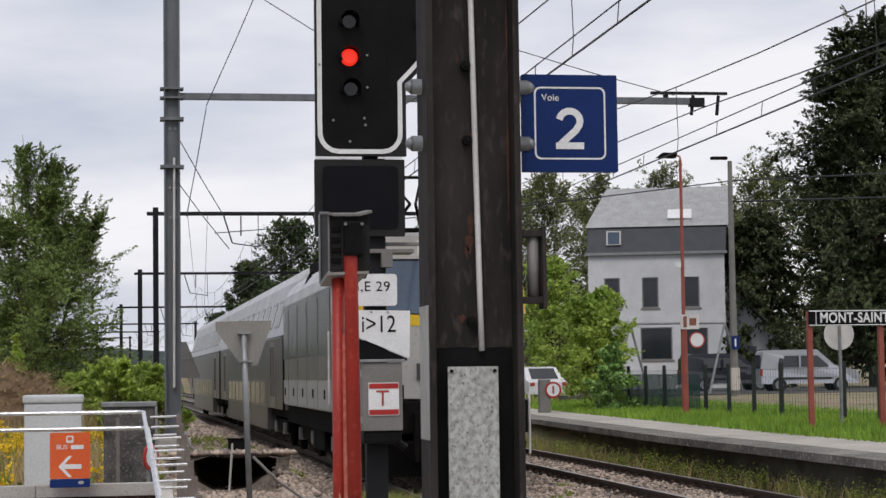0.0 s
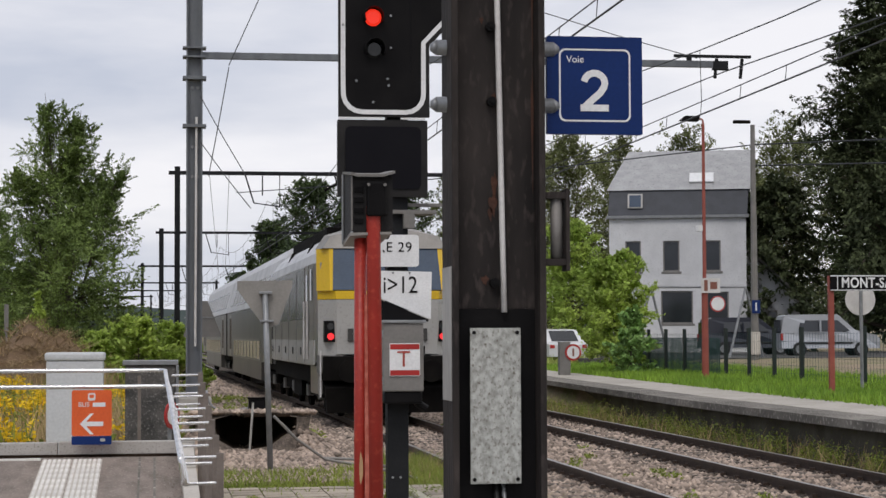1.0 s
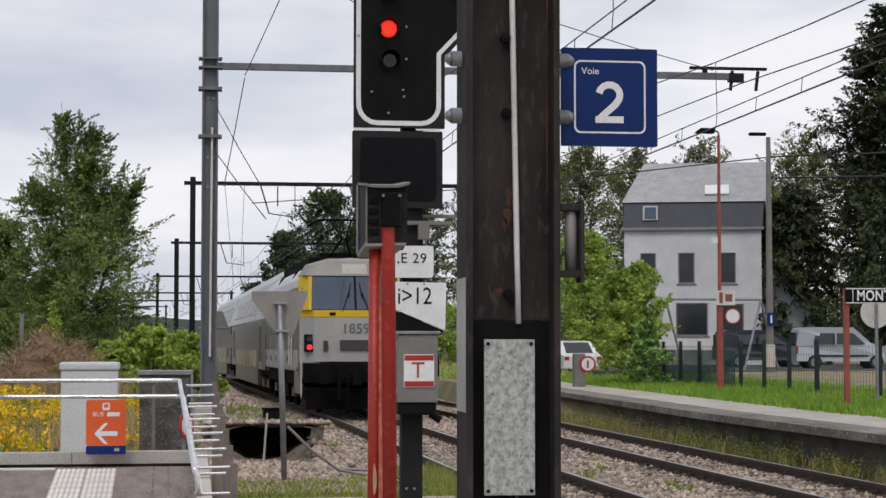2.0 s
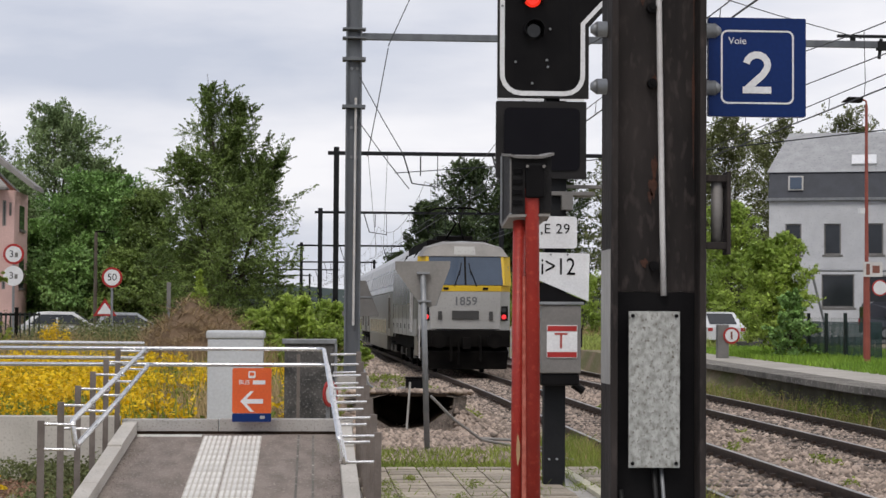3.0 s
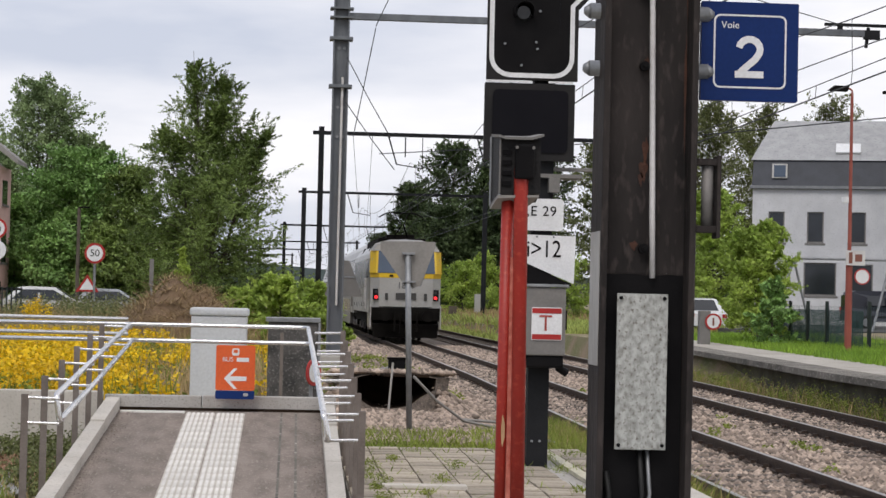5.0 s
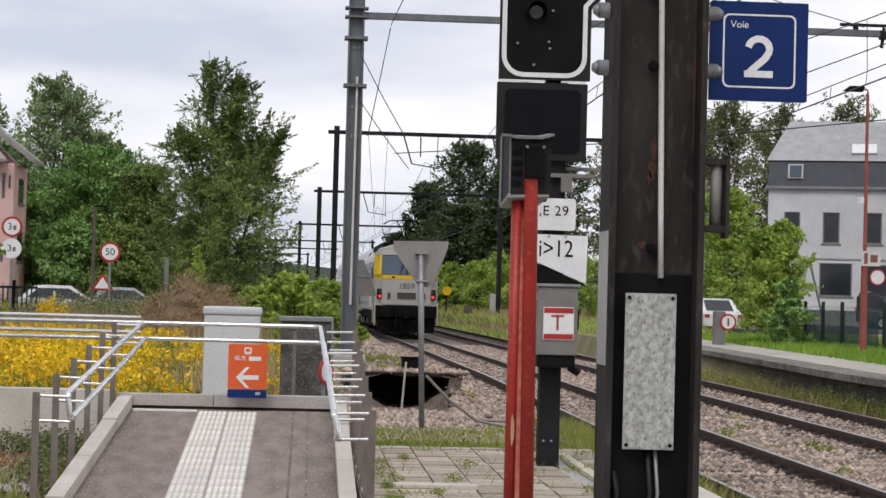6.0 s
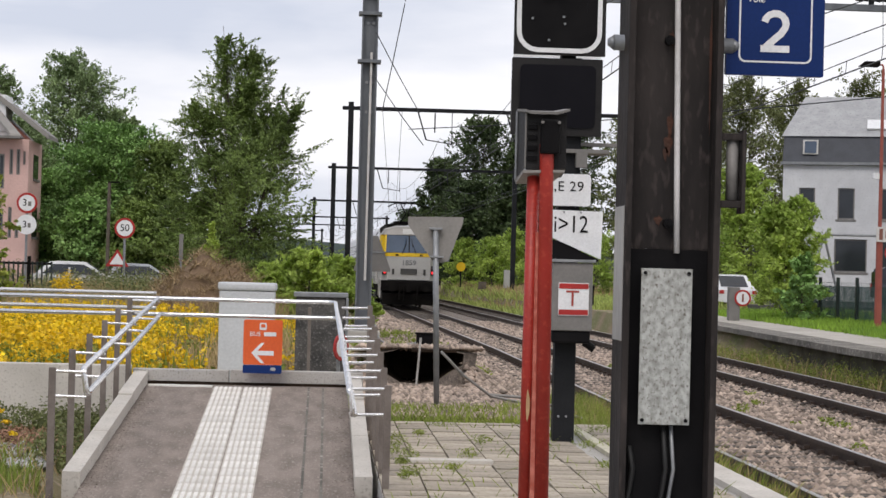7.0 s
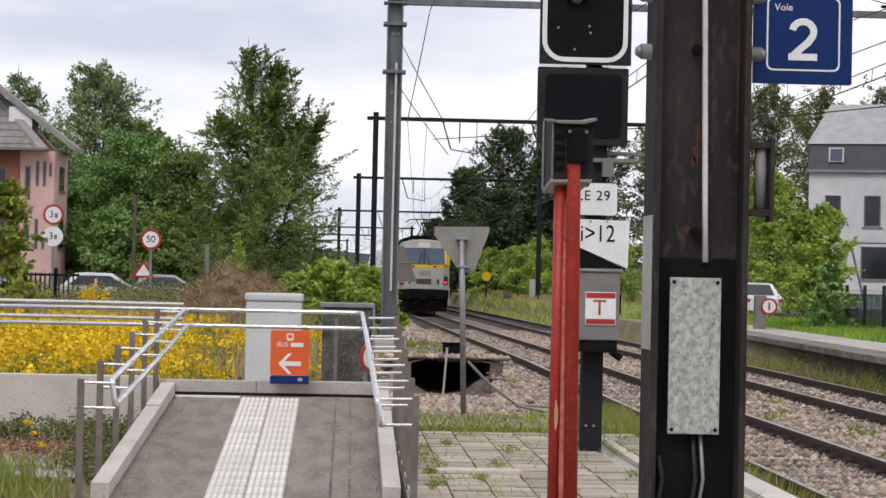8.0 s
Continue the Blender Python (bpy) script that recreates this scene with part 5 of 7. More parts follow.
    tree("green_shrub", gz(14.75, 60), 4.1, 1.45, m_leaflight, "tall bright green shrub beside the platform", 15, 17000, 0.14, 80, 9, "round", 0.14, ((0, 0, 1.0), (-0.4, 0.2, 0.9)), (0, 42), 0.15, 0.05, 1.3, 0.7, 0.55, 0.09)
    tree("green_shrub", gz(18.5, 84), 6.5, 2.2, m_leaflight, "tall bright green shrub beyond the fence", 16, 16000, 0.17, 80, 8, "round", 0.05, ((0, 0, 1.0),), (5, 50), 0.15, 0.05, 1.3, 0.6, 0.55, 0.1)
    tree("green_shrub", gz(14.5, 57.5), 2.2, 0.8, m_leafmid, "green shrub growing through the fence", 17, 5000, 0.13, 40, 7, "bush", 0.05, ((0, 0, 1.0),), (5, 50), 0.15, 0.05, 1.2, 0.6, 0.55, 0.05)
    for i, (x, y, h, r, mt) in enumerate(((29.5, 136, 16.5, 4.6, m_leafolive), (35, 142, 16.8, 4.6, m_leafolive), (41, 145, 18, 4.5, m_leafolive), (47.5, 140, 17.8, 5, m_leafolive), (25, 132, 15.6, 4.2, m_leafolive), (53, 140, 17.5, 5, m_leafdark), (38.2, 120, 12.0, 3.4, m_leafolive), (21.5, 130, 14, 3.8, m_leafolive))):
        tree("woodland_tree", gz(x, y), h, r, mt, "thin-leaved olive green tree behind the house", 60 + i, 26000, 0.20, 150, 7, "round", 0.06, ((0, 0, 1.0), (1.4, 0.5, 0.93), (-1.3, 0.3, 0.9)), (10, 60), 0.1, 0.1, 0.7, 0.45, 0.55, 0.2)
    for i, (x, y, h, r, mt) in enumerate(((9.6, 160, 11.0, 3.2, m_leafdark), (12.4, 152, 14.0, 4.3, m_leafdark), (15.6, 150, 12.5, 3.6, m_leafdark), (11.2, 146, 8.5, 3.0, m_leafdark), (19, 150, 14, 4.2, m_leafdark), (8.0, 172, 8.0, 2.6, m_leafdark), (14, 140, 9, 3.2, m_leafdark))):
        tree("lineside_tree", gz(x, y), h, r, mt, "dark green tree standing beside the railway", 80 + i, 22000, 0.24, 120, 8, "round", 0.05, ((0, 0, 1.0),), (5, 48), 0.1, 0.1, 1.1, 0.6, 0.6, 0.2)
    for i, (x, y, h, r) in enumerate(((11.2, 128, 3.8, 1.9), (14.2, 124, 3.6, 1.9), (10.4, 142, 3.6, 2.0), (15, 106, 3.6, 2.0), (12.9, 131, 4.4, 1.9))):
        tree("green_shrub", gz(x, y), h, r, m_leaflight, "bright green shrub on the far bank", 120 + i, 5000, 0.18, 46, 7, "bush", 0.05, ((0, 0, 1.0),), (5, 48), 0.15, 0.05, 1.3, 0.7, 0.6, 0.06)


build_trees()

# distant wooded hill
hv, hf = [], []
for i in range(61):
    x = -160 + 8 * i
    hv += [(x, 620, -2), (x, 622, 11 + 5 * noise.noise((i * 0.21, 1.3, 0)) + 2.0 * noise.noise((i * 1.3, 4.0, 0)))]
for i in range(60):
    hf.append((2 * i, 2 * i + 2, 2 * i + 3, 2 * i + 1))
tagged(raw("backdrop", hv, hf, m_hill), "hazy distant wooded hill", "hill", kind="structure")

# ---- buildings ----
def window(parent, x0, x1, z0, z1, y, sill=True):
    w = part("window", boxes((x0, x1, y - 0.02, y + 0.03, z0, z1)), m_glassdark, parent, "dark window pane")
    part("frame", boxes((x0, x0 + 0.07, y - 0.05, y - 0.022, z0, z1), (x1 - 0.07, x1, y - 0.05, y - 0.022, z0, z1), (x0 + 0.07, x1 - 0.07, y - 0.05, y - 0.022, z1 - 0.07, z1), (x0 + 0.07, x1 - 0.07, y - 0.05, y - 0.022, z0, z0 + 0.07)), m_tbox, w)
    if sill:
        part("sill", boxes((x0 - 0.1, x1 + 0.1, y - 0.14, y - 0.052, z0 - 0.12, z0 - 0.003)), m_tbox, w)
    return w


def wall_with_holes(x0, x1, z0, z1, y0, y1, holes):
    """A wall with real openings, cut in columns."""
    bm = bmesh.new()
    xs = sorted({x0, x1, *[v for h in holes for v in h[:2]]})
    for a, b in zip(xs, xs[1:]):
        cuts = sorted([h[2:] for h in holes if h[0] <= a + 1e-6 and h[1] >= b - 1e-6])
        z = z0
        for c, d in cuts:
            box(bm, a, b, y0, y1, z, c)
            z = d
        box(bm, a, b, y0, y1, z, z1)
    return bm


def white_house():
    t = thing("white_house", pose(27.8, 100, 0, 0, 0, -17) @ pose(-27.8, 0, 0), "whitewashed brick house with dark mansard and pale slate roof", "house")
    holes = [(25.0, 25.85, 5.2, 6.85), (27.03, 27.91, 5.2, 6.85), (29.25, 30.1, 5.2, 6.85), (26.9, 28.6, 2.4, 4.15), (29.3, 30.5, 2.4, 4.1)]
    part("front_wall", wall_with_holes(24.15, 31.45, 0.6, 8.06, 0, 0.3, holes), m_wallw, t)
    part("side_wall", boxes((24.15, 24.45, 0.302, 9, 0.6, 8.06), (31.15, 31.45, 0.302, 9, 0.6, 8.06), (24.452, 31.148, 8.7, 9, 0.6, 8.06)), m_wallw, t)
    for h in holes:
        window(t, *h, 0.12)
    part("gutter", boxes((24.0, 31.6, -0.22, -0.02, 8.07, 8.22)), m_galv, t)
    part("mansard", loft([[(24.08, -0.05, 8.07), (31.52, -0.05, 8.07), (31.52, 9.05, 8.07), (24.08, 9.05, 8.07)], [(24.14, 0.45, 9.62), (31.6, 0.45, 9.62), (31.6, 8.6, 9.62), (24.14, 8.6, 9.62)]]), m_slate, t, "dark slate mansard")
    part("roof", loft([[(24.0, 0.35, 9.625), (31.7, 0.35, 9.625), (31.7, 8.7, 9.625), (24.0, 8.7, 9.625)], [(25.0, 4.4, 12.1), (31.85, 4.4, 12.1), (31.85, 4.6, 12.1), (25.0, 4.6, 12.1)]]), m_roofgrey, t, "pale grey slate roof")
    sk = part("skylight", loft([[(25.15, 0.09, 8.62), (25.95, 0.09, 8.62), (25.95, 0.31, 9.40), (25.15, 0.31, 9.40)], [(25.15, 0.02, 8.64), (25.95, 0.02, 8.64), (25.95, 0.24, 9.42), (25.15, 0.24, 9.42)]]), m_trainlight, t, "pale skylight frame")
    part("pane", loft([[(25.24, 0.02, 8.70), (25.86, 0.02, 8.70), (25.86, 0.21, 9.34), (25.24, 0.21, 9.34)], [(25.24, 0.0, 8.705), (25.86, 0.0, 8.705), (25.86, 0.19, 9.345), (25.24, 0.19, 9.345)]]), m_windscreen, sk)
    sk = part("skylight", loft([[(28.45, 0.95, 10.03), (29.75, 0.95, 10.03), (29.75, 1.85, 10.58), (28.45, 1.85, 10.58)], [(28.45, 0.88, 10.10), (29.75, 0.88, 10.10), (29.75, 1.78, 10.65), (28.45, 1.78, 10.65)]]), m_white, t, "bright skylight")
    part("annex_wall", boxes((31.47, 34.3, 2.0, 8, 0.6, 3.6)), m_wallw, t)
    part("annex_gable", loft([[(31.47, 2.0, 3.605), (34.3, 2.0, 3.605), (31.47, 2.0, 6.4)], [(31.47, 2.3, 3.605), (34.3, 2.3, 3.605), (31.47, 2.3, 6.4)]]), m_wallw, t)
    part("annex_roof", loft([[(31.47, 1.8, 6.42), (34.7, 1.8, 3.45), (34.7, 1.8, 3.6), (31.47, 1.8, 6.62)], [(31.47, 8, 6.42), (34.7, 8, 3.45), (34.7, 8, 3.6), (31.47, 8, 6.62)]]), m_tile, t)
    window(t, 32.6, 33.1, 2.2, 3.1, 1.96)
    return t


white_house()


def pink_house():
    t = thing("pink_house", (0, 95, 0), "pink rendered house with brick wing and grey tiled roofs", "house")
    holes = [(-16.05, -15.75, 5.4, 7.1), (-15.52, -15.34, 6.1, 7.35), (-15.18, -15.0, 6.1, 7.35), (-14.86, -14.74, 6.6, 7.25), (-16.05, -15.75, 2.9, 4.4), (-15.52, -15.34, 3.0, 4.5), (-15.18, -15.0, 3.0, 3.6)]
    part("pink_wall", wall_with_holes(-16.3, -14.6, 0.4, 7.85, 0, 0.3, holes), m_pink, t)
    for h in holes:
        window(t, *h, 0.1, False)
    part("side_wall", boxes((-14.9, -14.602, 0.302, 4.4, 0.4, 7.85)), m_pink, t)
    for z0, z1 in ((6.0, 7.2), (3.1, 4.6)):
        w = part("window", boxes((-14.60, -14.585, 1.6, 3.2, z0, z1)), m_glassdark, t, "dark window pane")
        part("sill", boxes((-14.58, -14.50, 1.5, 3.3, z0 - 0.12, z0 - 0.003)), m_tbox, w)
    part("back_wall", boxes((-24, -14.902, 4.1, 4.4, 0.4, 7.85)), m_pink, t)
    left = [(-17.6, -16.9, 5.4, 7.0), (-19.6, -18.9, 5.4, 7.0), (-17.6, -16.9, 2.7, 4.4)]
    part("brick_wall", wall_with_holes(-24.0, -16.305, 0.4, 7.85, -0.15, 0.15, left), m_brickred, t)
    for h in left:
        window(t, *h, -0.05)
    part("front_roof", loft([[(-24.5, -0.75, 7.92), (-14.95, -0.75, 7.92), (-14.95, 5, 7.92), (-24.5, 5, 7.92)], [(-20.5, 3.2, 12.0), (-19.0, 3.2, 12.0), (-19.0, 3.4, 12.0), (-20.5, 3.4, 12.0)]]), m_tile, t, "grey tiled hipped roof")
    for k in range(9):
        z = 8.15 + 0.36 * k
        d = (z - 7.92) / 4.08
        part("tile_course", boxes((-24.3 + 4.0 * d, -15.05 - 4.05 * d, -0.80 + 3.95 * d, -0.70 + 3.95 * d, z - 0.03, z + 0.03)), m_tile, t)
    part("gutter", boxes((-24.5, -14.9, -0.88, -0.76, 7.82, 7.95)), m_tbox, t)
    part("hip_cap", loft([[(-14.88, -0.8, 7.88), (-15.40, -0.8, 7.94), (-15.40, -0.76, 8.08), (-14.88, -0.76, 8.02)], [(-18.9, 3.2, 11.9), (-19.2, 3.2, 12.0), (-19.2, 3.25, 12.15), (-18.9, 3.25, 12.1)]]), m_signback, t, "pale hip cap")
    part("rear_roof", loft([[(-18.5, y, 11.55), (-13.75, y, 7.95), (-13.75, y, 8.15), (-18.5, y, 11.8)] for y in (0.5, 4.0)]), m_tile, t, "grey tiled gable roof")
    part("verge", loft([[(-18.5, y, 11.5), (-13.72, y, 7.90), (-13.72, y, 8.17), (-18.5, y, 11.83)] for y in (0.42, 0.498)]), m_signback, t, "pale verge board")
    part("gable", loft([[(-17.0, y, 7.855), (-14.62, y, 7.855), (-17.0, y, 9.9)] for y in (1.0, 1.2)]), m_brickred, t)
    part("dormer", boxes((-17.0, -15.85, 0.6, 2.6, 8.85, 10.05), bevel=0.03), m_white, t, "white dormer")
    return t


pink_house()


# ---- vehicles ----
def car(name, at, label, paint, van=False, length=4.2, height=1.48):
    t = thing(name, at, label, "van" if van else "car")
    h, L = height, length
    if van:
        prof = [(0, 0.35), (0, 1.0), (0.12, h - 0.08), (0.3, h), (2.5, h), (3.25, 1.15), (4.15, 0.92), (L, 0.75), (L, 0.35)]
        glass = [(0.75, 1.08), (0.85, h - 0.22), (2.45, h - 0.2), (3.0, 1.1)]
    else:
        prof = [(0, 0.35), (0, 0.85), (0.35, 0.95), (0.9, h - 0.04), (1.3, h), (2.3, h - 0.02), (3.1, 0.95), (4.0, 0.80), (L, 0.65), (L, 0.35)]
        glass = [(0.62, 0.96), (1.05, h - 0.13), (2.25, h - 0.13), (2.9, 0.97)]
    hw = 0.86
    part("body", loft([[(x, -hw, z) if z < 1.0 else (x, -hw + 0.16, z) for x, z in prof], [(x, hw, z) if z < 1.0 else (x, hw - 0.16, z) for x, z in prof]]), paint, t)
    for s in (-1, 1):
        part("side_window", loft([[(x, s * (hw - 0.02 - 0.14 * (z - 0.95) / 0.5), z) for x, z in glass], [(x, s * (hw + 0.012 - 0.14 * (z - 0.95) / 0.5), z) for x, z in glass]]), m_glassdark, t)
        part("pillar", boxes((1.65, 1.73, s * (hw + 0.012) - 0.02, s * (hw + 0.012) + 0.004, 0.95, h - 0.25)), paint, t)
        part("bumper_strip", boxes((0.9, 3.1, s * hw - 0.012, s * hw + 0.015, 0.55, 0.62)), m_tyre, t)
        for x in (0.78, L - 0.82):
            wh = part("wheel", rods(((x, s * (hw - 0.18), 0.31), (x, s * (hw + 0.01), 0.31), 0.31), seg=18), m_tyre, t)
            part("rim", rods(((x, s * (hw + 0.005), 0.31), (x, s * (hw + 0.02), 0.31), 0.19), seg=14), m_galv, wh)
    part("rear_window", boxes((-0.015, 0.02, -0.62, 0.62, 1.02, h - 0.22)) if van else loft([[(0.40, -0.6, 0.98), (0.85, -0.56, h - 0.1), (0.85, 0.56, h - 0.1), (0.40, 0.6, 0.98)], [(0.37, -0.6, 0.99), (0.82, -0.56, h - 0.07), (0.82, 0.56, h - 0.07), (0.37, 0.6, 0.99)]]), m_glassdark, t)
    part("windscreen", loft([[(2.55 if van else 2.38, -0.6, h - 0.07), (3.2 if van else 3.02, -0.66, 1.17 if van else 0.99), (3.2 if van else 3.02, 0.66, 1.17 if van else 0.99), (2.55 if van else 2.38, 0.6, h - 0.07)], [(2.58 if van else 2.41, -0.6, h - 0.03), (3.24 if van else 3.06, -0.66, 1.2 if van else 1.02), (3.24 if van else 3.06, 0.66, 1.2 if van else 1.02), (2.58 if van else 2.41, 0.6, h - 0.03)]]), m_glassdark, t)
    for s in (-1, 1):
        part("tail_lamp", boxes((-0.02, 0.06, s * 0.72 - 0.1, s * 0.72 + 0.1, 0.7, 1.0 if van else 0.84)), m_signred, t)
        part("headlamp", boxes((L - 0.06, L + 0.012, s * 0.62 - 0.16, s * 0.62 + 0.16, 0.58, 0.70)), m_trainlight, t)
    return t


def cz(x, y, rz):
    return pose(x, y, ground_z(x, y) - 0.01, 0, 0, rz)


car("silver_van", cz(27.0, 81, -6), "silver compact van parked behind the fence", m_carsilver, True, 4.3, 1.82)
car("dark_van", cz(25.2, 86.5, 0), "dark estate van parked behind the silver van", m_cardark, True, 4.3, 1.75)
car("white_car", cz(17.0, 78, 100), "white car parked beyond the shrubs", m_carwhite, False, 4.0, 1.5)
car("white_car", cz(-11.9, 78, 5), "white car parked in the yard", m_carwhite, False)
car("blue_car", cz(-10.2, 86, 20), "blue-grey car parked in the yard", m_carsilver, False)
car("white_van", cz(-17.5, 80, 0), "white van parked in the yard", m_carwhite, True)

yard = part("yard_paving", boxes((-26, -8, 74, 92, 0.25, 0.47)), m_road)
tagged(yard, "grey asphalt parking yard", "pavement", kind="structure")
road = part("road", boxes((17.0, 60, 74, 98, 0.6, 0.87)), m_road)

tagged(road, "grey asphalt street before the house", "road", kind="structure")


# ---- far platform furniture ----
def fence_line():
    t = thing("fence", (0, 0, 0), "dark green post and mesh fence along the platform", "fence")
    y = 30.9
    while y < 66:
        x = 15.9
        z = ground_z(x, y)
        part("post", boxes((x - 0.045, x + 0.045, y - 0.045, y + 0.045, z - 0.1, z + 1.45)), m_fence, t)
        y += 2.13
    bm = bmesh.new()
    for k in range(7):
        z = 0.62 + 0.2 * k
        box(bm, 15.895, 15.905, 30, 66, z, z + 0.005)
    yy = 30.0
    while yy < 66:
        box(bm, 15.897, 15.903, yy, yy + 0.006, 0.55, 1.84)
        yy += 0.2
    part("mesh_panel", bm, m_mesh, t)
    sc = bmesh.new()
    yy = 53.0
    while yy < 66:
        box(sc, 15.97, 15.975, yy, yy + 0.032, 0.6, 1.72)
        yy += 0.062
    part("wind_screen", sc, m_mesh, t, "teal green woven wind screen")
    return t


fence_line()


def street_lamp(at, h, label, paint):
    t = thing("street_lamp", at, label, "street lamp", "lamps along the line")
    part("column", rods(((0, 0, 0), (0, 0, h * 0.35), 0.10, 0.09), ((0, 0, h * 0.35), (0, 0, h), 0.055, 0.04), seg=12), paint, t)
    part("arm", tube(rounded([(0, 0, h - 0.05), (0, 0, h + 0.12), (-0.25, 0, h + 0.12)], 0.08), 0.025), paint, t)
    part("lantern", loft([[(-0.62, -0.10, h + 0.06), (-0.15, -0.12, h + 0.05), (-0.1, -0.09, h + 0.19), (-0.5, -0.09, h + 0.20)], [(-0.68, 0.10, h + 0.06), (-0.15, 0.12, h + 0.05), (-0.1, 0.09, h + 0.19), (-0.5, 0.09, h + 0.20)]]), m_under, t)
    return t


lp = street_lamp((14.95, 51, 0.5), 7.12, "tall red-painted platform lamp column", m_redpost)
part("camera_dome", rods(((-0.14, 0, 4.15), (-0.14, 0, 4.30), 0.10), seg=14), m_white, lp, "white round camera dome")
part("notice", boxes((-0.13, 0.40, -0.13, -0.11, 2.45, 2.85)), m_pipe, lp, "pale notice plate")
part("notice_bars", boxes((-0.05, 0.05, -0.135, -0.132, 2.5, 2.8), (0.12, 0.32, -0.135, -0.132, 2.55, 2.75)), m_brickred, lp)
rs_ = part("round_sign", rods(((0.33, -0.11, 2.15), (0.33, -0.13, 2.15), 0.22), seg=20), m_signred, lp)
part("sign_face", rods(((0.33, -0.131, 2.15), (0.33, -0.135, 2.15), 0.185), seg=20), m_white, rs_)
pole = thing("utility_pole", (22.45, 70, 0.85), "grey concrete utility pole with a lamp and blue sign", "utility pole")
part("shaft", rods(((0, 0, 0), (0, 0, 8.9), 0.15, 0.085), seg=10), m_tbox, pole)
part("lantern", boxes((-0.75, -0.1, -0.1, 0.1, 8.95, 9.07), bevel=0.03), m_under, pole)
part("base_wrap", rods(((0, 0, 0.2), (0, 0, 1.05), 0.20), seg=10), m_conc2, pole)
bs = part("blue_sign", boxes((-0.16, 0.16, -0.20, -0.18, 1.75, 2.25)), m_blue, pole, "small blue sign")
part("bar", boxes((-0.03, 0.03, -0.205, -0.202, 1.85, 2.15)), m_white, bs)

# station name sign
ns = thing("station_name_sign", (13.47, 37.0, 0.5), "black station name board with white letters on red posts", "sign")
for x in (0.0, 1.50, 2.75):
    part("post", boxes((x - 0.05, x + 0.05, -0.05, 0.05, 0.0, 2.48)), m_redpost, ns)
bd = part("board", boxes((-0.04, 2.85, -0.10, -0.055, 2.18, 2.49), bevel=0.006), m_black, ns)
part("border", boxes((-0.04, 2.85, -0.108, -0.102, 2.465, 2.487)), m_white, bd)
part("border", boxes((-0.04, 2.85, -0.108, -0.102, 2.183, 2.20)), m_white, bd)
part("border", boxes((0.10, 0.115, -0.108, -0.102, 2.202, 2.463)), m_white, bd)
lettering("lettering", "MONT-SAINT", 0.285, m_white, Matrix.Translation((0.92, -0.104, 2.33)) @ FACING, bd, 0.002, 1.08, 0.80, bold=0.006)
rb = thing("round_sign", (14.70, 38.6, 0.55), "round sign seen from behind on a grey pole", "sign")
part("disc", rods(((0, 0, 1.98), (0, 0.02, 1.98), 0.33), seg=24), m_pipe, rb)
part("pole", rods(((0, -0.03, 0), (0, -0.03, 2.2), 0.035)), m_galv, rb)
ib = thing("platform_marker", (12.85, 59, 0.55), "grey box with a small round red-rimmed sign", "sign")
part("box", boxes((-0.3, 0.05, -0.15, 0.15, 0.0, 1.05), bevel=0.02), m_tbox, ib)
dsk = part("disc", rods(((0.12, -0.18, 0.72), (0.12, -0.2, 0.72), 0.26), seg=24), m_signred, ib)
part("disc_face", rods(((0.12, -0.201, 0.72), (0.12, -0.206, 0.72), 0.20), seg=24), m_white, dsk)
part("bar", boxes((0.09, 0.15, -0.212, -0.207, 0.60, 0.84)), m_brickred, dsk)

# swing frame in the garden
sw = thing("swing_frame", (20.0, 76, 0.85), "pale green metal swing frame in the garden", "swing frame")
part("beam", rods(((0, 0, 2.9), (4.0, 0, 2.9), 0.05)), m_galv, sw)
for x in (0, 4.0):
    part("leg", rods(((x, 0, 2.9), (x - 0.9, -0.6, 0), 0.05), ((x, 0, 2.9), (x + 0.9, 0.6, 0), 0.05)), m_galv, sw)


# ---- left side: signs, fence, mound ----
def speed_sign(at, h, text, label, r=0.32):
    t = thing("speed_limit_sign", at, label, "road sign")
    part("pole", rods(((0, 0.03, 0), (0, 0.03, h + 0.1), 0.04)), m_galv, t)
    d = part("disc", rods(((0, 0, h), (0, -0.02, h), r), seg=26), m_signred, t)
    part("face", rods(((0, -0.021, h), (0, -0.025, h), r * 0.78), seg=26), m_white, d)
    if text:
        lettering("lettering", text, r * 0.95, m_black, Matrix.Translation((0, -0.028, h)) @ FACING, d, 0.001)
    else:
        lettering("lettering", "3", r * 0.95, m_black, Matrix.Translation((-r * 0.2, -0.028, h)) @ FACING, d, 0.001)
        part("bar", boxes((r * 0.12, r * 0.42, -0.029, -0.026, h - r * 0.3, h + r * 0.15)), m_tbox, d)
    return t


speed_sign((-6.2, 60, 0.25), 2.70, "50", "round speed limit sign with red rim")
s3 = speed_sign((-9.22, 60, 0.25), 3.40, "", "round red-rimmed sign above a lower round plate")
lo = part("lower_disc", rods(((0, 0, 2.73), (0, -0.02, 2.73), 0.31), seg=26), m_white, s3)
lettering("lettering", "3", 0.30, m_black, Matrix.Translation((-0.06, -0.023, 2.73)) @ FACING, lo, 0.001)
part("bar", boxes((0.04, 0.13, -0.026, -0.021, 2.64, 2.78)), m_tbox, lo)
tri = thing("warning_sign", (-7.05, 66, 0.25), "red and white triangular warning sign", "road sign")
part("plate", plate([(-0.4, 1.5), (0.4, 1.5), (0.0, 2.1)], 0, 0.015), m_signred, tri)
part("pole", rods(((0, 0.04, 0), (0, 0.04, 1.9), 0.03)), m_galv, tri)
part("face", plate([(-0.26, 1.57), (0.26, 1.57), (0.0, 1.96)], -0.006, -0.002), m_white, tri)
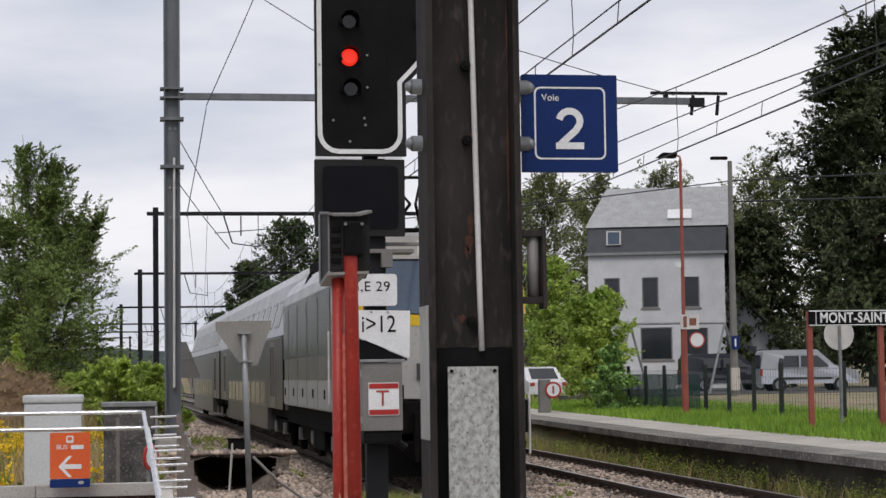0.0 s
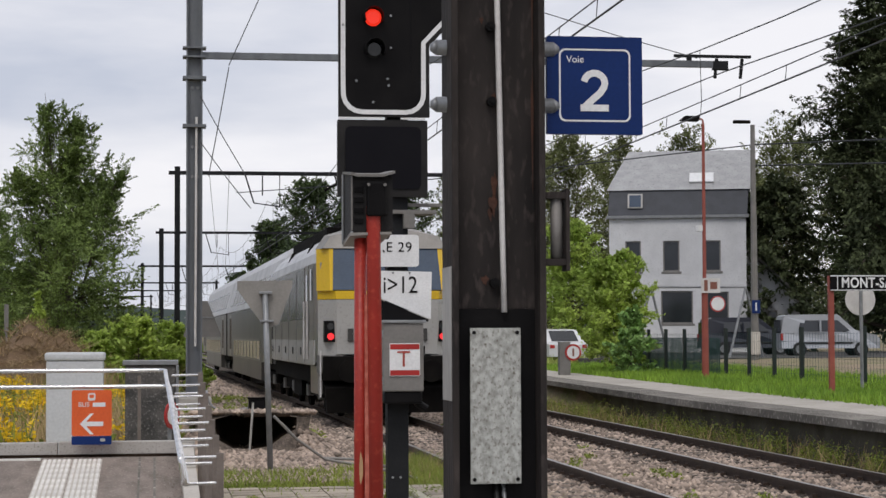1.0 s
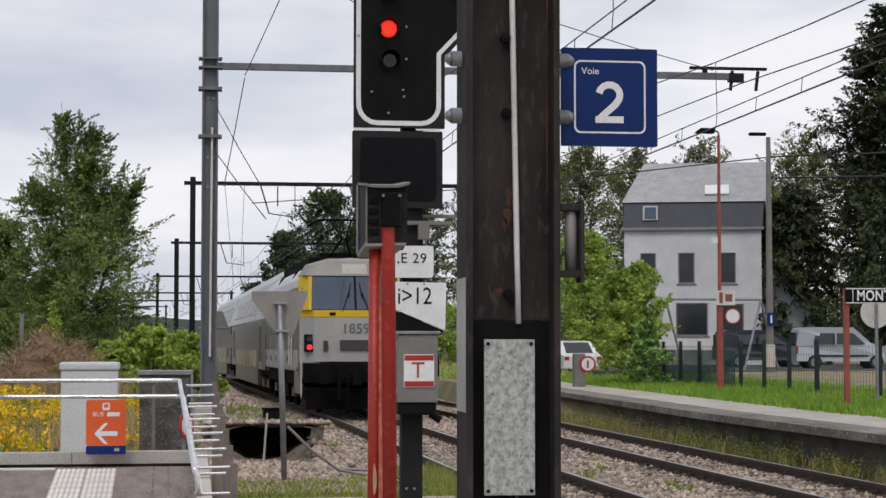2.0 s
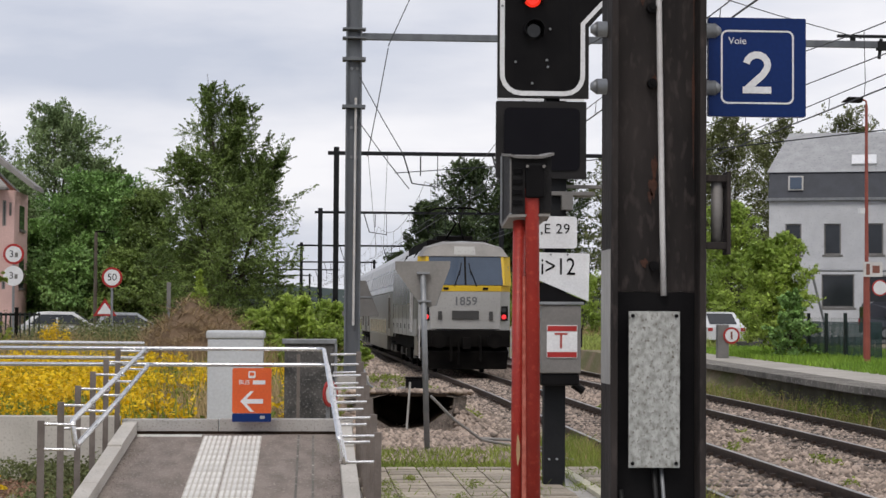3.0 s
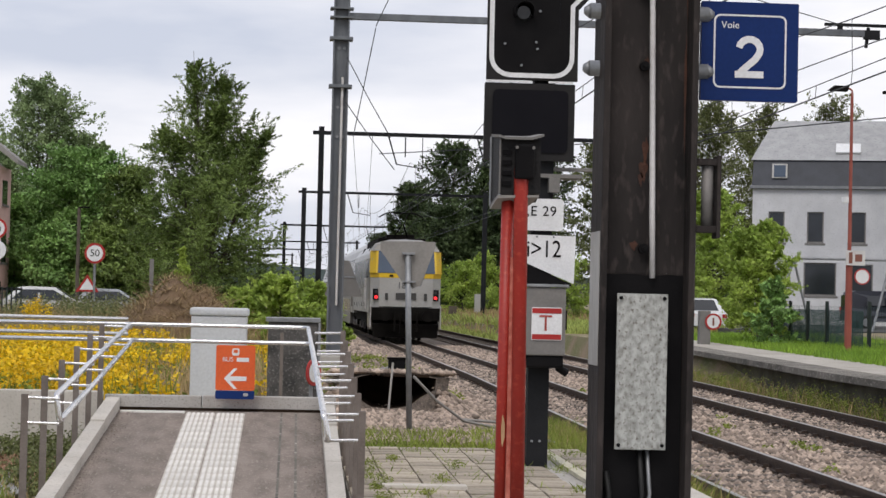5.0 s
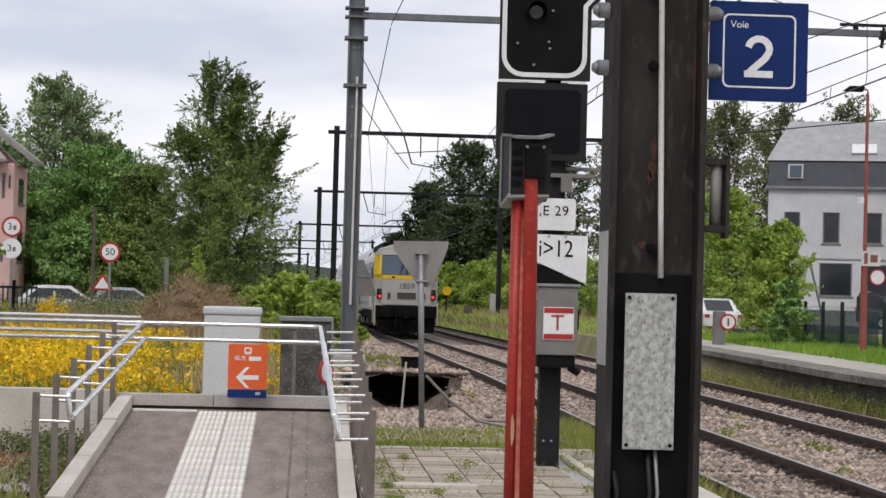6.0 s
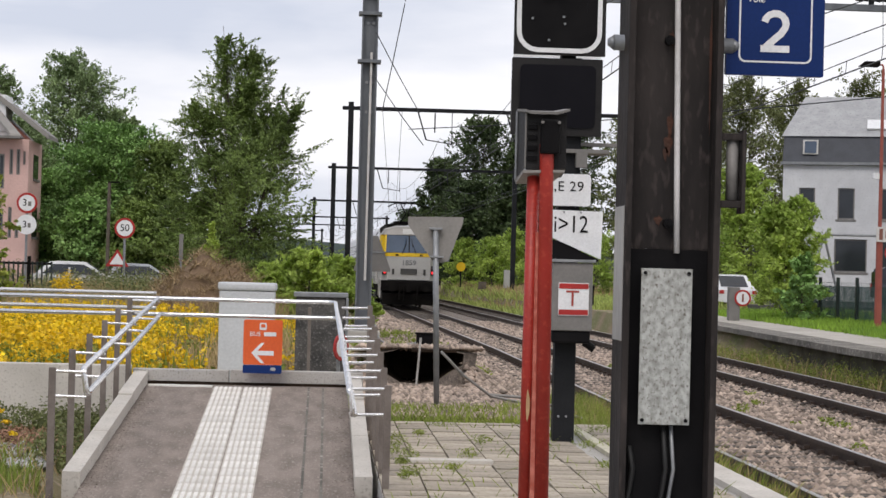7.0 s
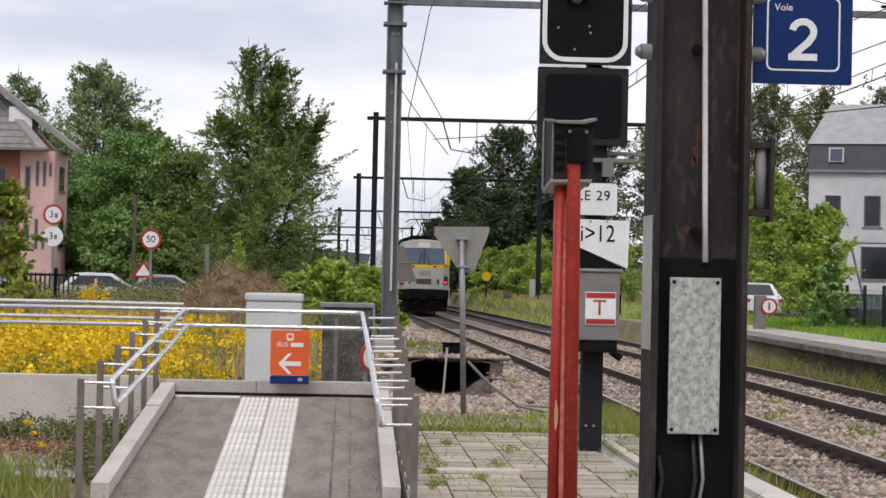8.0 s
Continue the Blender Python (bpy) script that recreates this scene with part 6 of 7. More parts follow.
bl = thing("marker_post", (-4.15, 56, 0.25), "thin grey marker post with a small plate", "post")
part("pole", rods(((0, 0, 0), (0, 0, 2.3), 0.035)), m_galv, bl)
part("plate", boxes((-0.06, 0.06, -0.06, -0.04, 1.7, 2.5)), m_tbox, bl)
up = thing("wooden_pole", (-9.4, 84, 0.4), "slender dark utility pole by the yard", "utility pole")
part("shaft", rods(((0, 0, 0), (0, 0, 4.95), 0.09, 0.07), seg=8), m_bark, up)
part("lantern", boxes((-0.05, 0.45, -0.06, 0.06, 4.95, 5.03)), m_under, up)
fl = thing("yard_fence", (0, 58, 0), "low dark fence along the yard", "fence")
x = -16.0
while x < -8.0:
    part("post", boxes((x - 0.05, x + 0.05, -0.05, 0.05, 0.2, 2.0)), m_under, fl)
    x += 0.9
for z in (1.1, 1.75):
    part("rail", boxes((-16, -8.1, -0.02, 0.02, z, z + 0.07)), m_under, fl)
x = -16.0
while x < -8.1:
    part("picket", boxes((x, x + 0.05, -0.035, -0.022, 0.5, 1.85)), m_fence, fl)
    x += 0.14


def mound():
    v, f = [], []
    n, k = 26, 14
    for j in range(k + 1):
        for i in range(n + 1):
            u, w = i / n * 2 - 1, j / k * 2 - 1
            r = math.hypot(u, w)
            z = 1.80 * max(0, math.cos(min(r, 1) * math.pi / 2)) ** 1.1 * (1 + 0.25 * noise.noise((u * 3, w * 3, 2)))
            x, y = -2.75 + 2.15 * u, 46.5 + 2.4 * w
            v.append((x, y, ground_z(x, y) - 0.05 + z))
    for j in range(k):
        for i in range(n):
            a = j * (n + 1) + i
            f.append((a, a + 1, a + n + 2, a + n + 1))
    t = raw("earth_mound", v, f, mat("dry_soil", (0.23, 0.155, 0.095), (0.14, 0.095, 0.06), 1.5, 0.98, 0, 0.8, 12))
    tagged(t, "mound of dry brown soil covered in dead grass", "mound")
    p = np.array(v)
    idx = g.integers(0, len(p), 9000)
    q = p[idx] + g.normal(size=(9000, 3)) * (0.08, 0.10, 0.03)
    blades("dead_grass", q[:, 0], q[:, 1], q[:, 2], 0.16, 0.020, m_deadstalk, t, "", 8, 1.6)


mound()


def scatter(n, x0, x1, y0, y1, power=1.0):
    xs, ys = x0 + (x1 - x0) * g.random(n), y0 + (y1 - y0) * g.random(n) ** power
    return xs, ys, np.array([ground_z(a, b) for a, b in zip(xs, ys)])


def meadow():
    # yellow flowering weeds behind the wall
    xs, ys, zs = scatter(12500, -9.5, 0.2, 21, 43)
    nz = np.array([noise.noise((a * 0.5, b * 0.22, 3)) + 0.5 * noise.noise((a * 1.7, b * 0.8, 9)) for a, b in zip(xs, ys)])
    keep = (nz > np.where(xs > -2.6, 0.06, -0.10)) & ~((xs > -1.45) & (ys < 24.2))
    xs, ys, zs = xs[keep], ys[keep], zs[keep]
    hh = 0.30 + 0.50 * g.random(len(xs)) * np.where(xs > -2.6, 0.6, 1.0)
    tagged(blades("flower_stems", xs, ys, zs, 0.5, 0.025, m_weed, None, "", 4, 0.2), "green stems of yellow flowering weeds", "weeds", kind="stuff")
    c = np.stack([xs, ys, zs + hh], 1)
    fl_ = leaf_cloud("flower_heads", c, 0.12 + 0 * xs, 9, 0.055, m_flower, None, 6, 0.9, squash=(1, 1, 0.7), aspect=0.9)
    tagged(fl_, "dense heads of bright yellow wild flowers", "flowers", kind="stuff")
    lf = leaf_cloud("weed_leaves", c - (0, 0, 0.22), 0.16 + 0 * xs, 4, 0.075, m_weed, None, 9, 0.3)
    tagged(lf, "leafy stalks under the flowers", "weeds", kind="stuff")
    xs, ys, zs = scatter(9000, -9.5, 0.3, 24.3, 44)
    tagged(blades("meadow_straw", xs, ys, zs, 0.45, 0.02, m_drygrass, None, "", 13, 0.4), "dry straw among the flowers", "grass", kind="stuff")
    xs, ys, zs = scatter(20000, -14, 0.2, 42, 70)
    tagged(blades("dry_grass", xs, ys, zs, 0.75, 0.03, m_drygrass, None, "", 14, 0.4), "tall dry straw-coloured grass on the waste ground", "grass", kind="stuff")
    ctr = []
    for _ in range(210):
        a, b = -11.5 + 9.5 * g.random(), 50 + 18 * g.random()
        ctr.append((a, b, ground_z(a, b) + 0.35 + 0.65 * g.random()))
    tagged(leaf_cloud("scrub", ctr, [0.35 + 0.3 * g.random() for _ in ctr], 130, 0.075, m_leafolive, None, 16, 0.2, squash=(1, 1, 1.2)), "tangled olive green scrub on the waste ground", "weeds", kind="stuff")
    ctr = []
    for _ in range(7):
        a, b = -6.6 + 0.7 * g.random(), 46 + 3 * g.random()
        ctr.append((a, b, ground_z(a, b) + 0.6 + 0.6 * g.random()))
    tagged(leaf_cloud("goldenrod", ctr, [0.28 for _ in ctr], 150, 0.06, m_flower, None, 18, 0.2, squash=(0.7, 0.7, 1.3)), "tall yellow flowering stalks beyond the meadow", "flowers", kind="stuff")
    xs, ys, zs = scatter(7000, -9, 0.4, 40, 72)
    tagged(blades("green_weeds", xs, ys, zs, 0.6, 0.035, m_weed, None, "", 15, 0.4), "green weeds among the dry grass", "weeds", kind="stuff")
    # left foreground, below the ramp: rank grass, rubble, brush litter, weeds at the wall
    xs, ys, zs = scatter(8000, -6.5, -1.87, 13.2, 15.6, 0.8)
    keep = np.array([noise.noise((a * 1.3, b * 0.9, 4)) for a, b in zip(xs, ys)]) > -0.12
    tagged(blades("ramp_weeds", xs[keep], ys[keep], zs[keep], 0.17, 0.010, m_weed, None, "", 17, 0.35), "rank yellow-green grass beside the ramp", "weeds", kind="stuff")
    xs, ys, zs = scatter(1400, -6.5, -1.87, 13.2, 15.6)
    tagged(blades("ramp_dry_grass", xs, ys, zs, 0.17, 0.008, m_drygrass, None, "", 18, 0.5), "dry grass beside the ramp", "grass", kind="stuff")
    c = [(-6.5 + 4.6 * g.random(), 16.0 + 1.8 * g.random()) for _ in range(460)]
    tagged(leaf_cloud("brush_litter", [(a, b, ground_z(a, b) + 0.05) for a, b in c], [0.12 + 0.08 * g.random() for _ in c], 26, 0.045, m_reddebris, None, 34, 0.4, squash=(1, 1, 0.5), aspect=0.3), "reddish brown brush litter below the wall", "litter", kind="stuff")
    c = [(-6.5 + 4.6 * g.random(), 17.8 + 1.0 * g.random()) for _ in range(150)] + [(-2.25 + 0.35 * g.random(), 15.0 + 3.8 * g.random()) for _ in range(45)]
    tagged(leaf_cloud("wall_weeds", [(a, b, ground_z(a, b) + 0.06 + 0.10 * g.random()) for a, b in c], [0.10 + 0.08 * g.random() for _ in c], 70, 0.040, m_leafolive, None, 35, 0.4, squash=(1, 1, 1.3), aspect=0.5), "leafy olive weeds at the foot of the wall", "weeds", kind="stuff")
    c = [(-2.45 - 0.14 * k, 15.6 + 0.5 * (k % 3), 0.43 + 0.05 * (k % 4)) for k in range(7)]
    tagged(leaf_cloud("ragwort_heads", c, [0.05 for _ in c], 40, 0.03, m_flower, None, 36, 0.9, squash=(1, 1, 0.4), aspect=0.9), "small yellow flower heads on the verge", "flowers", kind="stuff")
    # strip of weeds past the platform's end
    xs, ys, zs = scatter(3800, 0.5, 3.1, 19.05, 22.0, 1.6)
    tagged(blades("strip_weeds", xs, ys, zs, 0.10, 0.014, m_weed, None, "", 19, 0.6), "short green weeds past the end of the pavers", "weeds", kind="stuff")
    # weeds growing on the ballast by the platform edges
    xs, ys = 3.25 + 0.75 * g.random(8000) ** 1.4, 13 + 16 * g.random(8000)
    tagged(blades("edge_weeds", xs, ys, -0.2 + 0 * xs, 0.24, 0.012, m_weed, None, "", 20, 0.5), "weeds growing between platform edge and rail", "weeds", kind="stuff")
    cl = [(9.75 + 0.5 * g.random(), 22 + 30 * g.random()) for _ in range(150)]
    ctr = [(a, b, -0.1 + 0.14 * g.random()) for a, b in cl]
    tagged(leaf_cloud("platform_weeds", ctr, [0.16 + 0.20 * g.random() for _ in ctr], 120, 0.05, m_weed, None, 22, 0.2, squash=(0.8, 1.2, 1.3), aspect=0.3), "tufts of weeds along the far platform wall", "weeds", kind="stuff")
    ctr = [(6.2 + 1.2 * g.random(), 20 + 25 * g.random(), -0.16) for _ in range(26)]
    tagged(leaf_cloud("track_weeds", ctr, [0.12 + 0.12 * g.random() for _ in ctr], 90, 0.05, m_weed, None, 23, 0.2, squash=(0.9, 1.6, 0.6)), "low weeds between the two tracks", "weeds", kind="stuff")
    xs, ys = 3.25 + 0.9 * g.random(3000), 13 + 16 * g.random(3000)
    tagged(blades("edge_straw", xs, ys, -0.2 + 0 * xs, 0.22, 0.011, m_drygrass, None, "", 27, 0.6), "dry grass beside the near rail", "grass", kind="stuff")
    xs, ys = 9.5 + 0.9 * g.random(1100), 20 + 34 * g.random(1100)
    tagged(blades("wall_straw", xs, ys, -0.2 + 0 * xs, 0.35, 0.012, m_drygrass, None, "", 21, 0.35), "dry stalks along the far platform wall", "grass", kind="stuff")
    ctr = []
    for _ in range(90):
        a, b = 0.2 + 2.6 * g.random(), 29 + 20 * g.random()
        ctr.append((a, b, ground_z(a, b) + 0.08))
    tagged(leaf_cloud("verge_weeds", ctr, [0.12 + 0.14 * g.random() for _ in ctr], 60, 0.05, m_weed, None, 33, 0.2, squash=(1, 1.4, 0.7)), "patchy weeds round the foot of the mast", "weeds", kind="stuff")
    # grass on the far bank
    xs, ys = 12.4 + 5.0 * g.random(42000), 26 + 46 * g.random(42000)
    xs = xs + 0.045 * np.maximum(ys - 36, 0)
    zs = np.array([ground_z(a, b) for a, b in zip(xs, ys)])
    tagged(blades("bank_grass", xs, ys, zs, 0.20, 0.03, m_grass, None, "", 24, 0.35), "lush bright green grass behind the far platform", "grass", kind="stuff")
    xs, ys, zs = scatter(30000, 9.0, 18, 76, 150)
    tagged(blades("far_grass", xs, ys, zs, 0.35, 0.07, m_palegrass, None, "", 25, 0.4), "green and straw grass on the far bank", "grass", kind="stuff")
    xs, ys, zs = scatter(2800, 9.5, 18, 95, 150)
    tagged(blades("far_dry_grass", xs, ys, zs, 0.6, 0.07, m_drygrass, None, "", 26, 0.4), "straw-coloured grass on the far bank", "grass", kind="stuff")


meadow()
clumps = [(0.64, 14.6), (0.72, 15.2), (0.68, 13.9), (2.2, 14.6), (1.4, 16.6), (1.9, 16.2), (0.9, 17.2), (2.35, 17.7), (1.15, 18.4), (2.66, 16.6), (0.60, 15.6), (0.66, 16.4), (0.58, 17.6), (1.2, 15.3), (1.75, 15.4), (2.1, 17.2), (2.3, 16.3), (2.62, 18.0), (1.0, 14.2), (2.7, 15.6), (2.05, 18.7), (0.62, 13.6), (1.55, 13.4)]
tagged(leaf_cloud("paver_weeds", [(a, b, Z_PLAT + 0.04) for a, b in clumps], [0.08 + 0.04 * (k % 3) for k in range(len(clumps))], 110, 0.030, m_weed, None, 41, 0.3, squash=(1, 1.4, 0.45), aspect=0.25), "tufts of weeds growing through the pavers", "weeds", kind="stuff")


# ---- the train ----
def body_section(y, hw, z0, zs, zt, inset=0.0, n=5):
    """Half-round-shouldered section of a vehicle body."""
    pts = [(-hw + inset, z0), (hw - inset, z0), (hw - inset, zs)]
    r = hw - inset
    for k in range(1, n + 1):
        a = radians(90 * k / (n + 1))
        pts.append((r * math.cos(a) ** 0.8 if k < n + 1 else 0, zs + (zt - zs) * math.sin(a)))
    pts += [(0, zt)] + [(-x, z) for x, z in reversed(pts[3:])] + [(-hw + inset, zs)]
    return [(x, y, z) for x, z in pts]


def bogie(t, y, wheelbase):
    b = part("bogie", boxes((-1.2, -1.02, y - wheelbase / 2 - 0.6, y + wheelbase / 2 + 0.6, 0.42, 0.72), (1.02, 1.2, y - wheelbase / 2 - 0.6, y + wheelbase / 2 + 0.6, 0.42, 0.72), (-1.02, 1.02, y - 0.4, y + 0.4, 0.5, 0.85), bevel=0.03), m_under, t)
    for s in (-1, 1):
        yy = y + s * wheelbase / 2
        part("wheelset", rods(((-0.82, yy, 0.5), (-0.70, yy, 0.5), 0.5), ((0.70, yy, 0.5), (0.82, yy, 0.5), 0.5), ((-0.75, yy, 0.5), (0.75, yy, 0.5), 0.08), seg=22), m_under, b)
        for x in (-1.18, 1.18):
            part("axle_box", boxes((x - 0.08, x + 0.08, yy - 0.18, yy + 0.18, 0.38, 0.66), bevel=0.02), m_tbox, b)
            for k in (-0.35, 0.35):
                part("spring", rods(((x * 0.95, yy + k, 0.72), (x * 0.95, yy + k, 1.0), 0.09), seg=8), m_under, b)


def locomotive():
    t = thing("locomotive", (0, 0, 0), "grey electric locomotive with yellow-framed cab and red tail lamps", "locomotive")
    L, hw = 15.0, 1.49
    def flat(y, w, z0):
        return [(-w, y, z0), (w, y, z0), (w, y, 3.40), (-w, y, 3.40)]

    part("body", loft([flat(0.46, hw - 0.09, 1.30), flat(0.9, hw - 0.02, 1.24), flat(1.2, hw, 1.16), flat(L - 1.2, hw, 1.16), flat(L - 0.3, hw - 0.1, 1.3)]), m_trainsilver, t)
    part("roof", loft([body_section(0.95, hw, 3.402, 3.41, 4.2, 0.03), body_section(1.3, hw, 3.402, 3.42, 4.22), body_section(L - 1.2, hw, 3.402, 3.42, 4.22), body_section(L - 0.3, hw, 3.402, 3.41, 4.12, 0.1)]), m_trainroof, t, "white curved roof shoulder")
    for yv in (3.6, 9.2):
        for sd in (-1, 1):
            part("roof_hatch", loft([[(sd * 1.40, yv, 3.60), (sd * 1.44, yv, 3.60), (sd * 1.27, yv, 3.98), (sd * 1.22, yv, 3.98)], [(sd * 1.40, yv + 0.5, 3.60), (sd * 1.44, yv + 0.5, 3.60), (sd * 1.27, yv + 0.5, 3.98), (sd * 1.22, yv + 0.5, 3.98)]]), m_under, t)
    # cab front: lower nose, screen, brow
    part("nose", loft([[(-1.08, 0.05, 1.42), (1.08, 0.05, 1.42), (1.10, 0.0, 2.595), (-1.10, 0.0, 2.595)], [(-1.45, 0.50, 1.30), (1.45, 0.50, 1.30), (1.455, 0.50, 2.595), (-1.455, 0.50, 2.595)]]), m_trainlight, t)
    part("yellow_band", loft([[(-1.11, -0.01, 2.60), (1.11, -0.01, 2.60), (1.12, 0.0, 2.78), (-1.12, 0.0, 2.78)], [(-1.465, 0.5, 2.60), (1.465, 0.5, 2.60), (1.465, 0.5, 2.78), (-1.465, 0.5, 2.78)]]), m_trainyellow, t, "yellow band under the windscreen")
    for s in (-1, 1):
        part("yellow_pillar", loft([[(s * 1.18, 0.025, 2.785), (s * 1.24, 0.02, 2.785), (s * 1.23, 0.34, 3.704), (s * 1.14, 0.35, 3.704)], [(s * 1.26, 0.50, 2.785), (s * 1.49, 0.46, 2.785), (s * 1.47, 0.74, 3.704), (s * 1.2, 0.80, 3.704)]]), m_trainyellow, t, "yellow cab corner")
        part("windscreen", loft([[(s * 0.03, 0.03, 2.80), (s * 1.19, 0.03, 2.80), (s * 1.15, 0.36, 3.70), (s * 0.03, 0.36, 3.70)], [(s * 0.03, 0.12, 2.80), (s * 1.19, 0.12, 2.80), (s * 1.15, 0.45, 3.70), (s * 0.03, 0.45, 3.70)]]), m_windscreen, t, "windscreen half with blue sky reflection in its colour")
        part("wiper", rods(((s * 0.35, -0.02, 2.75), (s * 0.18, 0.14, 3.25), 0.014), ((s * 0.18, 0.12, 3.1), (s * 0.12, 0.26, 3.5), 0.012), seg=6), m_black, t)
        part("lamp_housing", boxes((s * 1.22 - 0.13, s * 1.22 + 0.13, 0.08, 0.4, 1.68, 2.14), bevel=0.02), m_black, t)
        part("tail_lamp", rods(((s * 1.22, 0.079, 1.80), (s * 1.22, 0.065, 1.80), 0.075), seg=16), m_tailred, t, "lit red tail lamp")
        part("head_lamp", rods(((s * 1.22, 0.079, 2.02), (s * 1.22, 0.07, 2.02), 0.075), seg=16), m_lensdark, t)
        part("jumper_socket", boxes((s * 0.80 - 0.06, s * 0.80 + 0.06, -0.03, 0.05, 1.70, 1.97), bevel=0.01), m_traindark, t)
        part("skirt", loft([[(s * 0.95, -0.02, 1.02), (s * 1.40, 0.02, 1.02), (s * 1.42, 0.0, 1.40), (s * 0.95, -0.02, 1.40)], [(s * 0.95, 0.5, 1.02), (s * 1.47, 0.6, 1.02), (s * 1.47, 0.6, 1.40), (s * 0.95, 0.5, 1.40)]]), m_tbox, t, "grey corner skirt")
        part("buffer", rods(((s * 0.875, 0.1, 1.06), (s * 0.875, -0.45, 1.06), 0.12), ((s * 0.875, -0.45, 1.06), (s * 0.875, -0.52, 1.06), 0.24), seg=16), m_under, t)
        part("yellow_fleck", boxes((s * 0.62 - 0.08, s * 0.62 + 0.08, -0.02, -0.012, 2.64, 2.72)), m_black, t)
        part("step_rail", rods(((s * 1.44, 0.05, 0.5), (s * 1.44, 0.05, 1.5), 0.02), seg=6), m_pipe, t)
    part("screen_pillar", loft([[(-0.03, 0.02, 2.79), (0.03, 0.02, 2.79), (0.03, 0.36, 3.72), (-0.03, 0.36, 3.72)], [(-0.03, 0.14, 2.79), (0.03, 0.14, 2.79), (0.03, 0.47, 3.72), (-0.03, 0.47, 3.72)]]), m_black, t)
    part("brow", loft([[(-1.37, 0.32, 3.705), (1.37, 0.32, 3.705), (1.18, 0.46, 3.98), (0.6, 0.52, 4.10), (-0.6, 0.52, 4.10), (-1.18, 0.46, 3.98)], [(-1.46, 1.15, 3.705), (1.46, 1.15, 3.705), (1.25, 1.15, 4.02), (0.65, 1.15, 4.2), (-0.65, 1.15, 4.2), (-1.25, 1.15, 4.02)]]), m_signback, t, "grey cab roof brow")
    part("brow_panel", loft([[(-0.34, 0.335, 3.76), (0.34, 0.335, 3.76), (0.32, 0.45, 4.02), (-0.32, 0.45, 4.02)], [(-0.34, 0.36, 3.76), (0.34, 0.36, 3.76), (0.32, 0.48, 4.02), (-0.32, 0.48, 4.02)]]), m_trainlight, t, "pale headlamp panel")
    lettering("running_number", "1859", 0.36, mat("number_paint", (0.16, 0.165, 0.17), None, 4, 0.5), Matrix.Translation((0, 0.004, 2.28)) @ FACING, t, 0.004, 1.05, bold=0.008)
    part("grille", boxes((-0.42, 0.42, -0.02, 0.05, 1.72, 1.99), bevel=0.008), m_traindark, t, "dark grey grille")
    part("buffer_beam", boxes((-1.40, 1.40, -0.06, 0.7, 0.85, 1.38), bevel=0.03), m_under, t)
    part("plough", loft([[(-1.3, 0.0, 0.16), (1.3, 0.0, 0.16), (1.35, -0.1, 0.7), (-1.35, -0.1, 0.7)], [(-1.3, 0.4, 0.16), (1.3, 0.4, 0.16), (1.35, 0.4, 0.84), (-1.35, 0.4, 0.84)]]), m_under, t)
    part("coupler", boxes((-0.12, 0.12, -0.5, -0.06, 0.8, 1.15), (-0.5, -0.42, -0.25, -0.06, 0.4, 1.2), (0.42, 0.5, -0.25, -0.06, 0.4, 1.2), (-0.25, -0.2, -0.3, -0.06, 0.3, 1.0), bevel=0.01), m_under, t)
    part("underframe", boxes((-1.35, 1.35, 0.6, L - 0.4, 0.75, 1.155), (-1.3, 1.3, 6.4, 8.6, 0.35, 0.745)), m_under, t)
    bogie(t, 3.9, 3.0)
    bogie(t, L - 3.9, 3.0)
    for s in (-1, 1):
        part("lower_side_band", boxes((s * 1.485 - 0.012, s * 1.485 + 0.012, 1.0, L - 1.0, 1.18, 1.72)), m_trainlight, t, "pale lower side band")
        part("side_panel", boxes((s * 1.488 - 0.008, s * 1.488 + 0.008, 3.3, L - 1.0, 2.20, 3.38)), m_trainpanel, t, "dark glossy side panelling")
        for k in range(5):
            yv = 3.3 + k * 2.3
            part("panel_seam", boxes((s * 1.50 - 0.006, s * 1.50 + 0.006, yv, yv + 0.03, 1.2, 3.3)), m_tbox, t)
            part("lifting_eye", boxes((s * 1.503 - 0.01, s * 1.503 + 0.01, yv + 0.9, yv + 1.05, 1.38, 1.55)), m_black, t)
        part("cab_door", boxes((s * 1.495 - 0.01, s * 1.495 + 0.01, 2.3, 2.95, 1.35, 3.4)), m_trainsilver, t)
        part("cab_window", boxes((s * 1.50 - 0.012, s * 1.50 + 0.012, 1.45, 1.80, 2.6, 3.3)), m_glassdark, t)
        part("corner_step", boxes((s * 1.40 - 0.06, s * 1.40 + 0.06, 0.5, 2.2, 0.55, 1.158), bevel=0.02), m_trainsilver, t, "grey step panel under the cab")
        part("door_window", boxes((s * 1.503 - 0.012, s * 1.503 + 0.012, 2.42, 2.83, 2.6, 3.2)), m_glassdark, t)
        for yv in (2.2, 3.05):
            part("handrail", rods(((s * 1.54, yv, 1.3), (s * 1.54, yv, 2.6), 0.02), seg=6), m_pipe, t)
    part("roof_deck", boxes((-1.0, 1.0, 3.0, L - 2.4, 4.02, 4.32), bevel=0.03), m_under, t)
    for yy in (4.0, 7.0, 10.3):
        part("roof_box", boxes((-0.6, 0.6, yy, yy + 1.6, 4.322, 4.50), bevel=0.03), m_under, t)
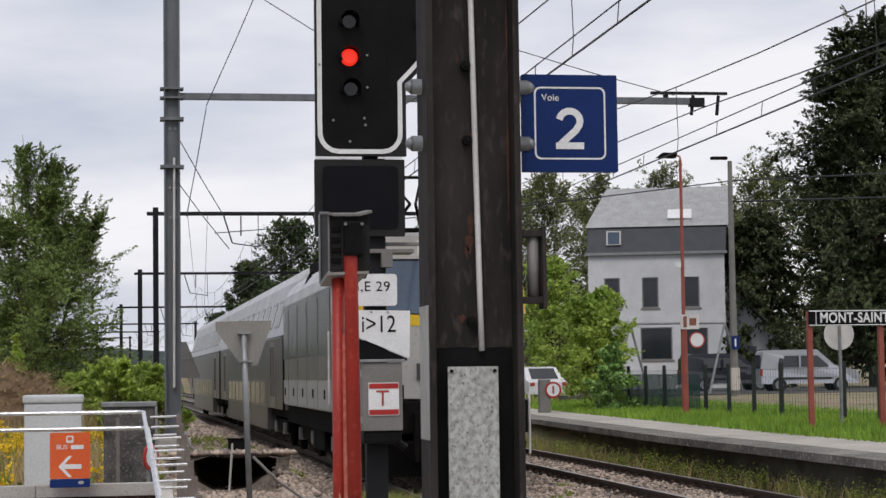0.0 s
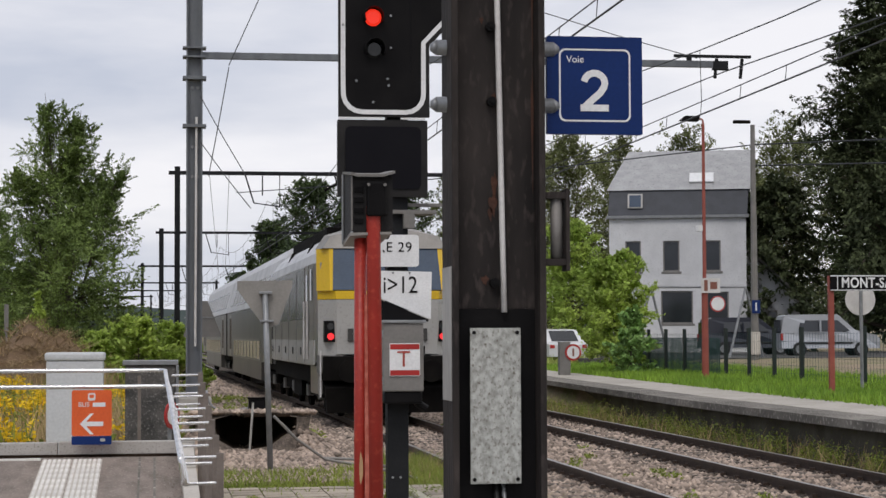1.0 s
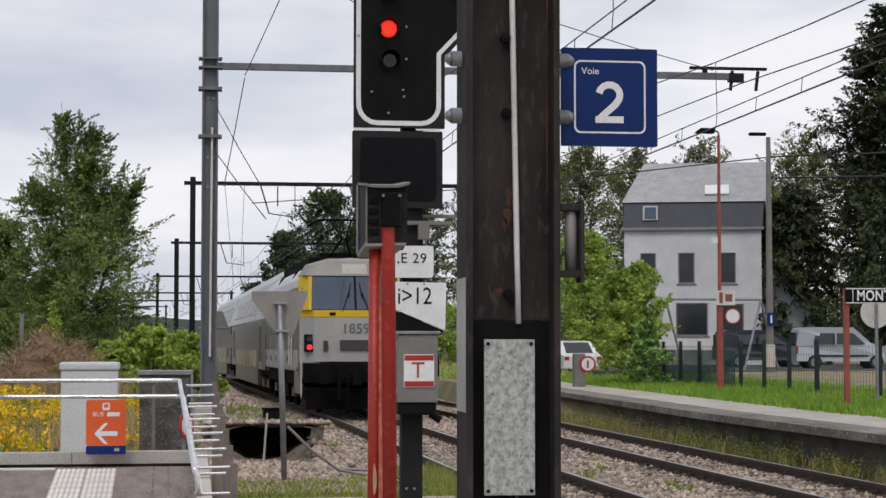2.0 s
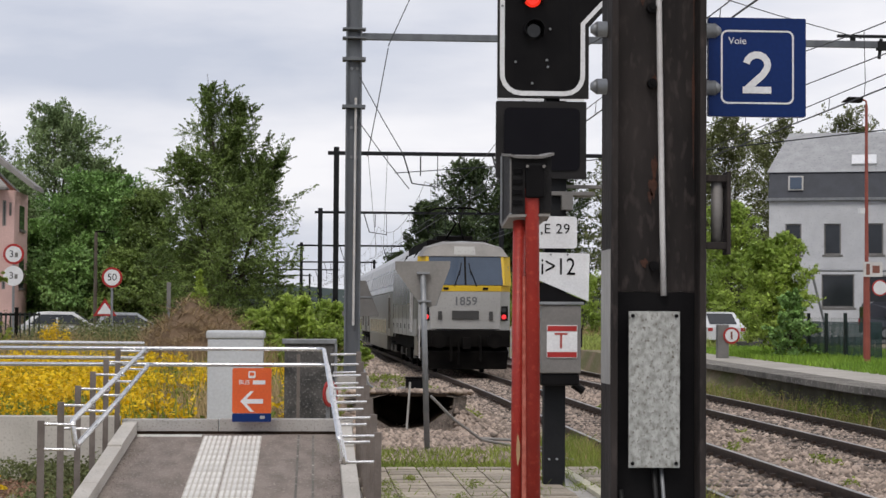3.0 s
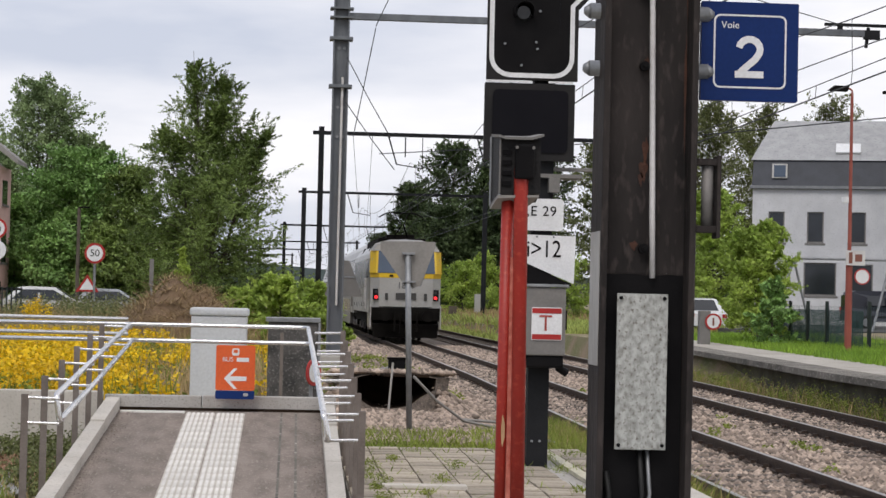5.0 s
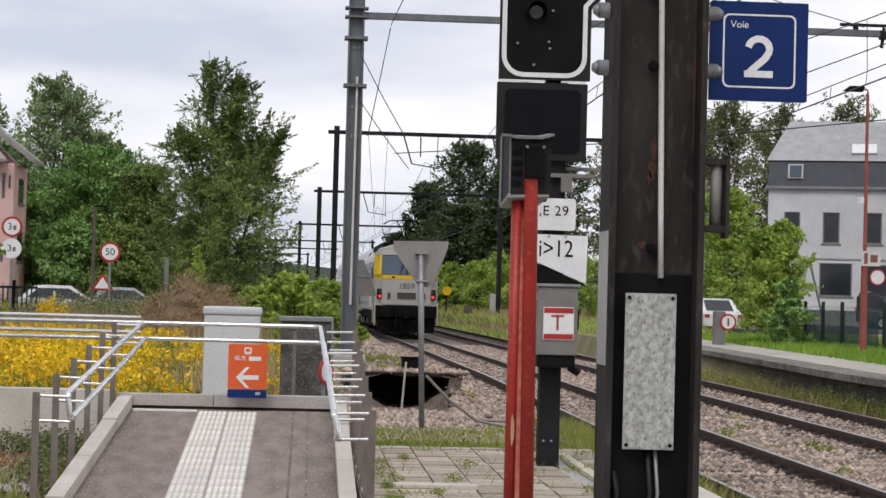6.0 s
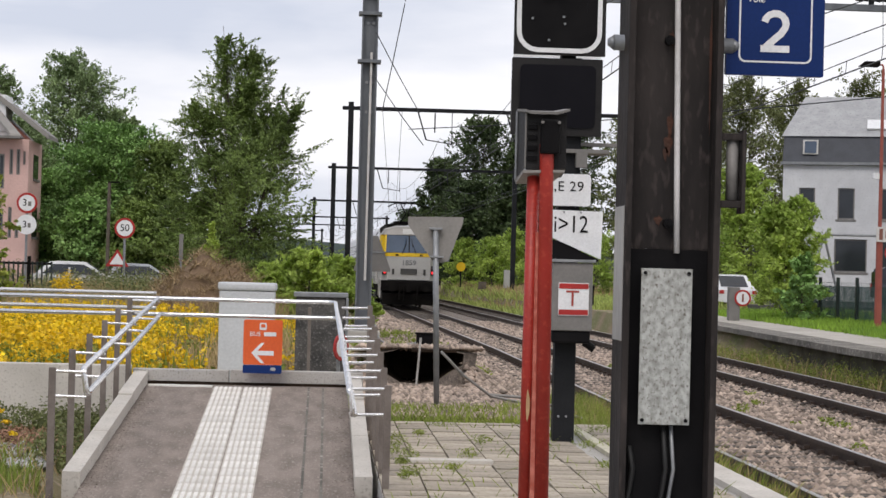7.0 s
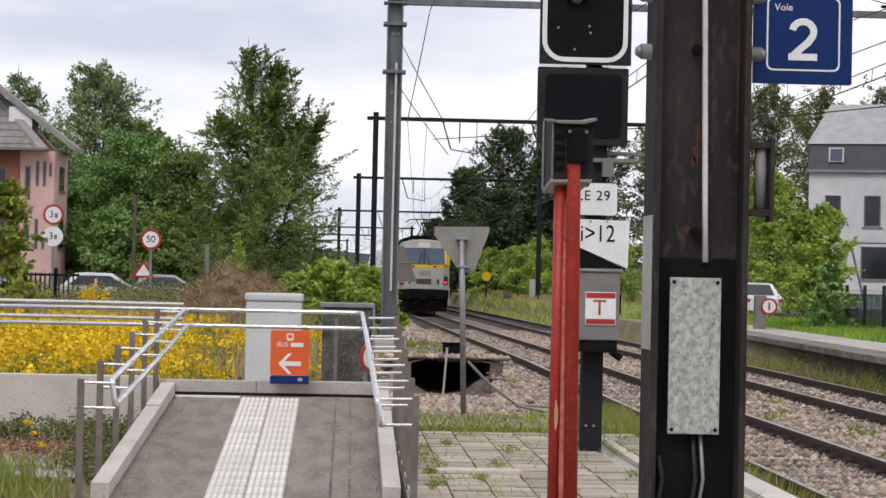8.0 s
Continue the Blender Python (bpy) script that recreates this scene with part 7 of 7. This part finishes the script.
    for yy, up in ((3.6, 1), (L - 4.0, 0)):
        hgt = 1.12 if up else 0.2
        p = part("pantograph", rods(((-0.35, yy + 0.6, 4.3), (-0.05, yy - 0.5, 4.3 + hgt * 0.5), 0.03), ((0.35, yy + 0.6, 4.3), (0.05, yy - 0.5, 4.3 + hgt * 0.5), 0.03), ((-0.05, yy - 0.5, 4.3 + hgt * 0.5), (-0.3, yy + 0.5, 4.3 + hgt), 0.025), ((0.05, yy - 0.5, 4.3 + hgt * 0.5), (0.3, yy + 0.5, 4.3 + hgt), 0.025), seg=6), m_under, t, "raised pantograph arms" if up else "")
        part("pan_head", tube(rounded([(-0.95, yy + 0.5, 4.12 + hgt), (-0.62, yy + 0.5, 4.3 + hgt + 0.02), (0.62, yy + 0.5, 4.3 + hgt + 0.02), (0.95, yy + 0.5, 4.12 + hgt)], 0.15), 0.03, 6), m_under, p)
        for x in (-0.45, 0.45):
            part("insulator", rods(((x, yy + 0.7, 4.26), (x, yy + 0.7, 4.42), 0.07), seg=8), m_brickred, t)
    return t


def coach():
    t = thing("double_deck_coach", (0, 0, 0), "silver-grey double-deck passenger coach with pale slanted upper deck", "railway coach", "coaches of the train")
    L, hw = 26.2, 1.40

    def lower(y, z0, d=0.0):
        return [(-hw + d, y, z0), (hw - d, y, z0), (hw - d, y, 2.80), (-hw + d, y, 2.80)]

    def slant(z):
        return hw - 0.27 * (z - 2.80)

    def upper(y, d=0.0):
        half = [(slant(2.804) - d, 2.804), (slant(4.10) - d, 4.10), (0.86 - d, 4.36), (0.5, 4.52)]
        return [(x, y, z) for x, z in half] + [(-x, y, z) for x, z in reversed(half)]

    part("body", loft([lower(0.1, 1.0, 0.05), lower(0.25, 1.0), lower(4.8, 1.0), lower(4.85, 0.42), lower(L - 4.85, 0.42), lower(L - 4.8, 1.0), lower(L - 0.25, 1.0), lower(L - 0.1, 1.0, 0.05)]), m_coachside, t)
    part("roof", loft([upper(0.12, 0.06), upper(0.3), upper(L - 0.3), upper(L - 0.12, 0.06)]), m_trainroof, t, "slanted upper deck and roof, sky reflection painted pale")
    for s in (-1, 1):
        part("lower_window_band", boxes((s * hw - 0.012, s * hw + 0.012, 5.2, L - 5.2, 1.02, 1.72)), m_trainsilver, t, "grey lower window band")
        part("waist_seam", boxes((s * hw - 0.008, s * hw + 0.008, 0.3, L - 0.3, 2.74, 2.77)), m_traindark, t)
        for k in range(9):
            yv = 5.5 + k * 1.72
            part("window", boxes((s * 1.413 - 0.006, s * 1.413 + 0.006, yv, yv + 1.35, 1.08, 1.66)), m_glassdark, t)
        for k in range(11):
            yv = 1.9 + k * 2.06
            w = part("roof_window", loft([[(s * (slant(z) + o), y, z) for y, z in ((yv, 3.02), (yv + 1.5, 3.02), (yv + 1.5, 3.72), (yv, 3.72))] for o in (-0.02, 0.010)]), m_traindark, t, "slanted upper deck window")
            for yb in (yv + 0.06, yv + 0.79):
                # glass painted in the roof's white as a sky reflection
                part("pane", loft([[(s * (slant(z) + o), y, z) for y, z in ((yb, 3.08), (yb + 0.65, 3.08), (yb + 0.60, 3.64), (yb, 3.64))] for o in (0.011, 0.016)]), m_trainroof, w)
        for yd in (2.4, L - 3.8):
            d = part("door", boxes((s * 1.403 - 0.012, s * 1.403 + 0.012, yd, yd + 1.4, 1.02, 2.68)), m_trainsilver, t, "pale sliding door")
            for yw in (yd + 0.12, yd + 0.80):
                part("door_window", boxes((s * 1.418 - 0.004, s * 1.418 + 0.004, yw, yw + 0.48, 1.30, 2.55)), m_bark, d)
        part("end_post", boxes((s * 1.39 - 0.02, s * 1.39 + 0.02, 0.12, 0.22, 1.0, 2.8)), m_under, t)
    for y0, y1, u0, u1 in ((-0.12, 0.1, 0.2, 4.7), (L - 0.1, L + 0.12, L - 4.7, L - 0.2)):
        part("gangway", boxes((-0.95, 0.95, y0, y1, 1.1, 3.6), bevel=0.04), m_under, t)
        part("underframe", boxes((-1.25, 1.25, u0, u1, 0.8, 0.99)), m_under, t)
    bogie(t, 2.9, 2.5)
    bogie(t, L - 2.9, 2.5)
    return t


LOCO = locomotive()
first = coach()
COACHES = [first, copy_thing(first, Matrix.Identity(4))]

# ---- pavers, last of the large surfaces ----
pv = boxes((-0.143, 0.143, -0.143, 0.143, -0.03, 0.0))
pme = bpy.data.meshes.new("paver")
pv.to_mesh(pme)
pv.free()
for i in range(8):
    for j in range(30):
        x, y = 0.59 + 0.30 * i, Y_END - 0.16 - 0.30 * j
        if 2.38 < x < 2.56:
            continue
        ob = mesh_part("paver", pme, m_paver, plat)
        ob.matrix_basis = pose(x, y, Z_PLAT + rnd.uniform(-0.006, 0.004), rnd.uniform(-0.7, 0.7), rnd.uniform(-0.7, 0.7), rnd.uniform(-0.5, 0.5))
xs, ys = 0.5 + 2.4 * g.random(6000), 12 + 6.9 * g.random(6000)
jn = (np.abs((ys - Y_END + 0.01) / 0.30 - np.round((ys - Y_END + 0.01) / 0.30)) < 0.06) & (np.array([noise.noise((a * 1.5, b * 1.5, 8)) for a, b in zip(xs, ys)]) > -0.05)
tagged(blades("joint_weeds", xs[jn], ys[jn], Z_PLAT - 0.02 + 0 * xs[jn], 0.07, 0.01, m_weed, None, "", 30, 0.7), "small weeds growing in the paver joints", "weeds", kind="stuff")

# seconds and the distance of the locomotive's cab end along the line
RUN = [(0.0, 30.8), (0.5, 36.0), (1.0, 41.0), (1.5, 45.9), (2.0, 50.7), (2.5, 55.4), (3.0, 60.0), (3.5, 64.6), (4.0, 69.4), (4.5, 73.9), (5.0, 78.5), (5.5, 83.1), (6.0, 87.8), (6.5, 92.5), (7.0, 97.4), (7.5, 102.4), (8.0, 107.5)]


def on_track(y, length):
    a, b = track_x(y + 0.15 * length), track_x(y + 0.85 * length)
    turn = math.degrees(math.atan2(a - b, 0.7 * length))
    return pose(track_x(y), y, 0, 0, 0, turn)


def motions():
    walk(LOCO, [(t, on_track(y, 15.0)) for t, y in RUN])
    for k, c in enumerate(COACHES):
        walk(c, [(t, on_track(y + 15.25 + 26.45 * k, 26.2)) for t, y in RUN])


motions()
